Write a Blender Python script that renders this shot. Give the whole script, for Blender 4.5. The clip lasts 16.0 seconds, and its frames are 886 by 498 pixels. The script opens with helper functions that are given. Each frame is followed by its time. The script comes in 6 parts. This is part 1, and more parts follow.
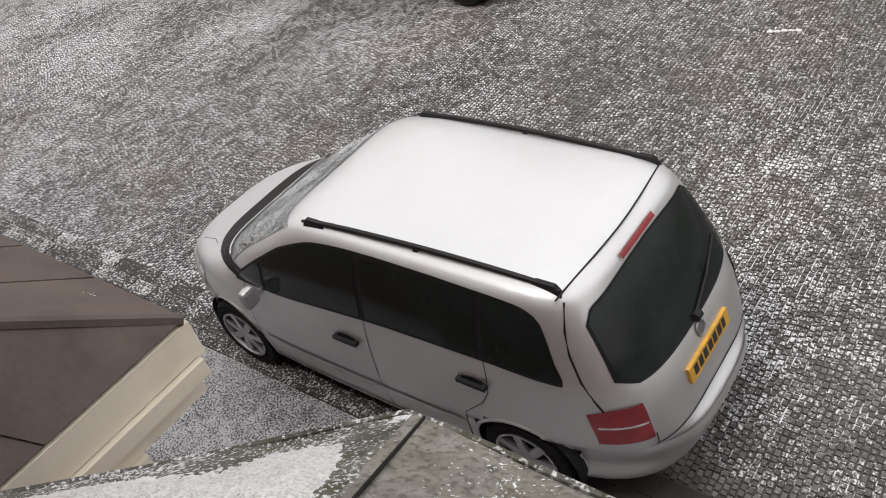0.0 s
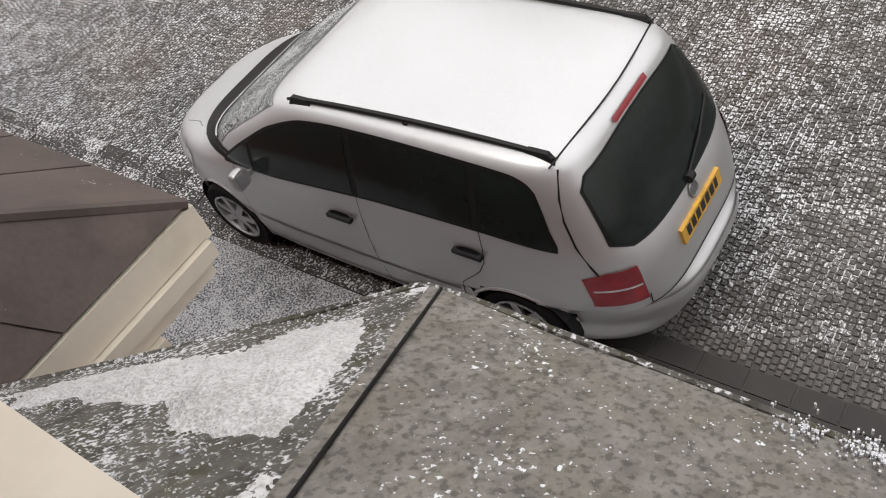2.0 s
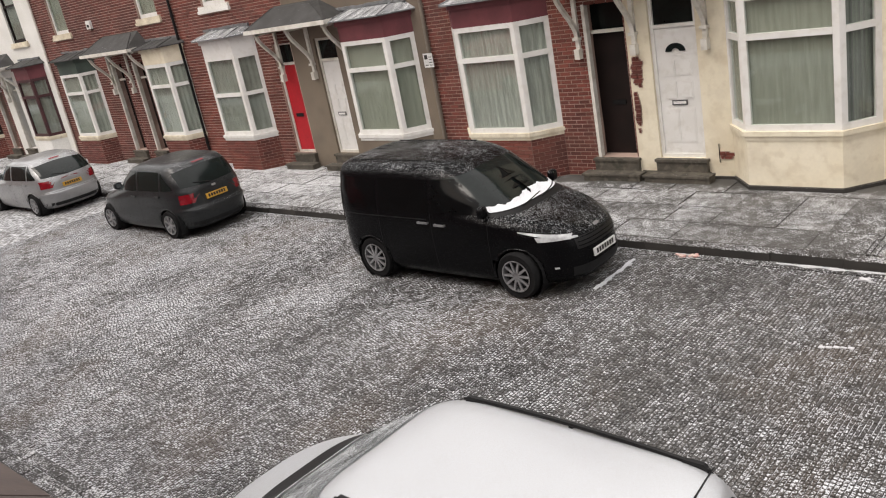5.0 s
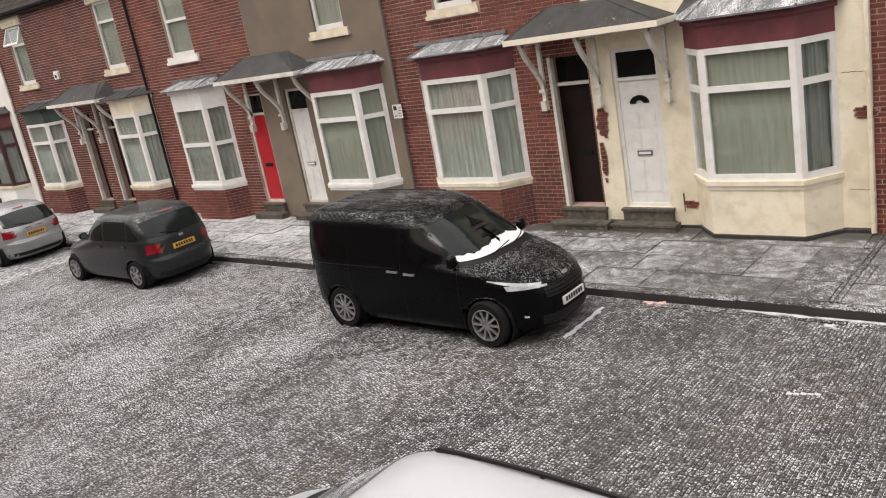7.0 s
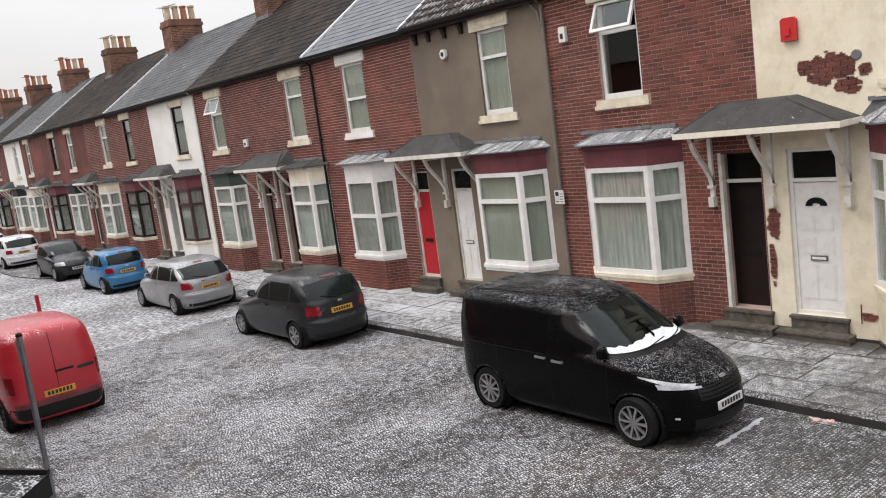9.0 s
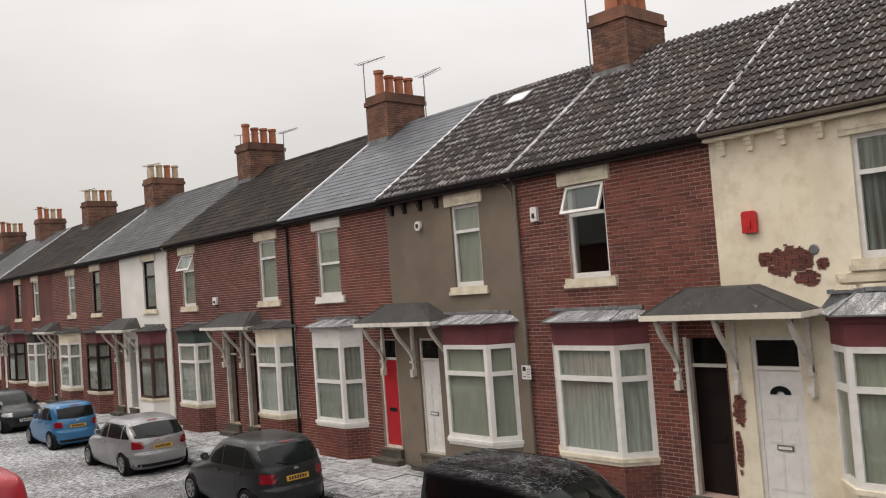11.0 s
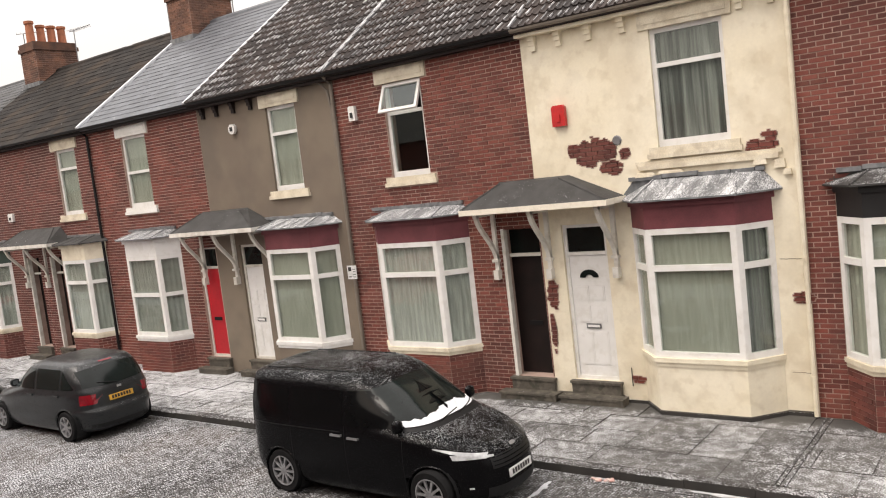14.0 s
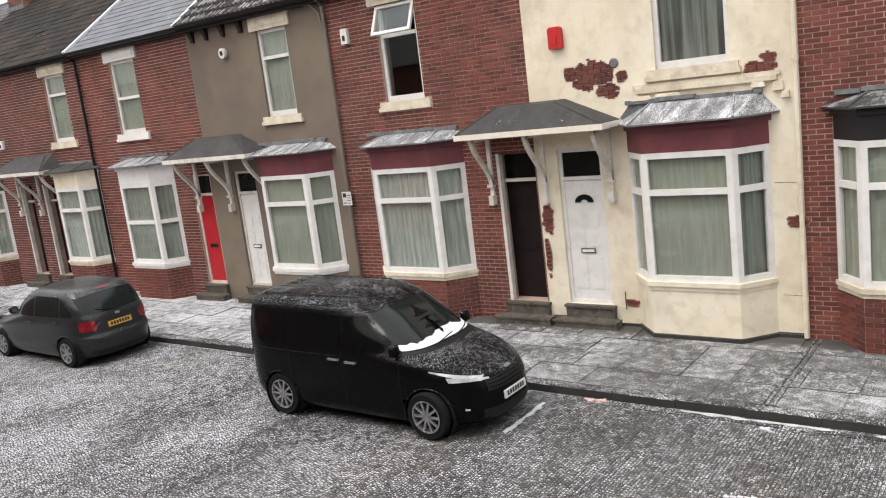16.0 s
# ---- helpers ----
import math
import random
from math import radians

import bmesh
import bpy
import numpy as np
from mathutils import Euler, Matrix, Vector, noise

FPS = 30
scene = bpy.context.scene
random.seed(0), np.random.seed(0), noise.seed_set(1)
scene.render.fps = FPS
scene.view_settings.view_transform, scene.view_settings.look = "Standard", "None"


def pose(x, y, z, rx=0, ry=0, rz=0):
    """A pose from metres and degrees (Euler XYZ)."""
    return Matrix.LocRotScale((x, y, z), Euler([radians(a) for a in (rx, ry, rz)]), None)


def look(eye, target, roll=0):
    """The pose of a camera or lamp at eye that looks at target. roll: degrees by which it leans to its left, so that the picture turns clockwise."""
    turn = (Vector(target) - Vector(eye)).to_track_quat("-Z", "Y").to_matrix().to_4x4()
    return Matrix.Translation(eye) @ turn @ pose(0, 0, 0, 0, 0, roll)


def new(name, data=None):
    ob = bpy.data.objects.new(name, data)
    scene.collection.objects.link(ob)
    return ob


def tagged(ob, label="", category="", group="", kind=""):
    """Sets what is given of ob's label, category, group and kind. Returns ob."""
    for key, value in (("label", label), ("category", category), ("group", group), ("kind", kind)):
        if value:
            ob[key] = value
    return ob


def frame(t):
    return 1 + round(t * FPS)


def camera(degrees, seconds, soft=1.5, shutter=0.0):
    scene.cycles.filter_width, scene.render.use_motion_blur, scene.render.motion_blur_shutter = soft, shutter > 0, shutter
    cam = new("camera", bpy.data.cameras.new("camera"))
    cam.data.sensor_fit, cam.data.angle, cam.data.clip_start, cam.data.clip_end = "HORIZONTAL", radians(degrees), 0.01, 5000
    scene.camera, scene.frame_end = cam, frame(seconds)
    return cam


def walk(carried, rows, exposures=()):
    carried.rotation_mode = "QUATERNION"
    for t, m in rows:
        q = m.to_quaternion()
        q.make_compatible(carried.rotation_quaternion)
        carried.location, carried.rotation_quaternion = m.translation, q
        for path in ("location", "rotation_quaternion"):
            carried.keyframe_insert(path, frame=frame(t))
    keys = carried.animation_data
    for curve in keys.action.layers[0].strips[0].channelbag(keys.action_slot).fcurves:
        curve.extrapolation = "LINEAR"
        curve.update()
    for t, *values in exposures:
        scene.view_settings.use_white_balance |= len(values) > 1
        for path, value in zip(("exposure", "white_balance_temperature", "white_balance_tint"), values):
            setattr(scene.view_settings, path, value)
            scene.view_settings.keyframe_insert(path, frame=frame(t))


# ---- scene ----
cam = camera(55.96, 16.0, 1.1)
PATH = [
    (0, (0, 0, 4.48), (-5.6966, 5.3756, -1.7370), -17.17),
    (0.5, (0.008, 0, 4.48), (-5.1632, 5.1624, -2.3591), -18.39),
    (1, (0.018, 0.004, 4.48), (-4.3320, 4.8621, -3.1167), -19.66),
    (1.5, (0.012, 0, 4.48), (-4.1824, 4.8577, -3.2019), -18.28),
    (2, (-0.03, -0.014, 4.48), (-5.2137, 4.4110, -2.8118), -21.73),
    (2.5, (-0.03, -0.012, 4.48), (-5.6964, 4.8093, -2.1678), -21.26),
    (3, (-0.016, -0.004, 4.48), (-5.4620, 5.7077, -1.6405), -17.09),
    (3.5, (0, 0, 4.48), (-5.4104, 6.2557, -1.1409), -15.01),
    (4, (0, 0, 4.48), (-5.7083, 6.6772, -0.2981), -14.12),
    (4.5, (0, 0, 4.48), (-6.4207, 6.6944, 0.7436), -12.54),
    (4.7, (0, 0, 4.48), (-6.6721, 6.6051, 1.0368), -11.75),
    (7, (0, 0, 4.48), (-6.4269, 7.1472, 1.7208), -10.57),
    (7.5, (0, 0, 4.48), (-7.4505, 6.3283, 2.3723), -9.29),
    (8, (0, 0, 4.48), (-7.9175, 5.8412, 2.6932), -5.46),
    (8.5, (0, 0, 4.48), (-7.8623, 5.9439, 2.7905), -6.02),
    (9, (0, 0, 4.48), (-7.7520, 6.1298, 2.9528), -7.57),
    (9.5, (0, 0, 4.48), (-7.6656, 6.3100, 3.2876), -8.05),
    (10, (0, 0, 4.48), (-7.5639, 6.5300, 4.0973), -6.55),
    (10.2, (0, 0, 4.48), (-7.5535, 6.5530, 4.4342), -5.69),
    (12.5, (0, 0, 4.48), (-7.0936, 7.0264, 5.0364), -2.98),
    (13, (0, 0, 4.48), (-6.6109, 7.5013, 4.6452), -4.23),
    (13.5, (0, 0, 4.48), (-6.0596, 7.9266, 3.8094), -6.18),
    (14, (0, 0, 4.48), (-5.9756, 7.9626, 3.5364), -6.71),
    (14.5, (0, 0, 4.48), (-5.9376, 7.9824, 3.4668), -6.50),
    (15, (0, 0, 4.48), (-5.8265, 8.0463, 3.3360), -7.04),
    (15.5, (0, 0, 4.48), (-5.9086, 7.9396, 3.0478), -7.20),
    (16, (0, 0, 4.48), (-5.9400, 7.8347, 2.6540), -7.08),
]
EXPO = [(0, 0.45, 6850, 12), (1.5, 0.5, 6850, 12), (3.0, 0.4, 6850, 12), (4.7, 0.38, 6900, 13), (7, 0.43, 6900, 13), (7.5, 0.66, 6700, 13), (8.1, 0.46, 6600, 13), (9.5, 0.36, 6500, 12), (10.2, 0.2, 6600, 12), (12.5, -0.16, 7350, 14), (13.2, 0.05, 7300, 13), (13.6, 0.3, 7250, 14), (14.0, 0.58, 7100, 14), (14.5, 0.54, 7000, 14), (16, 0.56, 6600, 12)]
walk(cam, [(t, look(eye, target, roll)) for t, eye, target, roll in PATH], EXPO)

# ---- world and light ----
SUN_EL, SUN_ROT = radians(38), radians(200)
world = bpy.data.worlds.new("overcast_sky")
scene.world = world
world.use_nodes = True
wt = world.node_tree
wbg = wt.nodes["Background"]
sky = wt.nodes.new("ShaderNodeTexSky")
sky.sky_type, sky.sun_disc, sky.sun_elevation, sky.sun_rotation = "NISHITA", False, SUN_EL, SUN_ROT
sky.air_density, sky.dust_density = 1.5, 3.0
skyc = wt.nodes.new("ShaderNodeTexCoord")
skyn = wt.nodes.new("ShaderNodeTexNoise")
skyn.inputs["Scale"].default_value, skyn.inputs["Detail"].default_value = 1.6, 5
skym = wt.nodes.new("ShaderNodeMapping")
skym.inputs["Scale"].default_value = (1, 1, 2.6)
wt.links.new(skyc.outputs["Generated"], skym.inputs[0])
wt.links.new(skym.outputs[0], skyn.inputs["Vector"])
skyr = wt.nodes.new("ShaderNodeValToRGB")
skyr.color_ramp.elements[0].position, skyr.color_ramp.elements[1].position = 0.3, 0.75
skyr.color_ramp.elements[0].color = (6.6, 6.5, 6.4, 1)
skyr.color_ramp.elements[1].color = (8.4, 8.5, 8.7, 1)
wt.links.new(skyn.outputs["Fac"], skyr.inputs[0])
skyx = wt.nodes.new("ShaderNodeMix")
skyx.data_type = "RGBA"
skyx.inputs[0].default_value = 0.86
wt.links.new(sky.outputs[0], skyx.inputs[6])
wt.links.new(skyr.outputs[0], skyx.inputs[7])
skys = wt.nodes.new("ShaderNodeSeparateXYZ")
wt.links.new(skyc.outputs["Generated"], skys.inputs[0])
skyg = wt.nodes.new("ShaderNodeMapRange")
skyg.inputs[1].default_value, skyg.inputs[2].default_value = 0.0, 0.9
skyg.inputs[3].default_value, skyg.inputs[4].default_value = 0.52, 1.45
wt.links.new(skys.outputs[2], skyg.inputs[0])
skyv = wt.nodes.new("ShaderNodeVectorMath")
skyv.operation = "SCALE"
wt.links.new(skyx.outputs[2], skyv.inputs[0])
wt.links.new(skyg.outputs[0], skyv.inputs["Scale"])
wt.links.new(skyv.outputs[0], wbg.inputs[0])
wbg.inputs[1].default_value = 0.15
sun = new("sun", bpy.data.lights.new("sun", "SUN"))
sun.data.energy, sun.data.angle, sun.data.color = 1.0, radians(25), (1.0, 0.96, 0.9)
sun.matrix_world = look((0, 0, 30), (6, 14, 0))


# ---- materials ----
BARE = ((-3.4, 3.05, 1.95, 0.75), (-8.05, 8.95, 1.95, 0.72), (-17.2, 9.15, 1.85, 0.68), (-0.1, 2.5, 1.9, 0.33), (-24.4, 9.2, 1.85, 0.68))

def mat(name, c1, c2=None, rough=0.6, scale=3.0, fine=70.0, bump=0.15, metal=0.0, rnd=0.0, snow=None, coat=0.0,
        spec=0.5, stain=None, dist=0.01, stretch=(1, 1, 1), drift=None, bare=(), vary=0.5, amp=(0.5, 0.35), soft=0.08, flake=(0.83, 0.85, 0.88), cell=0.0):
    """Two-scale procedural surface. snow: (cover 0..1, grain scale, patch scale). stain: (colour, amount, scale)."""
    m = bpy.data.materials.new(name)
    m.use_nodes = True
    nt = m.node_tree
    N, Lk = nt.nodes, nt.links
    b = N["Principled BSDF"]
    geo = N.new("ShaderNodeNewGeometry")
    pos = N.new("ShaderNodeMapping")
    pos.inputs["Scale"].default_value = stretch
    Lk.new(geo.outputs["Position"], pos.inputs[0])

    def nz(sc, det=4, vec=None):
        n = N.new("ShaderNodeTexNoise")
        n.inputs["Scale"].default_value, n.inputs["Detail"].default_value = sc, det
        Lk.new((vec or pos).outputs[0], n.inputs["Vector"])
        return n.outputs["Fac"]

    def mathn(op, a, c, clamp=False):
        n = N.new("ShaderNodeMath")
        n.operation, n.use_clamp = op, clamp
        for i, v in enumerate((a, c)):
            if isinstance(v, (int, float)):
                n.inputs[i].default_value = v
            else:
                Lk.new(v, n.inputs[i])
        return n.outputs[0]

    def ramp(f, lo, hi):
        n = N.new("ShaderNodeMapRange")
        n.interpolation_type = "SMOOTHSTEP"
        Lk.new(f, n.inputs[0])
        n.inputs[1].default_value, n.inputs[2].default_value = lo, hi
        return n.outputs[0]

    def mix(f, a, c):
        n = N.new("ShaderNodeMix")
        n.data_type = "RGBA"
        for i, v in ((0, f), (6, a), (7, c)):
            if isinstance(v, (int, float)):
                n.inputs[i].default_value = v
            elif isinstance(v, tuple):
                n.inputs[i].default_value = (*v, 1)
            else:
                Lk.new(v, n.inputs[i])
        return n.outputs[2]

    c2 = c2 or tuple(v * 0.8 for v in c1)
    col = mix(ramp(nz(scale), 0.3, 0.7), c1, c2)
    fn = nz(fine, 3)
    hsv = N.new("ShaderNodeHueSaturation")
    Lk.new(col, hsv.inputs["Color"])
    val = mathn("ADD", mathn("MULTIPLY", fn, vary), 1 - vary / 2)
    if rnd:
        oi = N.new("ShaderNodeObjectInfo")
        r = mathn("FRACT", mathn("ADD", geo.outputs["Random Per Island"], oi.outputs["Random"]), 0.0)
        val = mathn("MULTIPLY", val, mathn("ADD", mathn("MULTIPLY", r, 2 * rnd), 1 - rnd))
    Lk.new(val, hsv.inputs["Value"])
    col = hsv.outputs[0]
    if stain:
        for st in stain if isinstance(stain, list) else [stain]:
            col = mix(mathn("MULTIPLY", ramp(nz(st[2], 6), 0.48, 0.66), st[1]), col, st[0])
    ro = mathn("ADD", mathn("MULTIPLY", fn, 0.2), rough - 0.1, True)
    hgt = fn
    if snow:
        cover, grain, patch = snow
        big = nz(patch, 4)
        g = nz(grain, 2)
        sep = N.new("ShaderNodeSeparateXYZ")
        Lk.new(geo.outputs["Normal"], sep.inputs[0])
        up = ramp(sep.outputs[2], 0.25, 0.75)
        mid = nz(patch * 7, 3)
        th = mathn("ADD", g, mathn("MULTIPLY", mathn("SUBTRACT", big, 0.5), amp[0]))
        th = mathn("ADD", th, mathn("MULTIPLY", mathn("SUBTRACT", mid, 0.5), amp[1]))
        if cell:
            oc = N.new("ShaderNodeObjectInfo")
            rc = mathn("FRACT", mathn("ADD", geo.outputs["Random Per Island"], oc.outputs["Random"]), 0.0)
            th = mathn("ADD", th, mathn("MULTIPLY", mathn("SUBTRACT", rc, 0.5), cell))
        if drift:
            sx = N.new("ShaderNodeSeparateXYZ")
            Lk.new(geo.outputs["Position"], sx.inputs[0])
            dn = N.new("ShaderNodeMapRange")
            Lk.new(sx.outputs[0], dn.inputs[0])
            dn.inputs[1].default_value, dn.inputs[2].default_value = drift[0], drift[1]
            dn.inputs[3].default_value, dn.inputs[4].default_value = drift[2], drift[3]
            th = mathn("ADD", th, dn.outputs[0])
        f = mathn("MULTIPLY", ramp(th, 0.845 - soft / 2 - 0.5 * cover, 0.845 + soft / 2 - 0.5 * cover), up)
        # ground without snow, under parked cars and elsewhere: (x, y, half length, half width)
        for bx, by, hx, hy in bare:
            sb = N.new("ShaderNodeSeparateXYZ")
            Lk.new(geo.outputs["Position"], sb.inputs[0])
            dx = mathn("SUBTRACT", mathn("ABSOLUTE", mathn("SUBTRACT", sb.outputs[0], bx), 0.0), hx)
            dy = mathn("SUBTRACT", mathn("ABSOLUTE", mathn("SUBTRACT", sb.outputs[1], by), 0.0), hy)
            dd = mathn("ADD", mathn("MAXIMUM", dx, dy), mathn("MULTIPLY", mathn("SUBTRACT", mid, 0.5), 0.5))
            f = mathn("MULTIPLY", f, ramp(dd, -0.12, 0.12))
        col = mix(f, col, flake)
        ro = mathn("MAXIMUM", ro, mathn("MULTIPLY", f, 0.8))
        hgt = mathn("ADD", fn, mathn("MULTIPLY", f, 0.8))
    Lk.new(col, b.inputs["Base Color"])
    Lk.new(ro, b.inputs["Roughness"])
    b.inputs["Metallic"].default_value = metal
    b.inputs["Specular IOR Level"].default_value = spec
    b.inputs["Coat Weight"].default_value = coat
    b.inputs["Coat Roughness"].default_value = 0.06
    if bump:
        bp = N.new("ShaderNodeBump")
        bp.inputs["Strength"].default_value, bp.inputs["Distance"].default_value = bump, dist
        Lk.new(hgt, bp.inputs["Height"])
        Lk.new(bp.outputs[0], b.inputs["Normal"])
    return m


def pane_mat(name, tint, clear):
    """Window glass: clear mirror gloss over a see-through pane."""
    m = bpy.data.materials.new(name)
    m.use_nodes = True
    nt = m.node_tree
    nt.nodes.remove(nt.nodes["Principled BSDF"])
    tr, gl, mx, fr = (nt.nodes.new("ShaderNode" + k) for k in ("BsdfTransparent", "BsdfGlossy", "MixShader", "LayerWeight"))
    tr.inputs[0].default_value = (*tint, 1)
    gl.inputs["Roughness"].default_value = 0.03
    gl.inputs["Color"].default_value = (0.9, 0.95, 0.95, 1)
    pw, ad = nt.nodes.new("ShaderNodeMath"), nt.nodes.new("ShaderNodeMath")
    pw.operation, ad.operation = "POWER", "MULTIPLY_ADD"
    fr.inputs[0].default_value = 0.5
    pw.inputs[1].default_value = 4.0
    ad.inputs[1].default_value, ad.inputs[2].default_value = 0.6, clear
    nt.links.new(fr.outputs["Facing"], pw.inputs[0])
    nt.links.new(pw.outputs[0], ad.inputs[0])
    nt.links.new(ad.outputs[0], mx.inputs[0])
    nt.links.new(tr.outputs[0], mx.inputs[1])
    nt.links.new(gl.outputs[0], mx.inputs[2])
    nt.links.new(mx.outputs[0], nt.nodes["Material Output"].inputs[0])
    return m


BRICK = mat("red_brick", (0.168, 0.043, 0.030), (0.120, 0.034, 0.026), 0.85, 0.8, 45, 0.3, rnd=0.34, stain=[((0.07, 0.026, 0.022), 0.45, 0.7), ((0.22, 0.085, 0.06), 0.25, 1.7)])
BRICKOLD = mat("dark_red_brick", (0.155, 0.045, 0.034), (0.105, 0.034, 0.028), 0.85, 1.0, 45, 0.3, rnd=0.3, stain=((0.07, 0.028, 0.024), 0.4, 0.8))
CHIMBRICK = mat("sooty_orange_brick", (0.20, 0.095, 0.06), (0.10, 0.055, 0.042), 0.9, 2, 40, 0.3, rnd=0.35)
MORTAR = mat("mortar", (0.50, 0.365, 0.31), (0.34, 0.25, 0.21), 0.95, 2, 90, 0.3)
CREAM = mat("cream_masonry_paint", (0.82, 0.755, 0.61), (0.79, 0.715, 0.555), 0.7, 0.9, 20, 0.08, stain=[((0.5, 0.41, 0.28), 0.3, 1.1), ((0.45, 0.35, 0.21), 0.22, 4.5), ((0.25, 0.2, 0.13), 0.1, 2.3)], dist=0.004, vary=0.12)
TAN = mat("pebble_dash_render", (0.215, 0.175, 0.132), (0.17, 0.135, 0.105), 0.95, 0.8, 120, 0.6, stain=((0.12, 0.10, 0.082), 0.5, 0.7))
WHITEWALL = mat("white_masonry_paint", (0.78, 0.77, 0.74), (0.7, 0.69, 0.65), 0.8, 1, 30, 0.2)
STONE = mat("painted_stone", (0.74, 0.68, 0.55), (0.62, 0.55, 0.42), 0.8, 3, 50, 0.2, stain=((0.35, 0.28, 0.2), 0.4, 4))
WHITE = mat("white_upvc", (0.80, 0.79, 0.77), (0.74, 0.73, 0.705), 0.35, 3, 12, 0.0, vary=0.06, stain=((0.55, 0.52, 0.46), 0.25, 7))
OFFWHITE = mat("weathered_white_paint", (0.72, 0.70, 0.65), (0.62, 0.59, 0.53), 0.6, 4, 30, 0.05, stain=((0.33, 0.28, 0.22), 0.3, 6), vary=0.15)
MAROON = mat("maroon_paint", (0.17, 0.042, 0.05), (0.125, 0.03, 0.037), 0.6, 3, 40, 0.1)
DARKWOOD = mat("dark_brown_paint", (0.016, 0.009, 0.008), (0.010, 0.006, 0.0055), 0.6, 3, 40, 0.1, spec=0.25)
BLACKPAINT = mat("black_paint", (0.012, 0.012, 0.013), None, 0.5, 3, 40, 0.1)
GREENPAINT = mat("dark_green_paint", (0.05, 0.075, 0.06), (0.035, 0.052, 0.043), 0.6, 3, 40, 0.1)
DARKMAROON = mat("dark_maroon_frame_paint", (0.06, 0.018, 0.02), (0.04, 0.013, 0.015), 0.5, 3, 40, 0.1)
GRIME = mat("grimy_crack", (0.24, 0.19, 0.13), (0.12, 0.095, 0.065), 0.9, 6, 60, 0.2)
REDPAINT = mat("red_door_paint", (0.45, 0.012, 0.02), (0.4, 0.01, 0.018), 0.35, 3, 30, 0.03)
REDBOX = mat("red_plastic", (0.55, 0.02, 0.02), None, 0.4, 3, 30, 0.03)
STEP = mat("worn_step_stone", (0.105, 0.092, 0.074), (0.062, 0.055, 0.045), 0.85, 4, 60, 0.3, snow=(0.10, 80, 2), stain=[((0.04, 0.037, 0.028), 0.7, 5), ((0.2, 0.175, 0.14), 0.4, 8)])
TILE = mat("brown_concrete_tile", (0.052, 0.036, 0.030), (0.030, 0.024, 0.023), 0.75, 1.1, 40, 0.3, rnd=0.35, snow=(0.08, 40, 1.2))
SLATE = mat("grey_slate", (0.115, 0.125, 0.14), (0.085, 0.092, 0.105), 0.5, 1.5, 50, 0.15, rnd=0.15, snow=(0.12, 30, 1.0))
OLDROOF = mat("old_dark_slate", (0.045, 0.041, 0.038), (0.028, 0.026, 0.025), 0.75, 0.6, 30, 0.3, rnd=0.2, stain=((0.085, 0.065, 0.045), 0.6, 1.2), snow=(0.1, 20, 0.6))
BROWNROOF = mat("mossy_brown_roof", (0.030, 0.026, 0.023), (0.019, 0.0175, 0.0165), 0.8, 0.6, 30, 0.3, rnd=0.3, stain=((0.06, 0.042, 0.03), 0.6, 0.9), snow=(0.02, 20, 0.6), spec=0.12)
DULLSLATE = mat("dull_wet_slate", (0.085, 0.088, 0.092), (0.05, 0.051, 0.053), 0.6, 0.5, 30, 0.25, rnd=0.25, stain=((0.04, 0.037, 0.033), 0.5, 0.9), snow=(0.14, 20, 0.6), spec=0.3)
# light and shade of the folds are painted in as upright streaks
SHEER = mat("sheer_curtain_painted_folds", (0.33, 0.33, 0.315), (0.09, 0.09, 0.088), 0.95, 5, 60, 0.2, stretch=(2.2, 2.2, 0.08))
FELT = mat("grey_roof_felt", (0.058, 0.057, 0.056), (0.036, 0.035, 0.034), 0.8, 3, 60, 0.4, snow=(0.08, 70, 1.5), amp=(0.5, 0.45))
LEAD = mat("snowy_lead_roof", (0.20, 0.207, 0.214), (0.11, 0.116, 0.122), 0.6, 3, 60, 0.2, snow=(0.56, 60, 2.6), soft=0.2, flake=(0.70, 0.71, 0.73), stretch=(2.5, 0.6, 1), amp=(0.6, 0.5))
TERRA = mat("terracotta", (0.42, 0.15, 0.075), (0.3, 0.11, 0.06), 0.8, 5, 40, 0.15)
BUFF = mat("buff_clay", (0.52, 0.42, 0.28), (0.4, 0.31, 0.2), 0.8, 5, 40, 0.15)
METAL = mat("grey_metal", (0.25, 0.25, 0.26), None, 0.45, 6, 60, 0.05, metal=0.8)
PIPE = mat("grey_pipe_paint", (0.19, 0.16, 0.13), None, 0.6, 6, 60, 0.1)
NET = mat("net_curtain", (0.42, 0.415, 0.365), (0.34, 0.335, 0.295), 0.95, 6, 120, 0.2, stretch=(3, 3, 0.3))
NETWHITE = mat("white_net_curtain", (0.54, 0.535, 0.50), (0.36, 0.355, 0.335), 0.95, 6, 120, 0.2, stretch=(3, 3, 0.3))
BLIND = mat("grey_blind", (0.40, 0.39, 0.365), (0.32, 0.315, 0.295), 0.9, 6, 100, 0.1)
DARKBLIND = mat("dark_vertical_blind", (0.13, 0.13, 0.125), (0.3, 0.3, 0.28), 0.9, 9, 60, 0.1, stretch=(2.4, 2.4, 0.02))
# near-black walls and floors: the dimness of the rooms is put into the colour
ROOM = mat("room_shade", (0.05, 0.045, 0.04), None, 0.95, 2, 20, 0.05)
GLASS = pane_mat("window_glass", (0.9, 0.93, 0.91), 0.05)
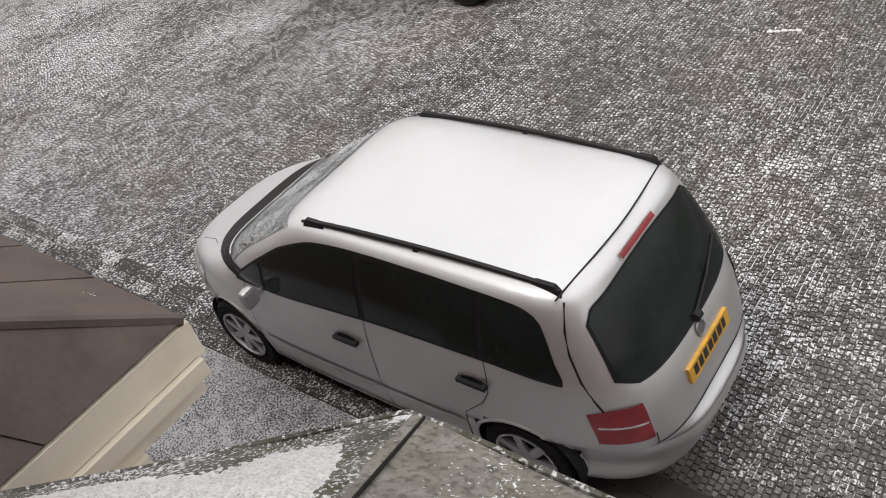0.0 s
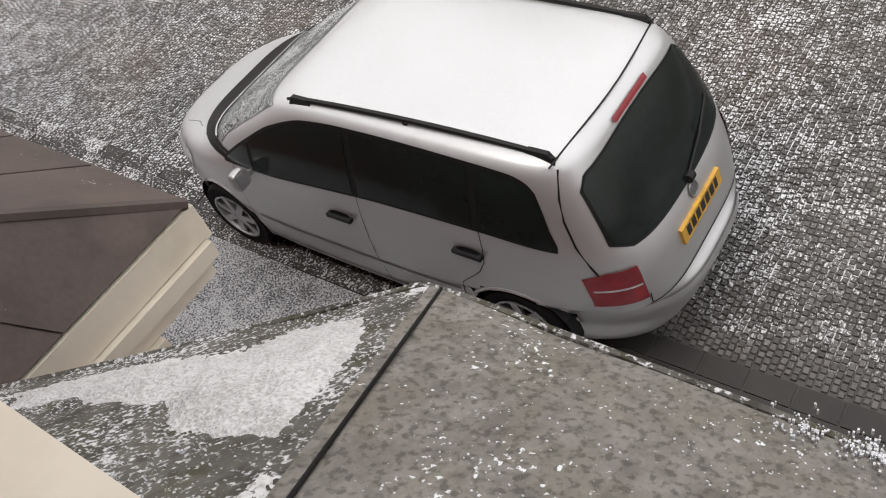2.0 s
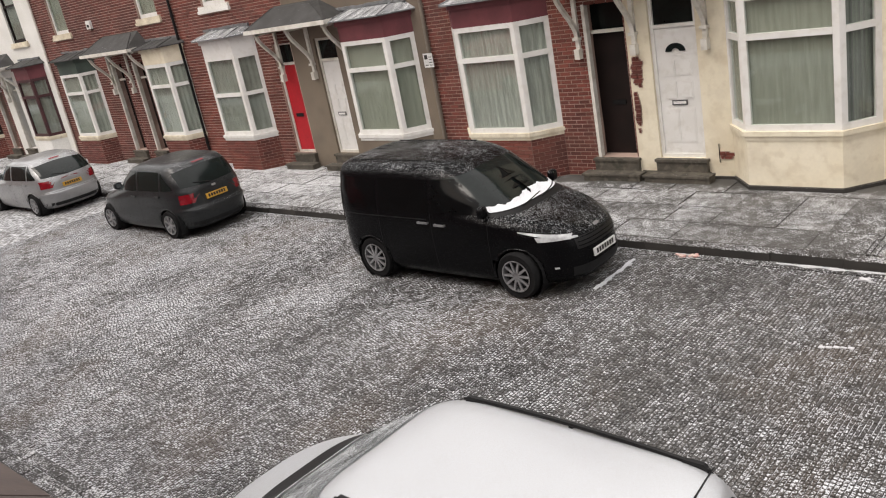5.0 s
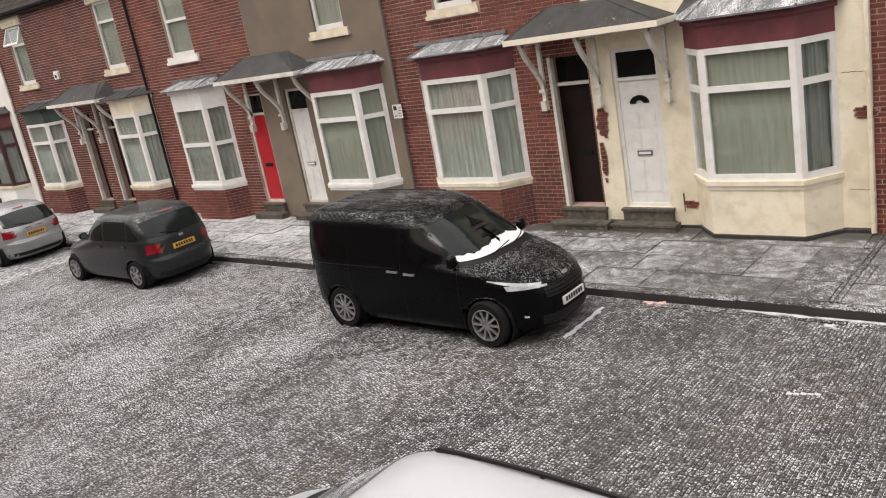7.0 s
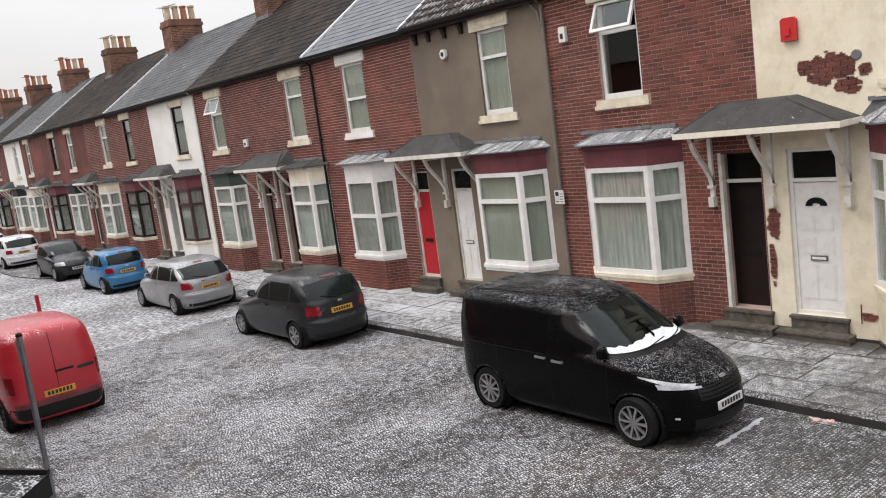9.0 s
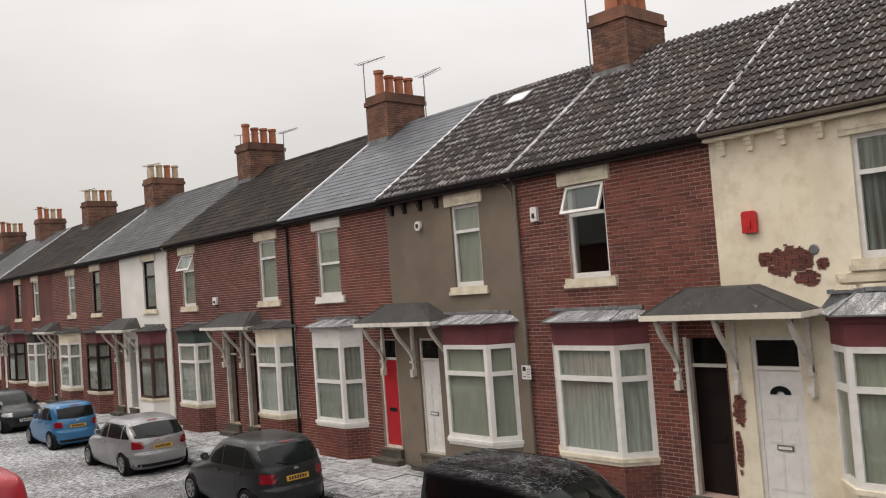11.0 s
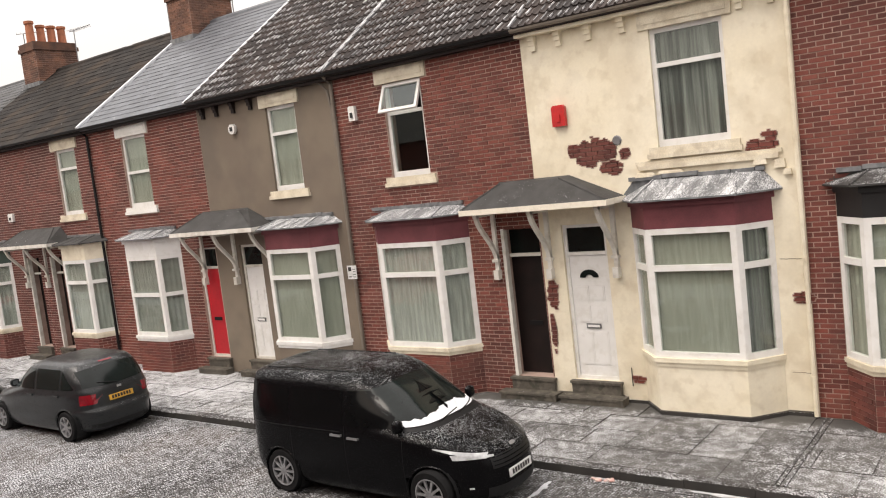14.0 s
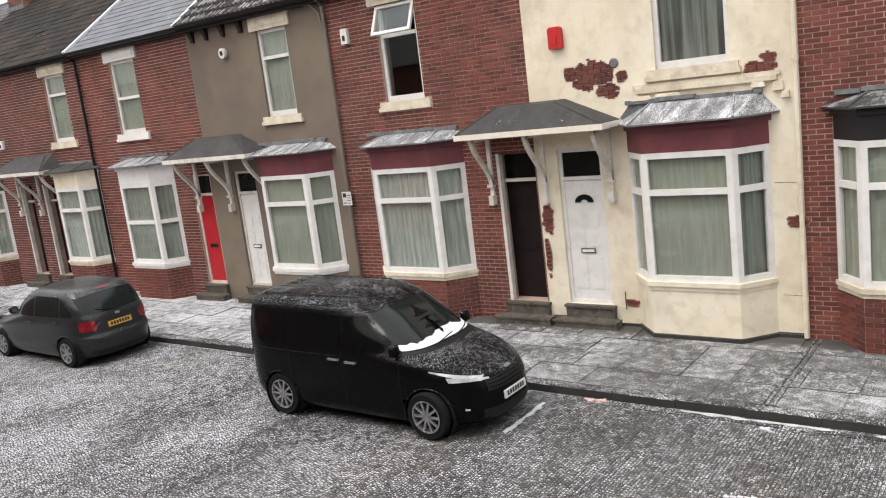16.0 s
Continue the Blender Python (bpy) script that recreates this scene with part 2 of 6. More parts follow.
PLANK = mat("flagstone", (0.10, 0.096, 0.090), (0.058, 0.056, 0.053), 0.85, 1.5, 60, 0.3, rnd=0.18, snow=(0.52, 60, 0.9), dist=0.006, drift=(-3.0, -16.0, 0.0, 0.09), bare=((-5.6, 12.95, 3.6, 0.40),), amp=(0.26, 0.36), soft=0.15, flake=(0.62, 0.63, 0.65), cell=0.05)
KERB = mat("kerb_stone", (0.042, 0.038, 0.034), (0.026, 0.024, 0.022), 0.8, 2, 60, 0.3, rnd=0.2, snow=(0.52, 55, 1.3), amp=(0.35, 0.3), soft=0.2, flake=(0.6, 0.61, 0.63))
CHANNEL = mat("dark_channel_stone", (0.024, 0.022, 0.02), (0.014, 0.013, 0.012), 0.6, 2, 60, 0.3, rnd=0.2, snow=(0.52, 45, 1.3), bare=BARE, amp=(0.35, 0.35), soft=0.14, flake=(0.62, 0.63, 0.65), cell=0.1)
SETT = mat("stone_sett", (0.105, 0.101, 0.097), (0.055, 0.053, 0.052), 0.65, 0.7, 90, 0.4, rnd=0.4, snow=(0.56, 62, 0.8), dist=0.006, stain=((0.12, 0.09, 0.065), 0.35, 0.6), drift=(0.0, -14.0, -0.065, 0.08), bare=BARE, amp=(0.38, 0.38), soft=0.21, flake=(0.60, 0.617, 0.643), cell=0.15, stretch=(1.05, 0.78, 1))
JOINT = mat("snow_filled_joint", (0.09, 0.087, 0.084), (0.04, 0.039, 0.038), 0.9, 1.0, 80, 0.3, snow=(0.66, 40, 0.7), drift=(0.0, -14.0, -0.065, 0.08), bare=BARE, amp=(0.45, 0.4), soft=0.2, flake=(0.62, 0.638, 0.665), stretch=(1.05, 0.78, 1))
FARROAD = mat("far_sett_road", (0.12, 0.117, 0.113), (0.07, 0.068, 0.066), 0.7, 0.7, 18, 0.4, snow=(0.56, 14, 0.35), amp=(0.36, 0.3), soft=0.4, flake=(0.64, 0.655, 0.68), stretch=(1, 0.6, 1))
TARMAC = mat("gritty_footway", (0.085, 0.085, 0.088), (0.05, 0.05, 0.052), 0.85, 2, 90, 0.5, snow=(0.70, 62, 1.2), bare=BARE, drift=(-4.5, -11.0, 0.0, 0.16), amp=(0.25, 0.3), soft=0.3, flake=(0.5, 0.51, 0.525))
EARTH = mat("damp_ground", (0.09, 0.085, 0.075), None, 0.9, 0.2, 5, 0.2)
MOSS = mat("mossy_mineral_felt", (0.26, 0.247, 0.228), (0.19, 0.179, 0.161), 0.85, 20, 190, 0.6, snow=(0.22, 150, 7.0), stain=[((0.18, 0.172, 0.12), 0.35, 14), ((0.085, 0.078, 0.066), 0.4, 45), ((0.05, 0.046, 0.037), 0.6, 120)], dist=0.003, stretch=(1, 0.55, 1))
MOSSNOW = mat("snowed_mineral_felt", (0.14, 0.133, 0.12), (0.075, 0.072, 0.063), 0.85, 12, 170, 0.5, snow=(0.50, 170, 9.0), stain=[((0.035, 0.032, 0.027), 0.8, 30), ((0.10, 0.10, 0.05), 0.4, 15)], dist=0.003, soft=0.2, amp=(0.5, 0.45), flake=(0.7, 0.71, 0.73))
NBROOF = mat("snow_patched_slate", (0.045, 0.044, 0.043), (0.028, 0.027, 0.026), 0.7, 6, 120, 0.4, snow=(0.44, 120, 4.0), amp=(0.7, 0.5), soft=0.15, flake=(0.68, 0.69, 0.71))
WETSNOW = mat("wet_snow_drift", (0.46, 0.455, 0.45), (0.56, 0.555, 0.55), 0.85, 18, 150, 0.8, snow=(0.84, 220, 9.0), dist=0.005, amp=(0.45, 0.4), soft=0.5, flake=(0.78, 0.785, 0.80))
TILESNOW = mat("melting_snow_streak", (0.52, 0.52, 0.53), (0.2, 0.19, 0.185), 0.8, 5, 60, 0.4, rnd=0.5)
MIRROR = mat("mirror_glass", (0.62, 0.64, 0.66), (0.58, 0.60, 0.62), 0.14, 3, 20, 0.0, metal=1.0, vary=0.05)
SLUSH = mat("grey_slush", (0.6, 0.6, 0.62), (0.4, 0.4, 0.41), 0.8, 8, 70, 0.5)
SNOW = mat("settled_snow", (0.74, 0.755, 0.785), (0.64, 0.655, 0.69), 0.85, 8, 70, 0.6)
CANROOF = mat("brown_slab_roof", (0.118, 0.088, 0.076), (0.084, 0.064, 0.058), 0.7, 5, 90, 0.25, rnd=0.10, snow=(0.02, 220, 6), dist=0.003, stain=((0.055, 0.042, 0.037), 0.5, 9))
CREAMWOOD = mat("cream_gloss_wood", (0.82, 0.765, 0.65), (0.77, 0.715, 0.60), 0.5, 4, 25, 0.02, stain=((0.55, 0.48, 0.36), 0.25, 9), vary=0.12)
RUBBER = mat("tyre_rubber", (0.012, 0.012, 0.0125), None, 0.85, 6, 60, 0.2, spec=0.15)
TRIM = mat("black_trim", (0.009, 0.009, 0.0095), None, 0.5, 6, 90, 0.05, spec=0.25)
ALLOY = mat("alloy_wheel", (0.42, 0.42, 0.43), (0.3, 0.3, 0.31), 0.35, 9, 50, 0.03, metal=0.7)
CARGLASS = mat("tinted_car_glass", (0.010, 0.015, 0.014), (0.007, 0.010, 0.0095), 0.12, 2, 15, 0.0, spec=0.28)
DARKGLASS = mat("privacy_glass", (0.004, 0.0045, 0.0048), None, 0.14, 2, 15, 0.0, spec=0.12)
SNOWGLASS = mat("sleety_windscreen", (0.045, 0.058, 0.058), (0.03, 0.04, 0.04), 0.2, 3, 40, 0.15, snow=(0.60, 100, 3.0), amp=(0.4, 0.2), soft=0.2, flake=(0.5, 0.515, 0.53))
LENS = mat("clear_lamp_lens", (0.55, 0.57, 0.58), (0.35, 0.36, 0.37), 0.12, 9, 25, 0.05, spec=0.8, coat=0.6)
TAIL = mat("red_lamp_lens", (0.24, 0.007, 0.014), (0.17, 0.006, 0.012), 0.18, 9, 30, 0.03, coat=0.25)
AMBERPLATE = mat("yellow_plate", (0.62, 0.34, 0.045), None, 0.4, 9, 30, 0.02)
WHITEPLATE = mat("white_plate", (0.75, 0.75, 0.74), None, 0.35, 9, 30, 0.02)
INK = mat("black_ink", (0.015, 0.015, 0.015), None, 0.5, 9, 30, 0.02)
LITTER = mat("pink_litter", (0.5, 0.25, 0.22), (0.6, 0.5, 0.45), 0.7, 12, 40, 0.1)


# ---- mesh tools ----
class Soup:
    """Collects vertices and faces for one mesh."""

    def __init__(self):
        self.v, self.f = [], []

    def quad(self, *p):
        n = len(self.v)
        self.v += [tuple(q) for q in p]
        self.f.append(tuple(range(n, n + len(p))))
        return self

    def box(self, x0, x1, y0, y1, z0, z1):
        n = len(self.v)
        self.v += [(x, y, z) for x in (x0, x1) for y in (y0, y1) for z in (z0, z1)]
        self.f += [tuple(n + i for i in q) for q in ((0, 1, 3, 2), (4, 6, 7, 5), (0, 4, 5, 1), (2, 3, 7, 6), (0, 2, 6, 4), (1, 5, 7, 3))]
        return self

    def obox(self, o, u, w, n, a0, a1, b0, b1, c0, c1):
        """A box in the frame o + a*u + b*w + c*n."""
        k = len(self.v)
        o, u, w, n = Vector(o), Vector(u), Vector(w), Vector(n)
        self.v += [tuple(o + u * a + w * b + n * c) for a in (a0, a1) for b in (b0, b1) for c in (c0, c1)]
        self.f += [tuple(k + i for i in q) for q in ((0, 1, 3, 2), (4, 6, 7, 5), (0, 4, 5, 1), (2, 3, 7, 6), (0, 2, 6, 4), (1, 5, 7, 3))]
        return self

    def prism(self, poly, z0, z1, top=None):
        """Plan polygon from z0 to z1; top: another polygon for the upper rim."""
        n, k = len(self.v), len(poly)
        self.v += [(x, y, z0) for x, y in poly] + [(x, y, z1) for x, y in (top or poly)]
        self.f += [tuple(range(n + k - 1, n - 1, -1)), tuple(range(n + k, n + 2 * k))]
        self.f += [(n + i, n + (i + 1) % k, n + k + (i + 1) % k, n + k + i) for i in range(k)]
        return self

    def extrude(self, poly, o, u, w, n, t):
        """Polygon (a, b) in the plane o + a*u + b*w, thickened by t along n."""
        o, u, w, n = Vector(o), Vector(u), Vector(w), Vector(n)
        m, k = len(self.v), len(poly)
        for s in (0, t):
            self.v += [tuple(o + u * a + w * b + n * s) for a, b in poly]
        self.f += [tuple(range(m + k - 1, m - 1, -1)), tuple(range(m + k, m + 2 * k))]
        self.f += [(m + i, m + (i + 1) % k, m + k + (i + 1) % k, m + k + i) for i in range(k)]
        return self

    def tube(self, pts, r, seg=8):
        pts = [Vector(q) for q in pts]
        m = len(self.v)
        for i, q in enumerate(pts):
            d = (pts[min(i + 1, len(pts) - 1)] - pts[max(i - 1, 0)]).normalized()
            a = d.orthogonal().normalized() if abs(d.z) > 0.9 else d.cross(Vector((0, 0, 1))).normalized()
            b = d.cross(a)
            rr = r[i] if isinstance(r, (list, tuple)) else r
            self.v += [tuple(q + (a * math.cos(2 * math.pi * j / seg) + b * math.sin(2 * math.pi * j / seg)) * rr) for j in range(seg)]
        for i in range(len(pts) - 1):
            for j in range(seg):
                k = (j + 1) % seg
                self.f.append((m + i * seg + j, m + i * seg + k, m + (i + 1) * seg + k, m + (i + 1) * seg + j))
        e = m + (len(pts) - 1) * seg
        self.f += [tuple(range(m + seg - 1, m - 1, -1)), tuple(range(e, e + seg))]
        return self

    def spin(self, prof, o, axis, seg=20):
        """Profile of (radius, along) turned round an axis ('y' or 'z') at o."""
        m, k = len(self.v), len(prof)
        for j in range(seg):
            c, s = math.cos(2 * math.pi * j / seg), math.sin(2 * math.pi * j / seg)
            for r, a in prof:
                self.v.append((o[0] + r * c, o[1] + r * s, o[2] + a) if axis == "z" else (o[0] + r * c, o[1] + a, o[2] + r * s))
        for j in range(seg):
            for i in range(k - 1):
                n = (j + 1) % seg
                self.f.append((m + j * k + i, m + n * k + i, m + n * k + i + 1, m + j * k + i + 1))
        return self

    def mesh(self, name, material, smooth=False):
        me = bpy.data.meshes.new(name)
        me.from_pydata(self.v, [], self.f)
        bm = bmesh.new()
        bm.from_mesh(me)
        bmesh.ops.recalc_face_normals(bm, faces=bm.faces)
        bm.to_mesh(me)
        bm.free()
        me.materials.append(material)
        if smooth:
            me.polygons.foreach_set("use_smooth", [True] * len(me.polygons))
            me.set_sharp_from_angle(angle=radians(38))
        return me


def part(name, soup, material, parent=None, label="", smooth=False, kind="", local=False):
    ob = new(name, soup.mesh(name, material, smooth))
    ob.parent = parent
    if parent and parent.type == "EMPTY" and not local:
        ob.matrix_parent_inverse = Matrix.Translation(-parent.location)
    return tagged(ob, label=label, kind=kind)


def thing(name, label, category, at=(0, 0, 0), group="", kind=""):
    ob = new(name)
    ob.location = at
    ob.empty_display_size = 0.2
    return tagged(ob, label, category, group, kind)


def pieces(name, mesh, places, parent):
    """Alike pieces, objects of their own on one mesh."""
    for m in places:
        ob = new(name, mesh)
        ob.parent = parent
        ob.matrix_basis = m


Z = (0, 0, 1)


def bar_text(s, o, u, w, n, width, height, count, rnd):
    """Lettering as plain bars."""
    step = width / count
    for i in range(count):
        a = i * step
        s.obox(o, u, w, n, a + step * 0.15, a + step * rnd.uniform(0.7, 0.88), 0, height, 0, 0.002)


# ---- street ----
FACE, KERBY, NEARK, PAV = 13.0, 10.07, 2.28, 0.12
XR, XL = 8.0, -110.0
rng = random.Random(7)

ground = part("ground", Soup().quad((-900, -900, -0.06), (900, -900, -0.06), (900, 900, -0.06), (-900, 900, -0.06)), EARTH,
              label="damp ground beyond the street", kind="structure")
tagged(ground, category="ground")
road = part("road", Soup().quad((XL, NEARK, -0.012), (XR, NEARK, -0.012), (XR, KERBY, -0.012), (XL, KERBY, -0.012)), JOINT,
            label="road of small stone setts with snow in the joints", kind="structure")
tagged(road, category="road")
part("far_setts", Soup().box(XL, -21, NEARK, KERBY, -0.05, 0.0), FARROAD, road, kind="stuff")

# setts: courses run across the street, worn and slightly uneven
CW, SL = 0.043, 0.051


def sett_rows(x0, x1, y0, y1):
    x, k = x0, 0
    while x < x1:
        y = y0 + (k % 2) * SL * 0.5 + rng.uniform(-0.01, 0.01)
        while y < y1 - 0.03:
            ln = SL * rng.uniform(0.82, 1.18)
            yield x, min(ln, y1 - y), y
            y += ln
        x += CW
        k += 1


def sett_geo(cells):
    vs, fs = [], []
    for x, ln, y in cells:
        n = len(vs)
        a, b = x + 0.002, x + CW - 0.002
        c, d = y + 0.002, y + ln - 0.002
        h = rng.uniform(-0.003, 0.003)
        t = [h + rng.uniform(-0.002, 0.002) for _ in range(4)]
        e = 0.005
        vs += [(a, c, -0.02), (b, c, -0.02), (b, d, -0.02), (a, d, -0.02),
               (a + e, c + e, t[0]), (b - e, c + e, t[1]), (b - e, d - e, t[2]), (a + e, d - e, t[3])]
        fs += [(n + 4, n + 5, n + 6, n + 7), (n, n + 1, n + 5, n + 4), (n + 1, n + 2, n + 6, n + 5), (n + 2, n + 3, n + 7, n + 6), (n + 3, n, n + 4, n + 7)]
    return vs, fs


near_patch = (-1.2, -0.55, NEARK + 0.75, NEARK + 1.7)
cells = [c for c in sett_rows(-21, XR - 4, NEARK + 0.34, KERBY - 0.2)]
inside = lambda c: near_patch[0] <= c[0] < near_patch[1] and near_patch[2] <= c[2] < near_patch[3]
rest = [c for c in cells if not inside(c)]
vs, fs = sett_geo(rest)
me = bpy.data.meshes.new("setts")
me.from_pydata(vs, [], fs)
me.materials.append(SETT)
ob = new("setts", me)
ob.parent = road
tagged(ob, kind="stuff")
vs, fs = sett_geo([(0, SL, 0)])
me = bpy.data.meshes.new("sett")
me.from_pydata(vs, [], fs)
me.materials.append(SETT)
singles = [c for c in cells if inside(c)]
pieces("sett", me, [Matrix.Translation((x, y, rng.uniform(-0.002, 0.002))) @ Matrix.Diagonal((1, ln / SL, 1, 1)) for x, ln, y in singles], road)

# channel stones beside both kerbs
ch = Soup()
for y0 in (KERBY - 0.2, NEARK, NEARK + 0.17):
    x = -44.0
    while x < XR - 2:
        ln = rng.uniform(0.26, 0.34)
        ch.box(x, x + ln - 0.012, y0 + 0.004, y0 + 0.162, -0.04, rng.uniform(-0.004, 0.002))
        x += ln
part("channel_setts", ch, CHANNEL, road, kind="stuff")

pave = part("pavement", Soup().box(XL, XR, KERBY + 0.02, FACE + 0.1, -0.05, PAV - 0.012), PLANK, label="flagged footway dusted with snow", kind="structure")
tagged(pave, category="pavement")
flag = Soup()
fw = 0.9
flag.v = [(0.006, 0.006, -0.03), (fw - 0.006, 0.006, -0.03), (fw - 0.006, 0.684, -0.03), (0.006, 0.684, -0.03),
          (0.012, 0.012, 0), (fw - 0.012, 0.012, 0), (fw - 0.012, 0.678, 0), (0.012, 0.678, 0)]
flag.f = [(4, 5, 6, 7), (0, 1, 5, 4), (1, 2, 6, 5), (2, 3, 7, 6), (3, 0, 4, 7)]
fme = flag.mesh("flagstone", PLANK)
places, far_flags = [], Soup()
for r in range(4):
    y = KERBY + 0.17 + r * 0.69
    x = XR - 2 - (r % 2) * 0.45
    while x > -60:
        sx = rng.choice((0.8, 1.0, 1.0, 1.1))
        x -= fw * sx
        if x > -44:
            places.append(Matrix.Translation((x, y, PAV + rng.uniform(-0.005, 0.004))) @ pose(0, 0, 0, rng.uniform(-0.3, 0.3), rng.uniform(-0.3, 0.3)) @ Matrix.Diagonal((sx, 1, 1, 1)))
        else:
            far_flags.box(x + 0.01, x + fw * sx - 0.01, y + 0.01, y + 0.68, PAV - 0.02, PAV)
pieces("flagstone", fme, places, pave)
part("far_flagstones", far_flags, PLANK, pave, kind="stuff")
part("footway_drain", Soup().box(-2.98, -2.94, KERBY + 0.16, FACE - 0.05, PAV - 0.02, PAV + 0.012).box(-2.90, -2.86, KERBY + 0.16, FACE - 0.05, PAV - 0.02, PAV + 0.012), KERB, pave, "iron-lipped rainwater channel across the footway")

kerb = thing("kerb", "dark stone kerb with snow on top", "kerb", (-10, KERBY, 0), kind="structure")
ks = Soup()
ks.v = [(0.004, 0, -0.04), (0.906, 0, -0.04), (0.906, 0.15, -0.04), (0.004, 0.15, -0.04),
        (0.004, 0.0, PAV - 0.015), (0.906, 0.0, PAV - 0.015), (0.906, 0.02, PAV + 0.004), (0.004, 0.02, PAV + 0.004), (0.906, 0.15, PAV + 0.004), (0.004, 0.15, PAV + 0.004)]
ks.f = [(0, 1, 5, 4), (4, 5, 6, 7), (7, 6, 8, 9), (1, 2, 8, 6, 5), (3, 0, 4, 7, 9), (2, 3, 9, 8)]
kme = ks.mesh("kerbstone", KERB)
for i in range(70):
    ob = new("kerbstone", kme)
    ob.parent = kerb
    ob.matrix_basis = Matrix.Translation((XR + 7 - i * 0.91, rng.uniform(-0.008, 0.008), rng.uniform(-0.006, 0.004)))

npave = part("pavement_near", Soup().box(XL, XR, -0.3, NEARK - 0.17, -0.05, 0.0), TARMAC, label="gritty dark footway speckled with sleet", kind="structure")
tagged(npave, category="pavement")
nk = thing("kerb_near", "low snow-covered stone kerb", "kerb", (-6, NEARK, 0), kind="structure")
kme2 = Soup().box(0.004, 0.9, -0.165, -0.004, -0.05, 0.004).mesh("kerbstone_low", KERB)
for i in range(48):
    ob = new("kerbstone", kme2)
    ob.parent = nk
    ob.matrix_basis = Matrix.Translation((9 - i * 0.905, rng.uniform(-0.006, 0.006), rng.uniform(-0.004, 0.004)))

# painted bay line, litter and bits on the road
line = Soup()
for j in range(14):
    line.box(-5.9 + rng.uniform(-0.015, 0.02), -5.84 + rng.uniform(-0.01, 0.025), 8.58 + j * 0.078, 8.655 + j * 0.078, -0.01, 0.008)
tagged(part("parking_line", line, SNOW, label="worn white parking bay line on the setts"), category="road marking", kind="structure")
for x, y, m in ((-5.3, 9.93, LITTER), (-5.12, 9.96, LITTER), (-2.85, 9.75, SLUSH)):
    s = Soup()
    for j in range(5):
        a, b = rng.uniform(-0.05, 0.05), rng.uniform(-0.03, 0.03)
        s.obox((x + a, y + b, 0.0), (math.cos(j), math.sin(j), 0.2), (-math.sin(j), math.cos(j), 0.1), Z, -0.04, 0.04, -0.022, 0.022, 0.0, 0.015)
    part("litter", s, m, label="crumpled scrap of litter in the gutter" if m is LITTER else "small clump of slush on the setts")["category"] = "litter"


dash = Soup()
for j in range(5):
    dash.box(-2.80 + j * 0.066, -2.74 + j * 0.066, 7.97 + 0.02 * j + rng.uniform(-0.01, 0.01), 8.0 + 0.02 * j + rng.uniform(0, 0.015), -0.01, 0.007)
tagged(part("paint_mark", dash, SLUSH, label="short worn white dash on the setts"), category="road marking", kind="structure")
# line of snow left lying in the gutter of the far kerb
gs = Soup()
gx = [-4.1 + 0.06 * i for i in range(130)]
for q in gx:
    wd_ = max(0.0, 0.025 + 0.09 * noise.noise((q * 1.3, 2, 0)) + 0.05 * noise.noise((q * 6, 5, 0)))
    yc = KERBY - 0.075 + 0.02 * noise.noise((q * 3, 9, 0))
    gs.v += [(q, yc - wd_, 0.001), (q, yc - wd_ * 0.4, 0.004 + 0.1 * wd_), (q, min(KERBY - 0.012, yc + wd_ * 0.5), 0.004 + 0.1 * wd_), (q, min(KERBY - 0.010, yc + wd_ * 0.7), 0.001)]
gs.f = [(4 * i + k, 4 * i + k + 1, 4 * i + k + 5, 4 * i + k + 4) for i in range(len(gx) - 1) for k in range(3)]
tagged(part("gutter_snow", gs, SLUSH, label="broken line of snow in the gutter", kind="stuff"), category="snow")
part("pavement_build_out", Soup().prism([(-50, KERBY - 0.01), (-47, 8.35), (-44, 8.05), (-41.6, 8.0), (-38.6, 8.4), (-35.6, 9.5), (-34.7, KERBY - 0.01)], -0.02, 0.04), KERB, pave, "low tarmac build-out at the side turning")


# ---- house parts ----
def wall_sheet(x0, x1, z0, z1, holes, y0, y1):
    """A wall with thickness and openings (xa, xb, za, zb) that go through it."""
    s = Soup()
    xs = sorted({x0, x1, *(h[0] for h in holes), *(h[1] for h in holes)})
    zs = sorted({z0, z1, *(h[2] for h in holes), *(h[3] for h in holes)})
    solid = lambda i, j: 0 <= i < len(xs) - 1 and 0 <= j < len(zs) - 1 and not any(
        h[0] < (xs[i] + xs[i + 1]) / 2 < h[1] and h[2] < (zs[j] + zs[j + 1]) / 2 < h[3] for h in holes)
    for i in range(len(xs) - 1):
        for j in range(len(zs) - 1):
            if not solid(i, j):
                continue
            a, b, c, d = xs[i], xs[i + 1], zs[j], zs[j + 1]
            s.quad((a, y0, c), (b, y0, c), (b, y0, d), (a, y0, d))
            s.quad((a, y1, c), (a, y1, d), (b, y1, d), (b, y1, c))
            if not solid(i - 1, j):
                s.quad((a, y0, c), (a, y0, d), (a, y1, d), (a, y1, c))
            if not solid(i + 1, j):
                s.quad((b, y0, c), (b, y1, c), (b, y1, d), (b, y0, d))
            if not solid(i, j - 1):
                s.quad((a, y0, c), (a, y1, c), (b, y1, c), (b, y0, c))
            if not solid(i, j + 1):
                s.quad((a, y0, d), (b, y0, d), (b, y1, d), (a, y1, d))
    return s


BL, BH = 0.228, 0.076


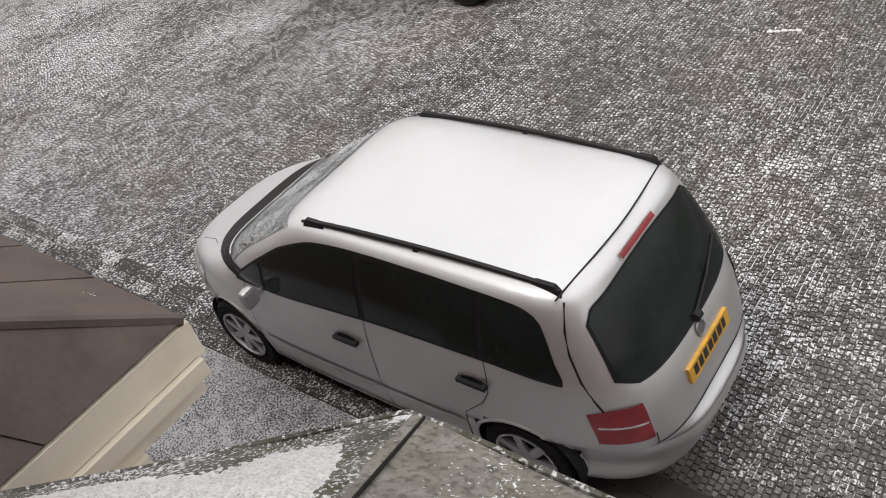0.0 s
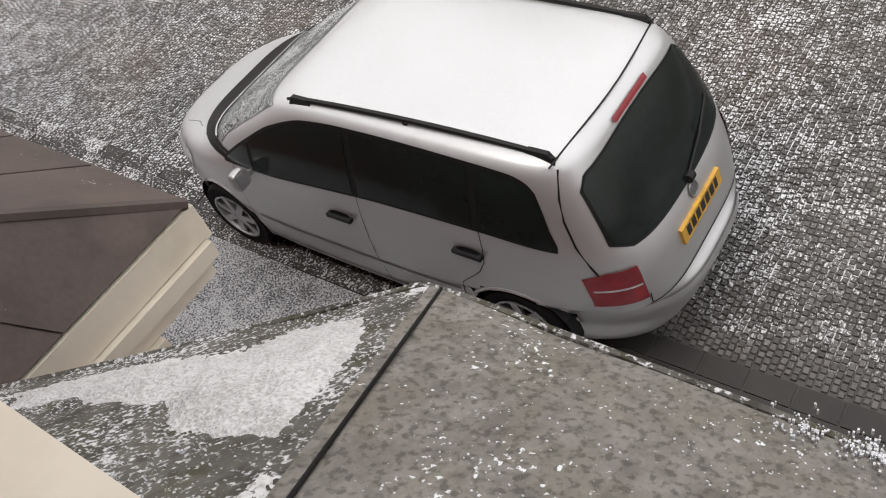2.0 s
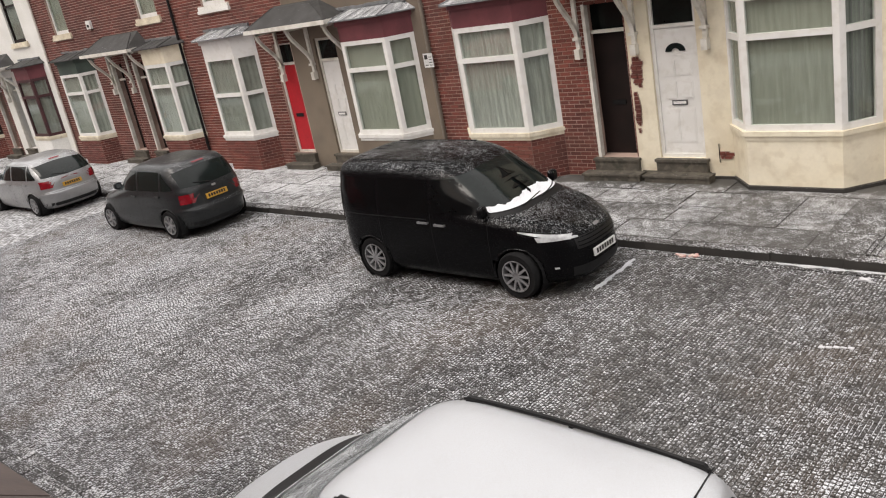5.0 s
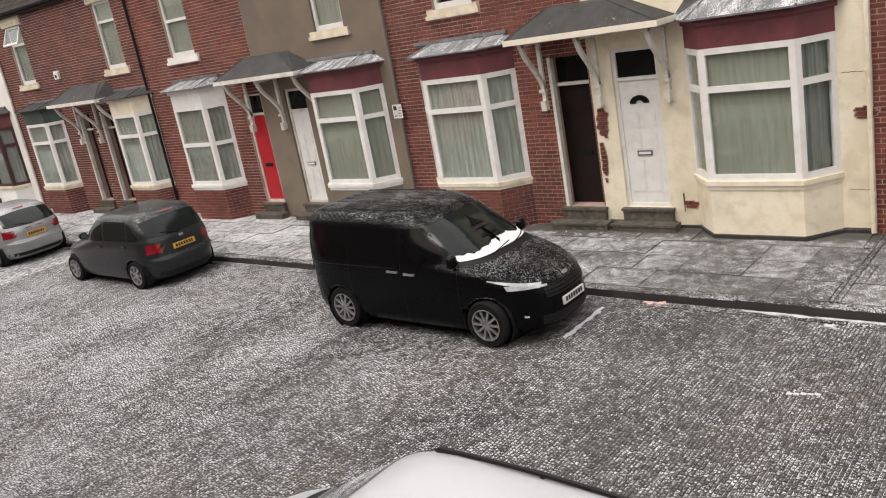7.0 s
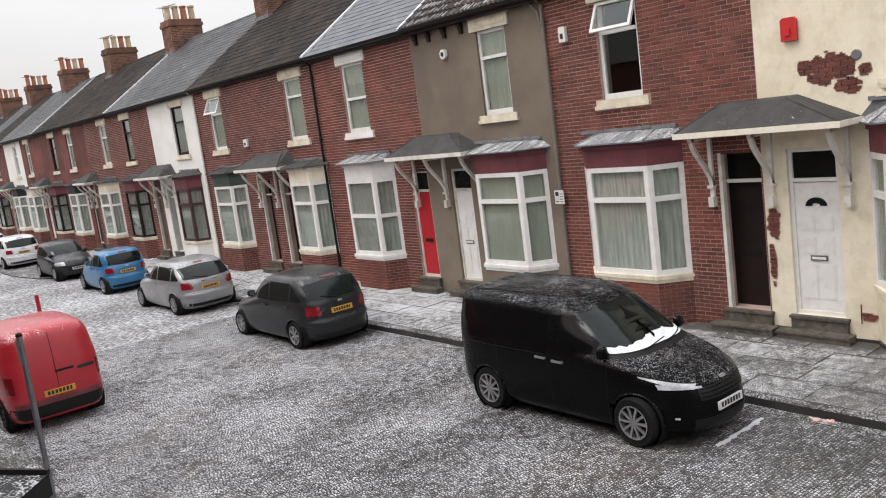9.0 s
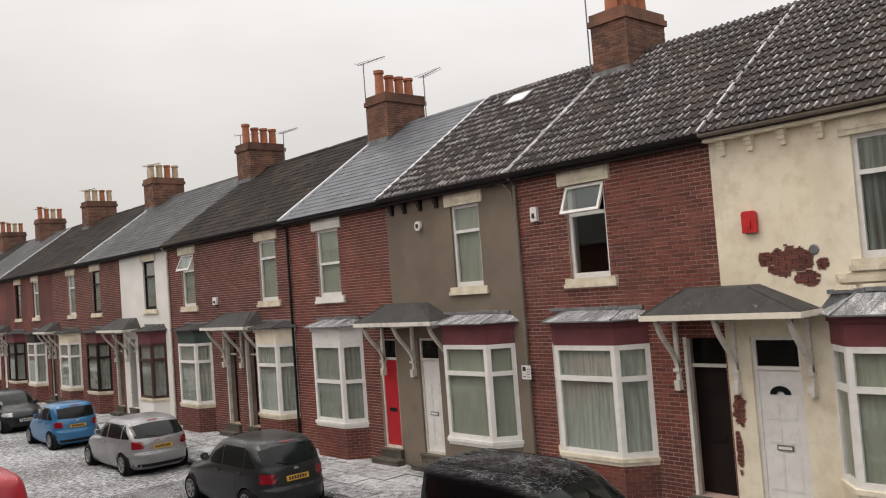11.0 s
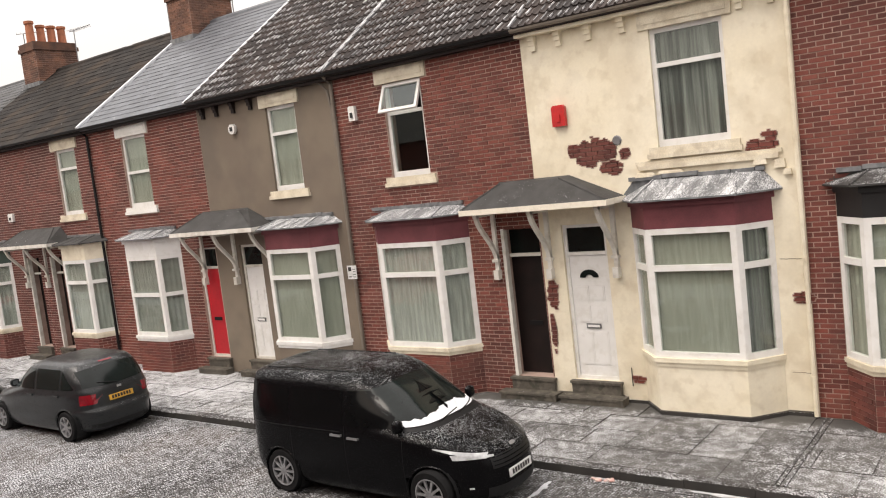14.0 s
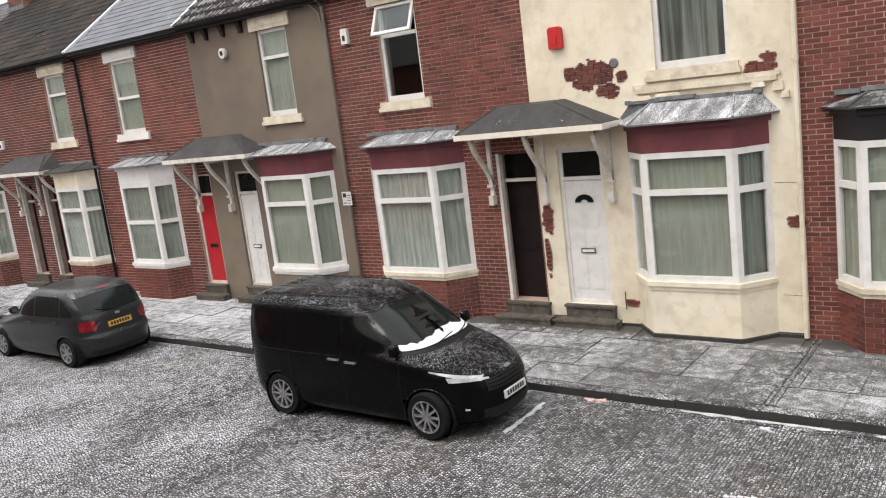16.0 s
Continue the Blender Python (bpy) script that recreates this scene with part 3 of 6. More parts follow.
def brick_cells(x0, x1, z0, z1, holes):
    """Stretcher courses cut at the openings."""
    z, k = z0, 0
    while z + BH <= z1 + 1e-6:
        cuts = sorted((max(h[0], x0), min(h[1], x1)) for h in holes if h[2] < z + BH * 0.6 and h[3] > z + BH * 0.4)
        runs, a = [], x0
        for c, d in cuts:
            if c > a:
                runs.append((a, c))
            a = max(a, d)
        if a < x1:
            runs.append((a, x1))
        for a, b in runs:
            x = math.floor(a / BL) * BL - (k % 2) * BL / 2
            while x < b:
                c, d = max(a, x), min(b, x + BL)
                if d - c > 0.03:
                    yield c, d, z
                x += BL
        z += BH
        k += 1


def brick_soup(cells, y, proud=0.009):
    s = Soup()
    for a, b, z in cells:
        n = len(s.v)
        p = y - proud + rng.uniform(-0.003, 0.003)
        a, b, c, d = a + 0.0065, b - 0.0065, z + 0.0065, z + BH - 0.0065
        s.v += [(a, y + 0.004, c), (b, y + 0.004, c), (b, y + 0.004, d), (a, y + 0.004, d),
                (a + 0.003, p, c + 0.003), (b - 0.003, p, c + 0.003), (b - 0.003, p, d - 0.003), (a + 0.003, p, d - 0.003)]
        s.f += [(n + 4, n + 5, n + 6, n + 7), (n, n + 1, n + 5, n + 4), (n + 1, n + 2, n + 6, n + 5), (n + 2, n + 3, n + 7, n + 6), (n + 3, n, n + 4, n + 7)]
    return s


def bars(s, o, u, n, w, z0, z1, vert, horiz, t=0.055, d0=0.0, d1=0.07):
    """Outer frame and glazing bars of a window in the plane o + a*u."""
    s.obox(o, u, Z, n, 0, t, z0, z1, d0, d1)
    s.obox(o, u, Z, n, w - t, w, z0, z1, d0, d1)
    s.obox(o, u, Z, n, t, w - t, z0, z0 + t, d0, d1)
    s.obox(o, u, Z, n, t, w - t, z1 - t, z1, d0, d1)
    for a in vert:
        s.obox(o, u, Z, n, a - t / 2, a + t / 2, z0 + t, z1 - t, d0 - 0.004, d1)
    for b in horiz:
        s.obox(o, u, Z, n, t, w - t, b - t / 2, b + t / 2, d0 - 0.008, d1)


def wavy(o, u, n, w, z0, z1, off, amp=0.02, lam=0.13):
    s = Soup()
    k = max(4, int(w / lam * 6))
    for i in range(k):
        a, b = w * i / k, w * (i + 1) / k
        p = [Vector(o) + Vector(u) * q + Vector(n) * (off + amp * math.sin(2 * math.pi * q / lam)) for q in (a, b)]
        s.quad((p[0].x, p[0].y, z0), (p[1].x, p[1].y, z0), (p[1].x, p[1].y, z1), (p[0].x, p[0].y, z1))
    return s


def glazed(parent, o, u, n, w, z0, z1, vert, horiz, frame_m, cloth, t=0.055, open_top=False, amp=0.02):
    """Frame, panes and curtain; n points into the house."""
    f = Soup()
    bars(f, o, u, n, w, z0, z1, vert, horiz, t)
    part("window_frame", f, frame_m, parent)
    xs, zs = [0, *vert, w], [z0, *horiz, z1]
    for i in range(len(xs) - 1):
        for j in range(len(zs) - 1):
            if open_top and j == len(zs) - 2:
                # top light hung outwards
                o2 = Vector(o) + Vector((0, 0, zs[j + 1] - 0.03)) - Vector(n) * 0.02
                h = zs[j + 1] - zs[j]
                dn = Vector((0, 0, -1)) * math.cos(0.42) - Vector(n) * math.sin(0.42)
                nn = Vector(u).cross(dn)
                q = Soup()
                for a0, a1, b0, b1 in ((0, 0.06, 0, h), (w - 0.06, w, 0, h), (0.06, w - 0.06, 0, 0.06), (0.06, w - 0.06, h - 0.06, h)):
                    q.obox(o2, u, dn, nn, a0, a1, b0, b1, -0.025, 0.025)
                sash = part("opening_light", q, frame_m, parent, "top light swung open")
                part("pane", Soup().obox(o2, u, dn, nn, 0.05, w - 0.05, 0.05, h - 0.05, -0.004, 0.004), GLASS, parent).visible_shadow = False
                continue
            g = Soup().obox(o, u, Z, n, xs[i] + t * 0.45, xs[i + 1] - t * 0.45, zs[j] + t * 0.45, zs[j + 1] - t * 0.45, 0.03, 0.036)
            part("pane", g, GLASS, parent).visible_shadow = False
    if cloth:
        part("curtain", wavy(o, u, n, w, z0, z1, 0.085, 0.0035 if cloth is NET else 0.012), cloth, parent)


def bracket_soup(x, z, proj, drop, wd=0.085):
    """A scrolled canopy bracket: wall leg, top arm and curved brace."""
    s = Soup()
    s.box(x - wd / 2, x + wd / 2, FACE - 0.07, FACE - 0.002, z - drop, z)
    s.box(x - wd / 2, x + wd / 2, FACE - proj, FACE - 0.07, z - 0.09, z)
    prof = []
    for i in range(15):
        f = i / 14
        prof.append((FACE - 0.05 - (proj - 0.10) * (3 * f * f - 2 * f ** 3), z - drop * 0.74 + f * (drop * 0.74 - 0.04)))
    for (a, b), (c, d) in zip(prof, prof[1:]):
        s.obox((x, a, b), (1, 0, 0), Vector((0, c - a, d - b)), Vector((0, b - d, c - a)).normalized(), -wd / 2, wd / 2, -0.02, 1.02, -0.034, 0.034)
    s.box(x - wd * 0.85, x + wd * 0.85, FACE - 0.12, FACE - 0.002, z - drop * 0.78, z - drop * 0.74)
    s.box(x - wd * 0.7, x + wd * 0.7, FACE - 0.13, FACE - 0.002, z - drop - 0.06, z - drop + 0.12)
    return s


def canopy(xl, xr, tl, tr, label, wood, posts, roofm=None):
    c = thing("door_canopy", label, "canopy", ((xl + xr) / 2, FACE, 3.6), group="canopies over the doors")
    y0 = FACE - 0.74
    r = Soup()
    e = [(xl, FACE, 3.70), (xl, y0, 3.70), (xr, y0, 3.70), (xr, FACE, 3.70)]
    t = [(tl, FACE, 4.13), (tl + 0.12, FACE - 0.16, 4.10), (tr - 0.12, FACE - 0.16, 4.10), (tr, FACE, 4.13)]
    r.quad(e[0], e[1], t[1], t[0]).quad(e[1], e[2], t[2], t[1]).quad(e[2], e[3], t[3], t[2]).quad(t[0], t[1], t[2], t[3]).quad(e[3], e[2], e[1], e[0])
    part("roof", r, roofm or FELT, c)
    for a, b in ((e[1], t[1]), (e[2], t[2])):
        part("hip_roll", Soup().tube([a, b], 0.02, 6), FELT, c)
    part("fascia", Soup().box(xl - 0.02, xr + 0.02, y0 - 0.03, y0, 3.605, 3.70).box(xl - 0.02, xl + 0.01, y0, FACE - 0.003, 3.605, 3.70).box(xr - 0.01, xr + 0.02, y0, FACE - 0.003, 3.605, 3.70)
         .box(xl + 0.01, xr - 0.01, y0, FACE - 0.003, 3.63, 3.65), wood, c)
    for x in posts:
        part("bracket", bracket_soup(x, 3.625, 0.64, 1.24, 0.075), OFFWHITE, c)


def bay(h, fl, fr, sp, wood, base, frame_m, cloth, roofm, sillm, fascia, transom=2.52, cheek=None, ztop=3.15):
    """Canted ground-floor bay: front from fl to fr, cheeks splayed by sp."""
    y0 = FACE - 0.47
    plan = [(fl - sp, FACE), (fl, y0), (fr, y0), (fr + sp, FACE)]

    def grow(d):
        k = d * 0.9
        return [(fl - sp - k, FACE), (fl - k * 0.6, y0 - d), (fr + k * 0.6, y0 - d), (fr + sp + k, FACE)]

    b = part("bay_window", Soup().prism([(x, y - 0.002 if y == FACE else y) for x, y in plan], 0.06, 1.0), base, h)
    if base in (BRICK, BRICKOLD):
        b.data.materials[0] = MORTAR
        for (xa, ya), (xb, yb) in zip(plan, plan[1:]):
            u = Vector((xb - xa, yb - ya, 0))
            w = u.length
            u.normalize()
            n = Vector((u.y, -u.x, 0))
            s = Soup()
            for a, c, z in brick_cells(0.0, w, 0.12, 0.98, ()):
                s.obox((xa, ya, 0), u, Z, n, a + 0.005, c - 0.005, z + 0.005, z + BH - 0.005, -0.004, 0.009 + rng.uniform(-0.002, 0.002))
            part("brickwork", s, base, b, kind="stuff")
    part("sill", Soup().prism(grow(0.05), 1.0, 1.075).prism(grow(0.02), 0.93, 1.0), sillm, b)
    for i, ((xa, ya), (xb, yb)) in enumerate(zip(plan, plan[1:])):
        u = Vector((xb - xa, yb - ya, 0))
        w = u.length
        u.normalize()
        n = Vector((-u.y, u.x, 0))
        if n.y < 0:
            n = -n
        glazed(b, (xa, ya, 0), u, n, w, 1.077, ztop, (), (transom,), frame_m, cloth if i == 1 else cheek or cloth, 0.095)
    part("fascia", Soup().prism(grow(0.0), ztop + 0.002, 3.50).prism(grow(0.05), 3.50, 3.60), fascia, b)
    o, t = grow(0.19), [(fl - sp + 0.10, FACE), (fl + 0.06, FACE - 0.02), (fr - 0.06, FACE - 0.02), (fr + sp - 0.10, FACE)]
    rise = 3.93 if base is CREAM else 3.80
    br = part("bay_roof", Soup().prism(o, 3.602, 3.628), roofm, b)
    for k in range(3):
        part("roof_slope", Soup().quad((*o[k], 3.63), (*o[k + 1], 3.63), (*t[k + 1], rise), (*t[k], rise)).quad((*o[k], 3.629), (*t[k], rise - 0.02), (*t[k + 1], rise - 0.02), (*o[k + 1], 3.629)), roofm, br)
    for k in (1, 2):
        part("hip_roll", Soup().tube([(*o[k], 3.636), (*t[k], rise + 0.004)], 0.018, 6), roofm, br)
    for q in (0.33, 0.67):
        xa, xb = o[1][0] * (1 - q) + o[2][0] * q, t[1][0] * (1 - q) + t[2][0] * q
        part("lead_roll", Soup().tube([(xa, o[1][1] + 0.01, 3.632), (xb, t[1][1], rise + 0.001)], 0.010, 6), roofm, br)
    fl_s = Soup()
    xq = fl - sp + 0.04
    while xq < fr + sp - 0.1:
        e_ = min(xq + rng.uniform(0.3, 0.62), fr + sp - 0.04)
        zz = rng.uniform(-0.02, 0.02)
        fl_s.box(xq, e_ - 0.012, FACE - 0.065 + rng.uniform(-0.01, 0.01), FACE - 0.011, rise - 0.01 + zz, rise + 0.055 + zz)
        xq = e_
    part("flashing", fl_s, LEAD if roofm is not BLACKPAINT else FELT, b)
    return b


def door(h, x0, x1, colour, frame_m, panel=True, light=None, z0=0.48, zt=2.70, ztop=3.26):
    """Front door; dark ones stand back in a recess behind a single white jamb."""
    f = Soup()
    rec = 0.19 if colour is DARKWOOD else 0.0
    yf = FACE + 0.06 + rec
    o, u, n = (x0, yf, 0), (1, 0, 0), (0, 1, 0)
    w = x1 - x0
    if rec:
        f.box(x0, x0 + 0.065, FACE - 0.015, FACE + 0.10, z0, ztop).box(x0 + 0.065, x1, FACE + 0.12, FACE + 0.18, zt + 0.02, zt + 0.08)
    else:
        bars(f, o, u, n, w, z0, ztop, (), (zt + 0.04,), 0.06, 0.0, 0.09)
    d = part("front_door", f, frame_m, h)
    leaf = Soup().box(x0 + 0.06 * (not rec), x1 - 0.06 * (not rec), yf + 0.03, yf + 0.07, z0 + (0.05 if not rec else 0.0), zt)
    if panel:
        for za, zb in ((0.26, 0.86), (1.02, 1.32), (1.42, 1.68)):
            for xa, xb in ((0.16, w / 2 - 0.04), (w / 2 + 0.04, w - 0.16)):
                leaf.box(x0 + xa, x0 + xb, yf + 0.022, yf + 0.032, z0 + za, z0 + zb)
                leaf.box(x0 + xa + 0.025, x0 + xb - 0.025, yf + 0.016, yf + 0.024, z0 + za + 0.025, z0 + zb - 0.025)
    part("door_leaf", leaf, colour, d)
    part("fanlight", Soup().box(x0 + 0.05 * (not rec), x1 - 0.05 * (not rec), yf + 0.04, yf + 0.046, zt + 0.06, ztop - 0.05 * (not rec)), CARGLASS, d)
    xm = (x0 + x1) / 2
    lb = part("letter_box", Soup().box(xm - 0.14, xm + 0.14, yf + 0.006, yf + 0.018, 1.40, 1.485), TRIM if colour is not WHITE else METAL, d)
    if colour is WHITE:
        part("letter_flap", Soup().box(xm - 0.115, xm + 0.115, yf + 0.001, yf + 0.005, 1.42, 1.465), WHITE, lb)
    if light:
        fan = [(0.18 * math.cos(a), 0.14 * math.sin(a)) for a in (math.pi * i / 12 for i in range(13))]
        fan += [(0.07 * math.cos(a), 0.05 * math.sin(a)) for a in (math.pi * (12 - i) / 12 for i in range(13))]
        part("door_light", Soup().extrude(fan, (xm, yf + 0.008, 2.31), u, Z, n, 0.016), CARGLASS, d)
    part("doorstep", Soup().box(x0 - 0.05, x1 + 0.05, FACE - 0.09, FACE + 0.05, 0.08, z0 - 0.05).box(x0 - 0.07, x1 + 0.07, FACE - 0.115, FACE + 0.30, z0 - 0.048, z0 - 0.002), STEP, h)
    part("lower_step", Soup().box(x0 - 0.18, x1 + 0.18, FACE - 0.33, FACE - 0.092, 0.08, 0.215).box(x0 - 0.21, x1 + 0.19, FACE - 0.35, FACE - 0.092, 0.217, 0.255), STEP, h)


def sill_lintel(h, x0, x1, m=None):
    m = m or STONE
    part("window_sill", Soup().box(x0 - 0.17, x1 + 0.17, FACE - 0.07, FACE + 0.05, 4.25, 4.33).box(x0 - 0.14, x1 + 0.14, FACE - 0.05, FACE + 0.05, 4.33, 4.43), m, h)
    part("lintel", Soup().box(x0 - 0.16, x1 + 0.16, FACE - 0.045, FACE + 0.02, 6.30, 6.60).box(x0 - 0.08, x1 + 0.08, FACE - 0.06, FACE - 0.045, 6.38, 6.50)
         .box(x0 - 0.19, x1 + 0.19, FACE - 0.07, FACE + 0.02, 6.58, 6.63), m, h)


EAVE_Y, EAVE_Z, RIDGE_Y, RIDGE_Z = 12.74, 6.74, 17.0, 9.72
SLOPE = Vector((0, RIDGE_Y - EAVE_Y, RIDGE_Z - EAVE_Z))
SLEN = SLOPE.length
SU = SLOPE.normalized()
SN = Vector((0, -SU.z, SU.y))


def tile_mesh(w, ln, m, roll):
    """One interlocking tile: a rolled profile with a thick lower edge (a: across, b: up the slope, c: off it)."""
    s = Soup()
    k = 8 if roll else 2
    prof = [(w * i / k, (0.036 * max(0.0, math.sin(4 * math.pi * i / k)) if roll else 0.0)) for i in range(k + 1)]
    X, N = Vector((1, 0, 0)), SN
    for row, (b, lift) in enumerate(((0.0, 0.042 if roll else 0.020), (ln, 0.008))):
        s.v += [tuple(X * (a + 0.002) + SU * b + N * (lift + c)) for a, c in prof]
    s.v += [tuple(X * (a + 0.002) + N * (0.004 + c * 0.6)) for a, c in prof]
    q = k + 1
    s.f += [(i, i + 1, q + i + 1, q + i) for i in range(k)] + [(2 * q + i, 2 * q + i + 1, i + 1, i) for i in range(k)]
    return s.mesh("roof_tile", m)


TILES = {}


def roof(h, x0, x1, kind, single, chim=None):
    """Front and back slopes, with tiles on the front one."""
    m = {"tile": TILE, "slate": SLATE, "old": OLDROOF, "brown": BROWNROOF, "dull": DULLSLATE}[kind]
    r = Soup()
    for s0, s1 in ((0.0, -0.09),):
        prof = [(EAVE_Y, EAVE_Z), (RIDGE_Y, RIDGE_Z), (21.3, 6.75), (21.3, 6.60), (RIDGE_Y, RIDGE_Z - 0.14), (EAVE_Y, EAVE_Z - 0.10)]
        r.extrude(prof, (x0, 0, 0), (0, 1, 0), Z, (1, 0, 0), x1 - x0)
    rf = part("roof", r, m, h)
    w, ex = {"tile": (0.305, 0.335), "slate": (0.36, 0.245), "old": (0.32, 0.26), "brown": (0.30, 0.30), "dull": (0.32, 0.26)}[kind]
    nx, nz_ = max(1, round((x1 - x0) / w)), int(SLEN / ex)
    w = (x1 - x0) / nx
    key = (kind, round(w, 3))
    if key not in TILES:
        TILES[key] = tile_mesh(w - 0.004, ex + 0.05, m, kind == "tile")
    me = TILES[key]
    base = Vector((0, EAVE_Y, EAVE_Z))
    spots = []
    for j in range(nz_ + 1):
        for i in range(nx):
            sh = (w / 2 if (j % 2 and kind != "tile") else 0.0)
            if kind != "tile" and j % 2 and i == nx - 1:
                continue
            spots.append(Vector((x0 + i * w + sh, 0, 0)) + base + SU * (j * ex - 0.05) + SN * rng.uniform(0.002, 0.007))
    n1 = 300 if single else 0
    if single:
        pieces("roof_tile", me, [Matrix.Translation(q) for q in spots[:n1]], rf)
    if spots[n1:]:
        s = Soup()
        vv = [Vector(v.co) for v in me.vertices]
        ff = [tuple(q.vertices) for q in me.polygons]
        for q in spots[n1:]:
            n = len(s.v)
            s.v += [tuple(v + q) for v in vv]
            s.f += [tuple(n + i for i in f) for f in ff]
        part("upper_tiles", s, m, rf, kind="stuff")
    if kind == "tile":
        dash = Soup()
        lay = (SU * 0.385 - SN * 0.034).normalized()
        for q in spots:
            for mid in (0.125, 0.625):
                if rng.random() < (0.9 if x0 > -8 else 0.8) + 0.6 * noise.noise((q.x * 0.8, q.y * 0.8, 3)):
                    a0 = w * (mid + rng.uniform(-0.02, 0.05))
                    dash.obox(q, (1, 0, 0), lay, SN, a0, a0 + w * rng.uniform(0.03, 0.085), ex * rng.uniform(0.02, 0.2), ex * rng.uniform(0.45, 0.95), 0.055, 0.082)
        part("tile_snow", dash, TILESNOW, rf, kind="stuff")
    rd = Soup()
    x = x0
    while x < x1 - 0.05:
        e = min(x + 0.45, x1)
        rd.extrude([(-0.15, -0.10), (-0.11, 0.0), (0, 0.06), (0.11, 0.0), (0.15, -0.10)], (x + 0.005, RIDGE_Y, RIDGE_Z), (0, 1, 0), Z, (1, 0, 0), e - x - 0.01)
        x = e
    part("ridge_tiles", rd, m, h, kind="stuff")
    g = Soup()
    prof = [(0.06 * math.cos(a), 0.06 * math.sin(a)) for a in (math.pi + math.pi * i / 6 for i in range(7))]
    prof += [(a * 0.85, b * 0.85) for a, b in reversed(prof)]
    g.extrude(prof, (x0, EAVE_Y - 0.03, EAVE_Z - 0.02), (0, 1, 0), Z, (1, 0, 0), x1 - x0)
    part("gutter", g, PIPE if abs(x0 + 7.55) < 0.2 else TRIM, h)
    part("soffit", Soup().box(x0, x1, EAVE_Y + 0.06, FACE - 0.012, EAVE_Z - 0.16, EAVE_Z - 0.10), CREAM if abs(x0 + 7.55) < 0.2 else DARKWOOD, h)
    return rf


def chimney(h, x, y0=16.2, y1=17.8, w=1.0, pots=(0, 0, 0, 0), brick=None):
    brick = brick or CHIMBRICK
    x0, x1 = x - w / 2, x + w / 2
    c = part("chimney", Soup().box(x0, x1, y0, y1, 8.5, 10.62), MORTAR, h)
    s = Soup()
    for ya, flip in ((y0, 1), (y1, -1)):
        for a, b, z in brick_cells(x0, x1, 8.9, 10.45, ()):
            s.box(a + 0.006, b - 0.006, *sorted((ya - flip * 0.012, ya + flip * 0.004)), z + 0.006, z + BH - 0.005)
    for xa, flip in ((x0, 1), (x1, -1)):
        for a, b, z in brick_cells(y0, y1, 8.9, 10.45, ()):
            s.box(*sorted((xa - flip * 0.012, xa + flip * 0.004)), a + 0.006, b - 0.006, z + 0.006, z + BH - 0.005)
    part("brickwork", s, brick, c, kind="stuff")
    part("cap", Soup().box(x0 - 0.06, x1 + 0.06, y0 - 0.06, y1 + 0.06, 10.42, 10.56).box(x0 - 0.02, x1 + 0.02, y0 - 0.02, y1 + 0.02, 10.56, 10.72), brick, c)
    part("flashing", Soup().box(x0 - 0.05, x1 + 0.05, y0 - 0.05, y0 + 0.4, 9.02, 9.30), LEAD, c)
    k = len(pots)
    for i, kind in enumerate(pots):
        y = y0 + (y1 - y0) * (i + 0.5) / k
        hgt = 0.70 + (0.12 if i == 0 and kind == 0 else 0)
        p = Soup().spin([(0.15, 0), (0.165, 0.05), (0.15, 0.1), (0.135, hgt * 0.85), (0.17, hgt * 0.88), (0.17, hgt), (0.13, hgt), (0.12, 0.1)], (x, y, 10.70), "z", 12)
        part("chimney_pot", p, BUFF if kind else TERRA, c, smooth=True)


def aerial(h, x, y, z0, z1, yaw, m=None):
    c, s_ = math.cos(yaw), math.sin(yaw)
    s = Soup().tube([(x, y, z0), (x, y, z1)], 0.018, 6).tube([(x - 0.25 * c, y - 0.25 * s_, z1), (x + 0.95 * c, y + 0.95 * s_, z1 + 0.05)], 0.012, 6)
    for i in range(9):
        a = -0.2 + i * 0.13
        l = 0.22 - i * 0.012
        s.tube([(x + a * c - l * s_, y + a * s_ + l * c, z1 + 0.02), (x + a * c + l * s_, y + a * s_ - l * c, z1 + 0.02)], 0.007, 4)
    part("aerial", s, METAL, h)


def pipe(h, x, z0, z1, m, y=FACE - 0.07):
    s = Soup().tube([(x, y, z0), (x, y, z1 - 0.15), (x, EAVE_Y, z1)], 0.038, 8)
    z = z0 + 0.6
    while z < z1:
        s.spin([(0.038, -0.03), (0.05, -0.03), (0.05, 0.03), (0.038, 0.03)], (x, y, z), "z", 8)
        z += 1.8
    part("drainpipe", s, m, h, smooth=True)


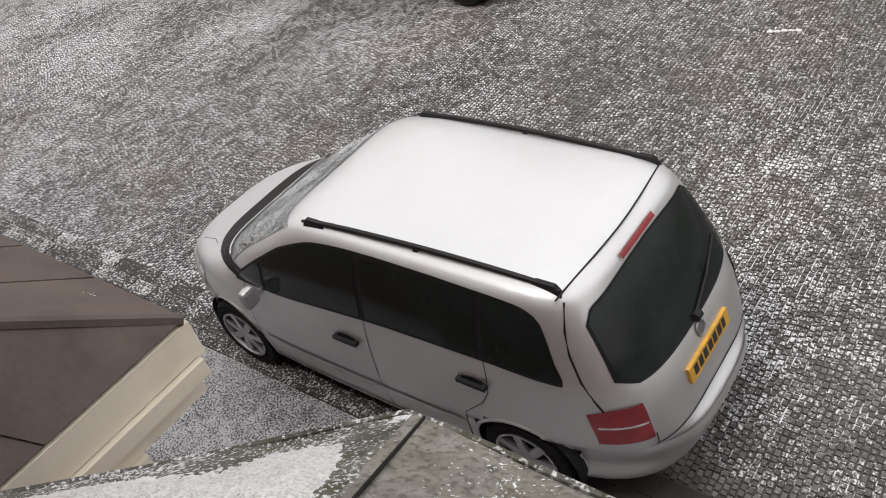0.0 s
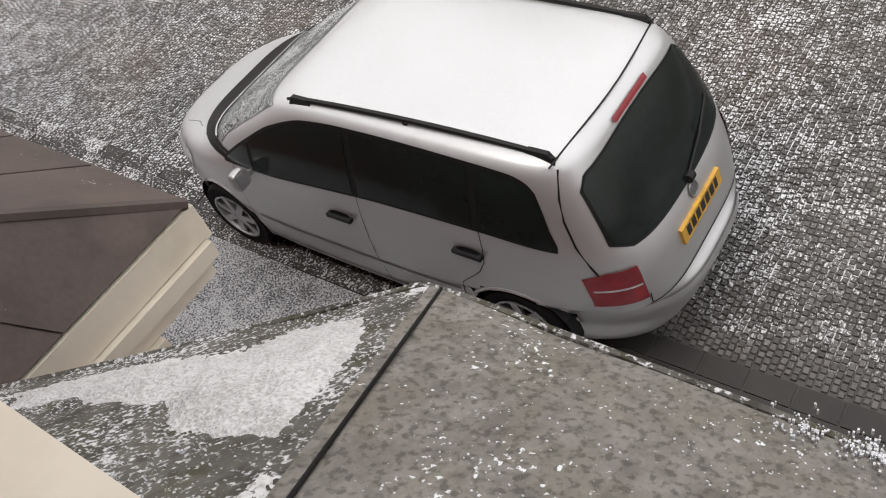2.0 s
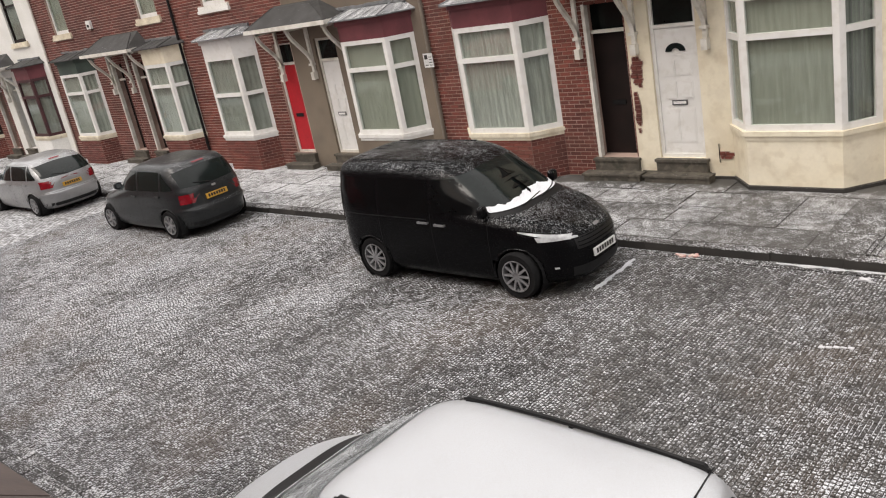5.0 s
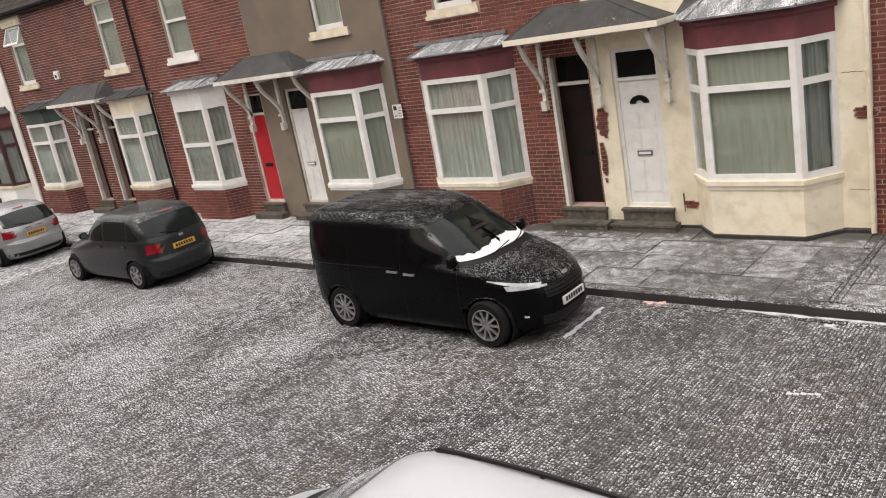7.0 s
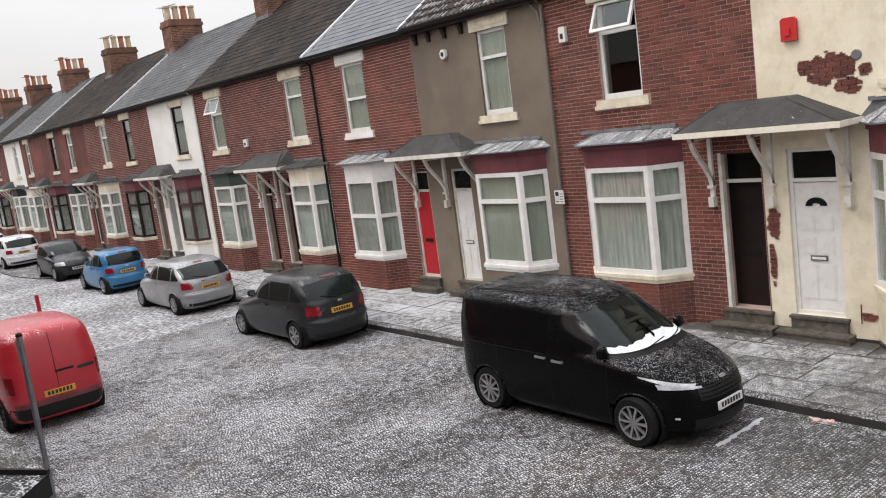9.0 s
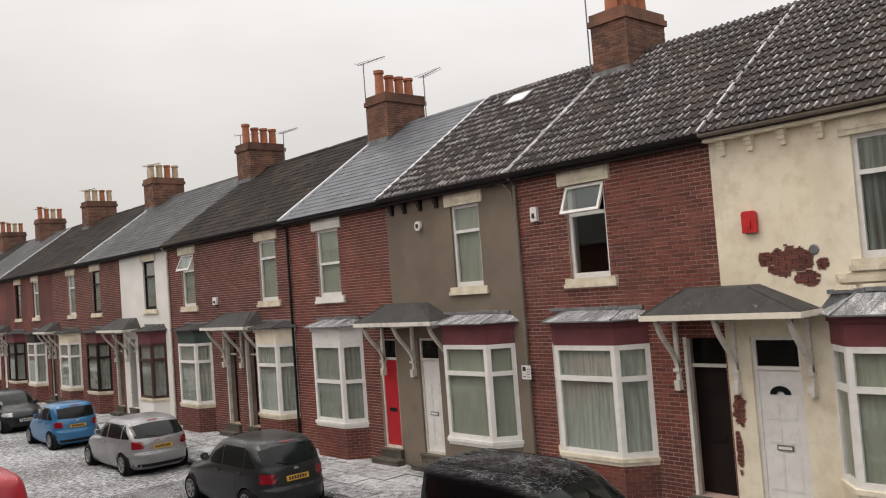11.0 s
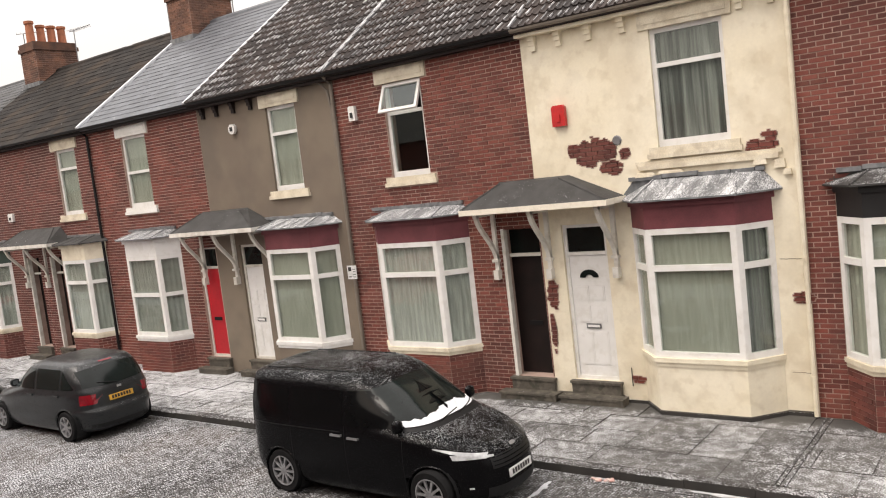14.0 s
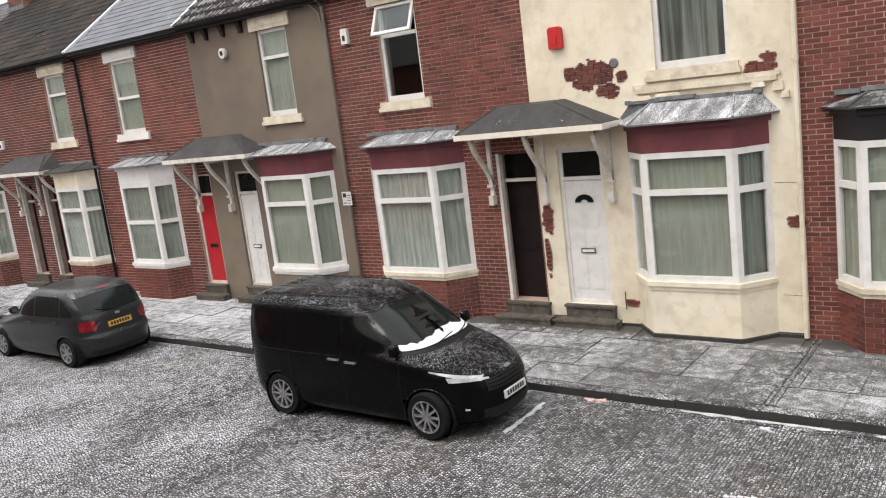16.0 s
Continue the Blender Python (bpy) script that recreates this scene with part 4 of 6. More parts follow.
def house(x0, x1, look_of, upper, bayspec, doorspec, roofkind, label, near=False, win=None):
    h = thing("terraced_house", label, "house", ((x0 + x1) / 2, FACE, 0), group="terrace across the street")
    wx0, wx1 = upper
    fl, fr, sp = bayspec["front"]
    dx0, dx1 = doorspec["x"]
    holes = [(wx0, wx1, 4.43, 6.30), (fl - sp + 0.12, fr + sp - 0.12, 1.08, 3.15), (dx0, dx1, 0.48, 3.26)]
    wall_m = {"brick": MORTAR, "old": MORTAR, "cream": CREAM, "tan": TAN, "white": WHITEWALL, "plain": BRICKOLD}[look_of]
    w = part("front_wall", wall_sheet(x0, x1, 0.02, EAVE_Z - 0.08, holes, FACE, FACE + 0.3), wall_m, h)
    if look_of in ("brick", "old"):
        bm_ = BRICK if look_of == "brick" else BRICKOLD
        block = holes + [(fl - sp, fr + sp, 0.0, 3.72), (dx0 - 0.05, dx1 + 0.05, 0.0, 0.48),
                         (wx0 - 0.17, wx1 + 0.17, 4.24, 4.43), (wx0 - 0.17, wx1 + 0.17, 6.30, 6.64)]
        cells_ = list(brick_cells(x0, x1, 0.12, EAVE_Z - 0.14, block))
        if near:
            full = [c for c in cells_ if c[1] - c[0] > BL - 0.002]
            full.sort(key=lambda c: abs(c[0] - (x0 + x1) / 2 - 0.8) + abs(c[2] - 5.0) * 0.8)
            pick = set(full[:290])
            one = brick_soup([(0, BL, 0)], 0).mesh("brick", bm_)
            pieces("brick", one, [Matrix.Translation((c[0], FACE + rng.uniform(-0.002, 0.002), c[2])) for c in pick], w)
            cells_ = [c for c in cells_ if c not in pick]
        part("brickwork", brick_soup(cells_, FACE), bm_, w, kind="stuff")
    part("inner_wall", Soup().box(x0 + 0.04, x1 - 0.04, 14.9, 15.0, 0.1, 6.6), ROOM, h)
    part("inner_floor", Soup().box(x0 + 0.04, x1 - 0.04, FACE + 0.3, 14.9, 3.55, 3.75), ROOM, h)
    part("party_wall", Soup().box(x0, x0 + 0.04, FACE + 0.3, 21.2, 0.05, 6.65).box(x1 - 0.04, x1, FACE + 0.3, 21.2, 0.05, 6.65).box(x0 + 0.04, x1 - 0.04, 21.0, 21.2, 0.05, 6.65), MORTAR, h)
    sill_lintel(h, wx0, wx1, WHITEWALL if (win or {}).get("white") else None)
    uw = part("upper_window", Soup().box(wx0, wx1, FACE + 0.06, FACE + 0.17, 4.43, 4.47), (win or {}).get("frame", WHITE), h)
    wn = {"verts": (), "rails": (5.70,), "cloth": NET, "open": False, "frame": WHITE, **(win or {})}
    glazed(uw, (wx0, FACE + 0.06, 0), (1, 0, 0), (0, 1, 0), wx1 - wx0, 4.47, 6.30, wn["verts"], wn["rails"], wn["frame"], wn["cloth"], 0.07, wn["open"])
    bay(h, fl, fr, sp, None, bayspec.get("base", {"brick": BRICK, "old": BRICKOLD, "cream": CREAM, "tan": TAN, "white": WHITEWALL, "plain": BRICKOLD}[look_of]),
        bayspec.get("frame", WHITE), bayspec.get("cloth", NET), bayspec.get("roof", LEAD), bayspec.get("sill", STONE), bayspec.get("fascia", MAROON), bayspec.get("transom", 2.52), bayspec.get("cheek"), ztop=bayspec.get("top", 3.15))
    door(h, dx0, dx1, doorspec["m"], doorspec.get("frame", OFFWHITE), doorspec.get("panel", True), doorspec.get("light"))
    rf = roof(h, x0, x1, roofkind, near or roofkind == "slate" or x0 > -17)
    return h


B = [1.5, -3.05, -7.55, -12.12, -16.67, -21.42, -24.95, -30.1, -34.95]
GREY = BLIND
h7 = house(B[1], B[0], "brick", (-1.55, -0.6), dict(front=(-2.2, -0.75, 0.42), roof=NBROOF, fascia=BLACKPAINT, sill=STONE), dict(x=(0.35, 1.1), m=DARKWOOD), "old",
           "red brick terraced house with black bay roof", win=dict(cloth=NETWHITE))
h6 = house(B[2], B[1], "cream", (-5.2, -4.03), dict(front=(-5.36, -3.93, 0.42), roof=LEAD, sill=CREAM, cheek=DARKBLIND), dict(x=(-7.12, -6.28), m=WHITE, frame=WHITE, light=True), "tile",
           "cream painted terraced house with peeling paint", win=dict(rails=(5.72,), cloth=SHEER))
fl_, fr_, sp_, yb_ = -5.36, -3.93, 0.42, FACE - 0.47
part("plinth", Soup().prism([(B[2] + 0.05, FACE - 0.02), (fl_ - sp_ - 0.012, FACE - 0.02), (fl_ - 0.008, yb_ - 0.012), (fr_ + 0.008, yb_ - 0.012), (fr_ + sp_ + 0.012, FACE - 0.02), (B[1] - 0.05, FACE - 0.02), (B[1] - 0.05, FACE), (B[2] + 0.05, FACE)], 0.08, 0.175), KERB, h6, "dark strip along the foot of the wall")
h5 = house(B[3], B[2], "brick", (-10.8, -9.84), dict(front=(-11.0, -9.55, 0.46), roof=LEAD, cloth=NETWHITE), dict(x=(-8.38, -7.58), m=DARKWOOD, panel=False), "tile",
           "red brick terraced house with an open top window", near=True, win=dict(cloth=None, open=True))
h4 = house(B[4], B[3], "tan", (-14.26, -13.33), dict(front=(-14.32, -12.93, 0.42), roof=LEAD, sill=WHITE), dict(x=(-15.8, -15.05), m=WHITE), "tile",
           "brown rendered terraced house with white windows", win=dict())
h3 = house(B[5], B[4], "brick", (-19.97, -18.88), dict(front=(-19.78, -18.45, 0.4), roof=LEAD, sill=WHITE, fascia=WHITE, transom=2.15, cloth=GREY), dict(x=(-17.40, -16.69), m=REDPAINT, panel=False), "slate",
           "red brick terraced house with red door and slate roof", win=dict(rails=(5.35,), white=True))
h2b = house(B[6], B[5], "old", (-23.3, -22.25), dict(front=(-22.95, -21.75, 0.33), roof=FELT, fascia=CREAM, cloth=NETWHITE), dict(x=(-24.5, -23.85), m=DARKWOOD), "brown",
            "dark red brick terraced house with cream bay fascia", win=dict(rails=(5.75,)))
h2a = house(B[7], B[6], "old", (-28.95, -27.9), dict(front=(-28.55, -27.2, 0.35), roof=FELT, fascia=GREENPAINT, cloth=NETWHITE), dict(x=(-25.85, -25.15), m=DARKWOOD), "brown",
            "dark red brick terraced house with opened top light", win=dict(open=True))
h1 = house(B[8], B[7], "white", (-32.5, -31.35), dict(front=(-32.2, -31.0, 0.35), roof=FELT, fascia=MAROON, frame=DARKMAROON, base=WHITEWALL, cloth=GREY), dict(x=(-34.4, -33.7), m=DARKWOOD), "dull",
           "white painted terraced house with dark bay window", win=dict(frame=DARKWOOD, cloth=BLIND))
x = B[8]
k = 0
FAR = []
while x > -92:
    w = 4.5
    left = k % 2 == 0
    xa = x - w
    if left:
        up, fr_, dr = (xa + 1.1, xa + 2.1), (xa + 1.35, xa + 2.65, 0.36), (xa + 3.6, xa + 4.3)
    else:
        up, fr_, dr = (x - 2.2, x - 1.2), (x - 2.4, x - 1.1, 0.36), (x - 4.2, x - 3.5)
    dark = k in (0, 3, 6)
    hh = house(xa, x, "old" if k < 2 else ("white" if k in (5, 9) else "plain"), up, dict(front=fr_, roof=FELT, fascia=(MAROON, CREAM, BLACKPAINT)[k % 3], base=BRICKOLD, frame=DARKWOOD if dark else WHITE, cloth=GREY if dark else NETWHITE),
               dict(x=dr, m=(DARKWOOD, WHITE, BLACKPAINT)[k % 3]), ("dull", "brown", "brown", "brown", "dull", "dull", "brown")[k % 7], ("brown-red" if k % 2 else "dark red") + " brick terraced house far along the street",
               win=dict(frame=DARKWOOD if dark else WHITE))
    FAR.append((hh, xa, x, left))
    x = xa
    k += 1
# chimneys on the party walls between the bays
for hs, xc, pots in ((h5, -11.75, (0, 0, 0, 0)), (h3, -20.9, (0, 0, 0, 0)), (h2a, -29.75, (0, 0, 0, 0))):
    chimney(hs, xc, pots=pots)
for hh, xa, xb, left in FAR:
    if left:
        chimney(hh, xa + 0.2, pots=(1, 1, 0, 1) if xa > -50 else (0, 0, 1, 0))
        aerial(hh, xa - 0.25, 16.4, 9.0, 11.4, 0.3)
aerial(h5, -12.42, 16.3, 9.2, 11.55, 0.25)
aerial(h3, -21.55, 16.3, 9.0, 11.9, 0.2)
aerial(h3, -20.1, 17.6, 9.6, 11.3, -0.1)
aerial(h2a, -30.4, 16.5, 9.0, 11.2, 0.9)
aerial(h2a, -28.9, 17.6, 9.6, 11.1, 0.1)
# white mortar verges and the lead valley
for xv in (B[4], B[5], B[8] - 4.5, B[8] - 18.0):
    s = Soup()
    s.obox((xv, EAVE_Y, EAVE_Z), (1, 0, 0), SU, SN, -0.05, 0.05, -0.05, SLEN, 0.0, 0.07)
    part("verge", s, SNOW, h3, "white snow-lined mortar verge")
part("verge", Soup().obox((B[3], EAVE_Y, EAVE_Z), (1, 0, 0), SU, SN, -0.07, 0.07, -0.05, SLEN, 0.0, 0.065), LEAD, h5)
s, b_ = Soup(), -0.05
while b_ < SLEN - 0.3:
    e_ = b_ + rng.uniform(0.12, 0.5)
    s.obox((B[2], EAVE_Y, EAVE_Z), (1, 0, 0), SU, SN, rng.uniform(-0.03, -0.012), rng.uniform(0.008, 0.03), b_, e_, 0.0, 0.088)
    b_ = e_ + rng.uniform(0.03, 0.2)
part("verge_snow", s, SLUSH, h5, "broken line of snow along the party wall", kind="stuff")
rl = part("roof_light", Soup().obox((-15.2, EAVE_Y, EAVE_Z), (1, 0, 0), SU, SN, 0, 0.75, SLEN - 1.15, SLEN - 0.55, 0.0, 0.10), METAL, h4)
part("pane", Soup().obox((-15.2, EAVE_Y, EAVE_Z), (1, 0, 0), SU, SN, 0.06, 0.69, SLEN - 1.09, SLEN - 0.61, 0.10, 0.106), SNOW, rl)

pipe(h6, -3.08, 0.15, 6.66, CREAM)
part("plinth", Soup().box(-7.5, -6.0 - 0.2, FACE - 0.008, FACE - 0.001, 0.1, 0.24).prism([(-5.36 - 0.43, FACE - 0.001), (-5.365, FACE - 0.478), (-3.925, FACE - 0.478), (-3.93 + 0.43, FACE - 0.001)], 0.1, 0.19).box(-3.5, -3.06, FACE - 0.008, FACE - 0.001, 0.1, 0.2), STEP, h6, "dark low plinth band")
part("waste_pipe", Soup().tube([(-3.62, FACE - 0.06, 0.2), (-3.62, FACE - 0.06, 0.92)], 0.022, 8), CREAM, h6)
pipe(h5, -12.12, 0.15, 6.66, PIPE)
pipe(h3, -21.42, 0.15, 6.66, TRIM)
pipe(h2a, -30.02, 0.15, 6.66, OFFWHITE)
# corbels under the eaves
for hs, xs, m in ((h6, (-7.28, -6.78, -6.22, -5.62, -3.75, -3.3), CREAM), (h4, (-16.4, -15.9, -15.3, -14.7), DARKWOOD)):
    for xq in xs:
        part("corbel", Soup().box(xq - 0.06, xq + 0.06, FACE - 0.12, FACE - 0.002, 6.50, 6.58).box(xq - 0.055, xq + 0.055, FACE - 0.09, FACE - 0.002, 6.42, 6.50).box(xq - 0.05, xq + 0.05, FACE - 0.06, FACE - 0.002, 6.33, 6.42), m, hs)

part("overflow_pipe", Soup().tube([(-13.1, 12.93, 6.60), (-12.75, 12.9, 6.62), (-12.42, 12.9, 6.58), (-12.22, 12.91, 6.38), (-12.17, 12.93, 6.0), (-12.17, 12.93, 5.2)], 0.03, 8), PIPE, h4, smooth=True)
# bare brick where the cream paint has fallen off
for ip, (cx, cz, rx, rz) in enumerate(((-6.33, 4.45, 0.5, 0.27), (-6.05, 4.18, 0.24, 0.14), (-6.72, 4.58, 0.14, 0.08), (-5.8, 4.38, 0.12, 0.1), (-3.62, 4.27, 0.26, 0.13), (-3.47, 4.40, 0.13, 0.09), (-7.41, 2.02, 0.12, 0.3), (-7.47, 1.35, 0.06, 0.4), (-3.17, 1.95, 0.2, 0.1), (-5.92, 0.53, 0.15, 0.08))):
    cs = []
    z, k = math.floor((cz - rz) / BH) * BH, 0
    while z < cz + rz:
        for half in (0, 1, 2):
            zz = z + half * BH / 3
            x = cx - rx
            run = None
            while x < cx + rx + 0.02:
                e = ((x - cx) / rx) ** 2 + ((zz - cz) / rz) ** 2
                on = e < 0.72 + 0.75 * noise.noise((x * 6, zz * 9, 1.0)) + 0.35 * noise.noise((x * 25, zz * 30, 4.0)) and x < cx + rx
                cut = abs((x / BL + (k % 2) * 0.5) % 1.0) < 0.011 / BL
                if on and not cut:
                    run = x if run is None else run
                elif run is not None:
                    if x - run > 0.015:
                        cs.append((run, x, zz + (0.006 if half == 0 else 0), zz + BH / 3 - (0.006 if half == 2 else 0)))
                    run = None
                x += 0.011
        z += BH
        k += 1
    if not cs:
        continue
    n, bs = Soup(), Soup()
    for a, b, za, zb in cs:
        n.box(a - 0.014, b + 0.014, FACE - 0.004 - 0.0011 * ip, FACE - 0.001, za - 0.009, zb + 0.009)
        bs.box(a, b, FACE - 0.010 - 0.0011 * ip, FACE - 0.003, za, zb)
    pt = part("bare_patch", n, MORTAR, h6, "bare brick patch where paint has peeled", kind="stuff")
    part("brickwork", bs, BRICK, pt, kind="stuff")
# wall stains and stone string under the cream window
part("string_course", Soup().box(-5.55, -3.35, FACE - 0.06, FACE - 0.002, 4.08, 4.16).box(-5.6, -3.3, FACE - 0.035, FACE - 0.002, 4.16, 4.22), STONE, h6)

# cracks in the paint, broken stones over the bay, a service pipe
for xa, xb, zc in ((-3.46, -3.14, 2.55), (-3.4, -3.13, 0.80)):
    ck, q = Soup(), xa
    zq = zc
    while q < xb:
        e = q + rng.uniform(0.03, 0.08)
        ck.box(q, e, FACE - 0.0035, FACE - 0.001, zq - 0.004, zq + rng.uniform(0.002, 0.006))
        q, zq = e, zq + rng.uniform(-0.006, 0.006)
    part("crack", ck, GRIME, h6)
for xa, wd_, zc, hg in ((-5.62, 0.34, 3.97, 0.07), (-5.22, 0.42, 4.0, 0.05), (-3.72, 0.2, 4.0, 0.10), (-3.42, 0.16, 3.93, 0.13), (-3.3, 0.12, 3.82, 0.09)):
    part("broken_stone", Soup().prism([(xa, FACE - 0.075), (xa + wd_, FACE - 0.06), (xa + wd_, FACE - 0.003), (xa, FACE - 0.003)], zc, zc + hg, [(xa + 0.02, FACE - 0.06), (xa + wd_ * 0.9, FACE - 0.05), (xa + wd_ * 0.92, FACE - 0.003), (xa + 0.01, FACE - 0.003)]), STONE, h6)
part("service_pipe", Soup().tube([(-6.03, FACE - 0.015, 0.42), (-6.03, FACE - 0.015, 0.74)], 0.008, 6), TRIM, h6)

canopy(-8.72, -5.86, -8.3, -6.85, "dark felt door canopy on off-white scrolled brackets", CREAMWOOD, (-8.5, -7.38, -6.1))
canopy(-17.35, -14.4, -16.95, -15.3, "dark felt door canopy on white scrolled brackets", OFFWHITE, (-17.15, -15.95, -14.62))
canopy(-26.1, -23.15, -25.7, -23.6, "weathered door canopy on white scrolled brackets", OFFWHITE, (-25.9, -24.7, -23.4))
canopy(-35.9, -33.0, -35.5, -33.4, "weathered door canopy on white scrolled brackets", OFFWHITE, (-35.7, -34.5, -33.2))
for hh, xa, xb, left in FAR[1:]:
    if not left and xa > -75:
        canopy(xa - 0.95, xa + 1.05, xa - 0.6, xa + 0.7, "weathered door canopy far along the terrace", OFFWHITE, (xa - 0.8, xa + 0.05, xa + 0.9))


def alarm_box(x, z, w, hgt, m, label, round_=False):
    t = thing("alarm_box", label, "alarm box", (x, FACE, z))
    pl = [(-w / 2, -hgt / 2), (w / 2, -hgt / 2), (w / 2, hgt * 0.4), (w * 0.35, hgt / 2), (-w * 0.35, hgt / 2), (-w / 2, hgt * 0.4)]
    if round_:
        pl = [(w / 2 * math.cos(a), hgt / 2 * math.sin(a)) for a in (2 * math.pi * i / 8 + 0.39 for i in range(8))]
    part("cover", Soup().extrude(pl, (x, FACE - 0.012, z), (1, 0, 0), Z, (0, -1, 0), 0.08), m, t)
    part("strobe", Soup().box(x - w * 0.16, x + w * 0.16, FACE - 0.115, FACE - 0.092, z - hgt * (0.28 if not round_ else 0.2), z + (hgt * 0.05 if not round_ else hgt * 0.2)), INK if m is WHITE else m, t)


alarm_box(-6.9, 5.16, 0.25, 0.36, REDBOX, "red alarm box on the cream wall")
alarm_box(-15.38, 5.97, 0.22, 0.24, WHITE, "white eight-sided alarm box on brown render", True)
alarm_box(-11.62, 5.83, 0.17, 0.30, WHITE, "white alarm box on red brick")
alarm_box(-26.3, 4.55, 0.26, 0.26, WHITE, "pale square plate on dark brick", False)
sg = thing("street_notice", "small white parking notice on the wall", "sign", (-12.13, FACE, 2.54))
part("plate", Soup().box(-12.26, -12.0, FACE - 0.125, FACE - 0.115, 2.40, 2.69), WHITEPLATE, sg)
s = Soup().box(-12.23, -12.14, FACE - 0.128, FACE - 0.126, 2.57, 2.66)
for j in range(4):
    s.box(-12.11, -12.03, FACE - 0.128, FACE - 0.126, 2.44 + j * 0.055, 2.455 + j * 0.055)
s.box(-12.23, -12.14, FACE - 0.128, FACE - 0.126, 2.44, 2.46)
part("lettering", s, INK, sg)
vent = thing("air_vent", "rusty wall vent on cream paint", "vent", (-5.90, FACE, 4.62))
part("plate", Soup().spin([(0.0, -0.02), (0.07, -0.02), (0.085, -0.005)], (-5.90, FACE, 4.62), "y", 12), METAL, vent)


# ---- near side: own bay roof, neighbour's canopy, wall behind ----
own = thing("near_terrace", "brick terrace on the near side of the street", "house", (-10, -0.2, 0), kind="structure")
part("front_wall", Soup().box(XL, XR, -0.55, -0.14, 0.0, 5.7), BRICKOLD, own)
part("roof", Soup().prism([(XL, -9.0), (XL, 0.05), (XR, 0.05), (XR, -9.0)], 5.702, 7.4, [(XL, -4.7), (XL, -4.5), (XR, -4.5), (XR, -4.7)]), OLDROOF, own)
part("rear_wall", Soup().box(XL, XR, -8.9, -8.6, 0.0, 5.7), BRICKOLD, own)

EZ, TZ = 3.65, 4.02
apex, tl_ = (-0.60, 0.43), (-0.315, 0.05)
bayroof = thing("bay_roof", "mossy grey felt bay roof with lying snow", "roof", (0, 0.2, 3.6))


def sheet(corner, nx, ny, amp, seed):
    """A slightly uneven roof sheet over four corners."""
    s = Soup()
    a, b, c, d = (Vector(q) for q in corner)
    for j in range(ny + 1):
        for i in range(nx + 1):
            u, v = i / nx, j / ny
            q = (a * (1 - u) + b * u) * (1 - v) + (d * (1 - u) + c * u) * v
            s.v.append((q.x, q.y, q.z + amp * noise.noise((q.x * 6 + seed, q.y * 6, 0))))
    for j in range(ny):
        for i in range(nx):
            n = j * (nx + 1) + i
            s.f.append((n, n + 1, n + nx + 2, n + nx + 1))
    return s


part("front_slope", sheet(((apex[0], apex[1], EZ), (1.5, 0.43, EZ), (1.5, -0.14, TZ + 0.06), (tl_[0], tl_[1] - 0.19, TZ + 0.06)), 60, 24, 0.006, 0), MOSS, bayroof, smooth=True)
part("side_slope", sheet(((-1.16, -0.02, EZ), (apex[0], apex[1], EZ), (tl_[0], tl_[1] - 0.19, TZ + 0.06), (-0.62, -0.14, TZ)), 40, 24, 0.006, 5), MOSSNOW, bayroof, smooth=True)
hip = [Vector((apex[0], apex[1], EZ)).lerp(Vector((tl_[0], tl_[1] - 0.19, TZ + 0.06)), i / 14) for i in range(15)]
hs = Soup()
off = Vector((0.018, 0, 0))
up = Vector((0, 0, 0.004))
for p, q in zip(hip, hip[1:]):
    hs.quad(p + up, p + off + up, q + off + up, q + up).quad(p + up, q + up, q + up - off * 0.1 - up * 2, p + up - off * 0.1 - up * 2)
part("hip_strip", hs, MOSS, bayroof)
part("seam", Soup().tube([p + off + up * 0.9 for p in hip], 0.0026, 6), TRIM, bayroof)
ed = Soup()
pts = [Vector((1.5, 0.43, EZ)), Vector((0.4, 0.432, EZ)), Vector((0.0, 0.429, EZ)), Vector((apex[0] + 0.05, apex[1] + 0.001, EZ)), Vector((apex[0] - 0.01, apex[1] - 0.003, EZ)), Vector((-0.88, 0.2, EZ)), Vector((-1.17, -0.025, EZ))]
for p, q in zip(pts, pts[1:]):
    ed.tube([p, q], 0.0065, 6)
part("roof_edge", ed, MOSSNOW, bayroof)
part("fascia", Soup().prism([(-1.12, -0.14), (-0.86, 0.17), (-0.575, 0.395), (1.5, 0.395), (1.5, -0.14)], 3.3, EZ - 0.014), MAROON, bayroof)
part("bay_wall", Soup().prism([(-1.0, -0.14), (-0.8, 0.12), (-0.55, 0.34), (1.45, 0.34), (1.45, -0.14)], 0.0, 3.3), BRICKOLD, bayroof)
# lying snow: a drift on the sheltered slope and a line along the edge
dr = Soup()
nn = 100
for j in range(nn + 1):
    for i in range(nn + 1):
        u, v = i / nn, j / nn
        lo, hi = Vector((-1.16, -0.02, EZ)).lerp(Vector((apex[0], apex[1], EZ)), u), Vector((-0.62, -0.14, TZ)).lerp(Vector((tl_[0], tl_[1] - 0.19, TZ + 0.06)), u)
        q = lo.lerp(hi, v)
        d = min(v - 0.10 + 0.05 * noise.noise((u * 5, v * 5, 2)), 0.10 + 0.50 * u + 0.10 * noise.noise((u * 8, v * 8, 4)) - v, 0.16)
        rough = 0.0022 * noise.noise((q.x * 55, q.y * 55, 0)) + 0.0026 * noise.noise((q.x * 130, q.y * 130, 3)) + 0.0016 * noise.noise((q.x * 300, q.y * 300, 5))
        hgt = min(0.013, d * 0.10) * max(-0.35, min(1, (0.93 - u) * 14)) + rough
        dr.v.append((q.x, q.y, q.z + hgt - 0.0005))
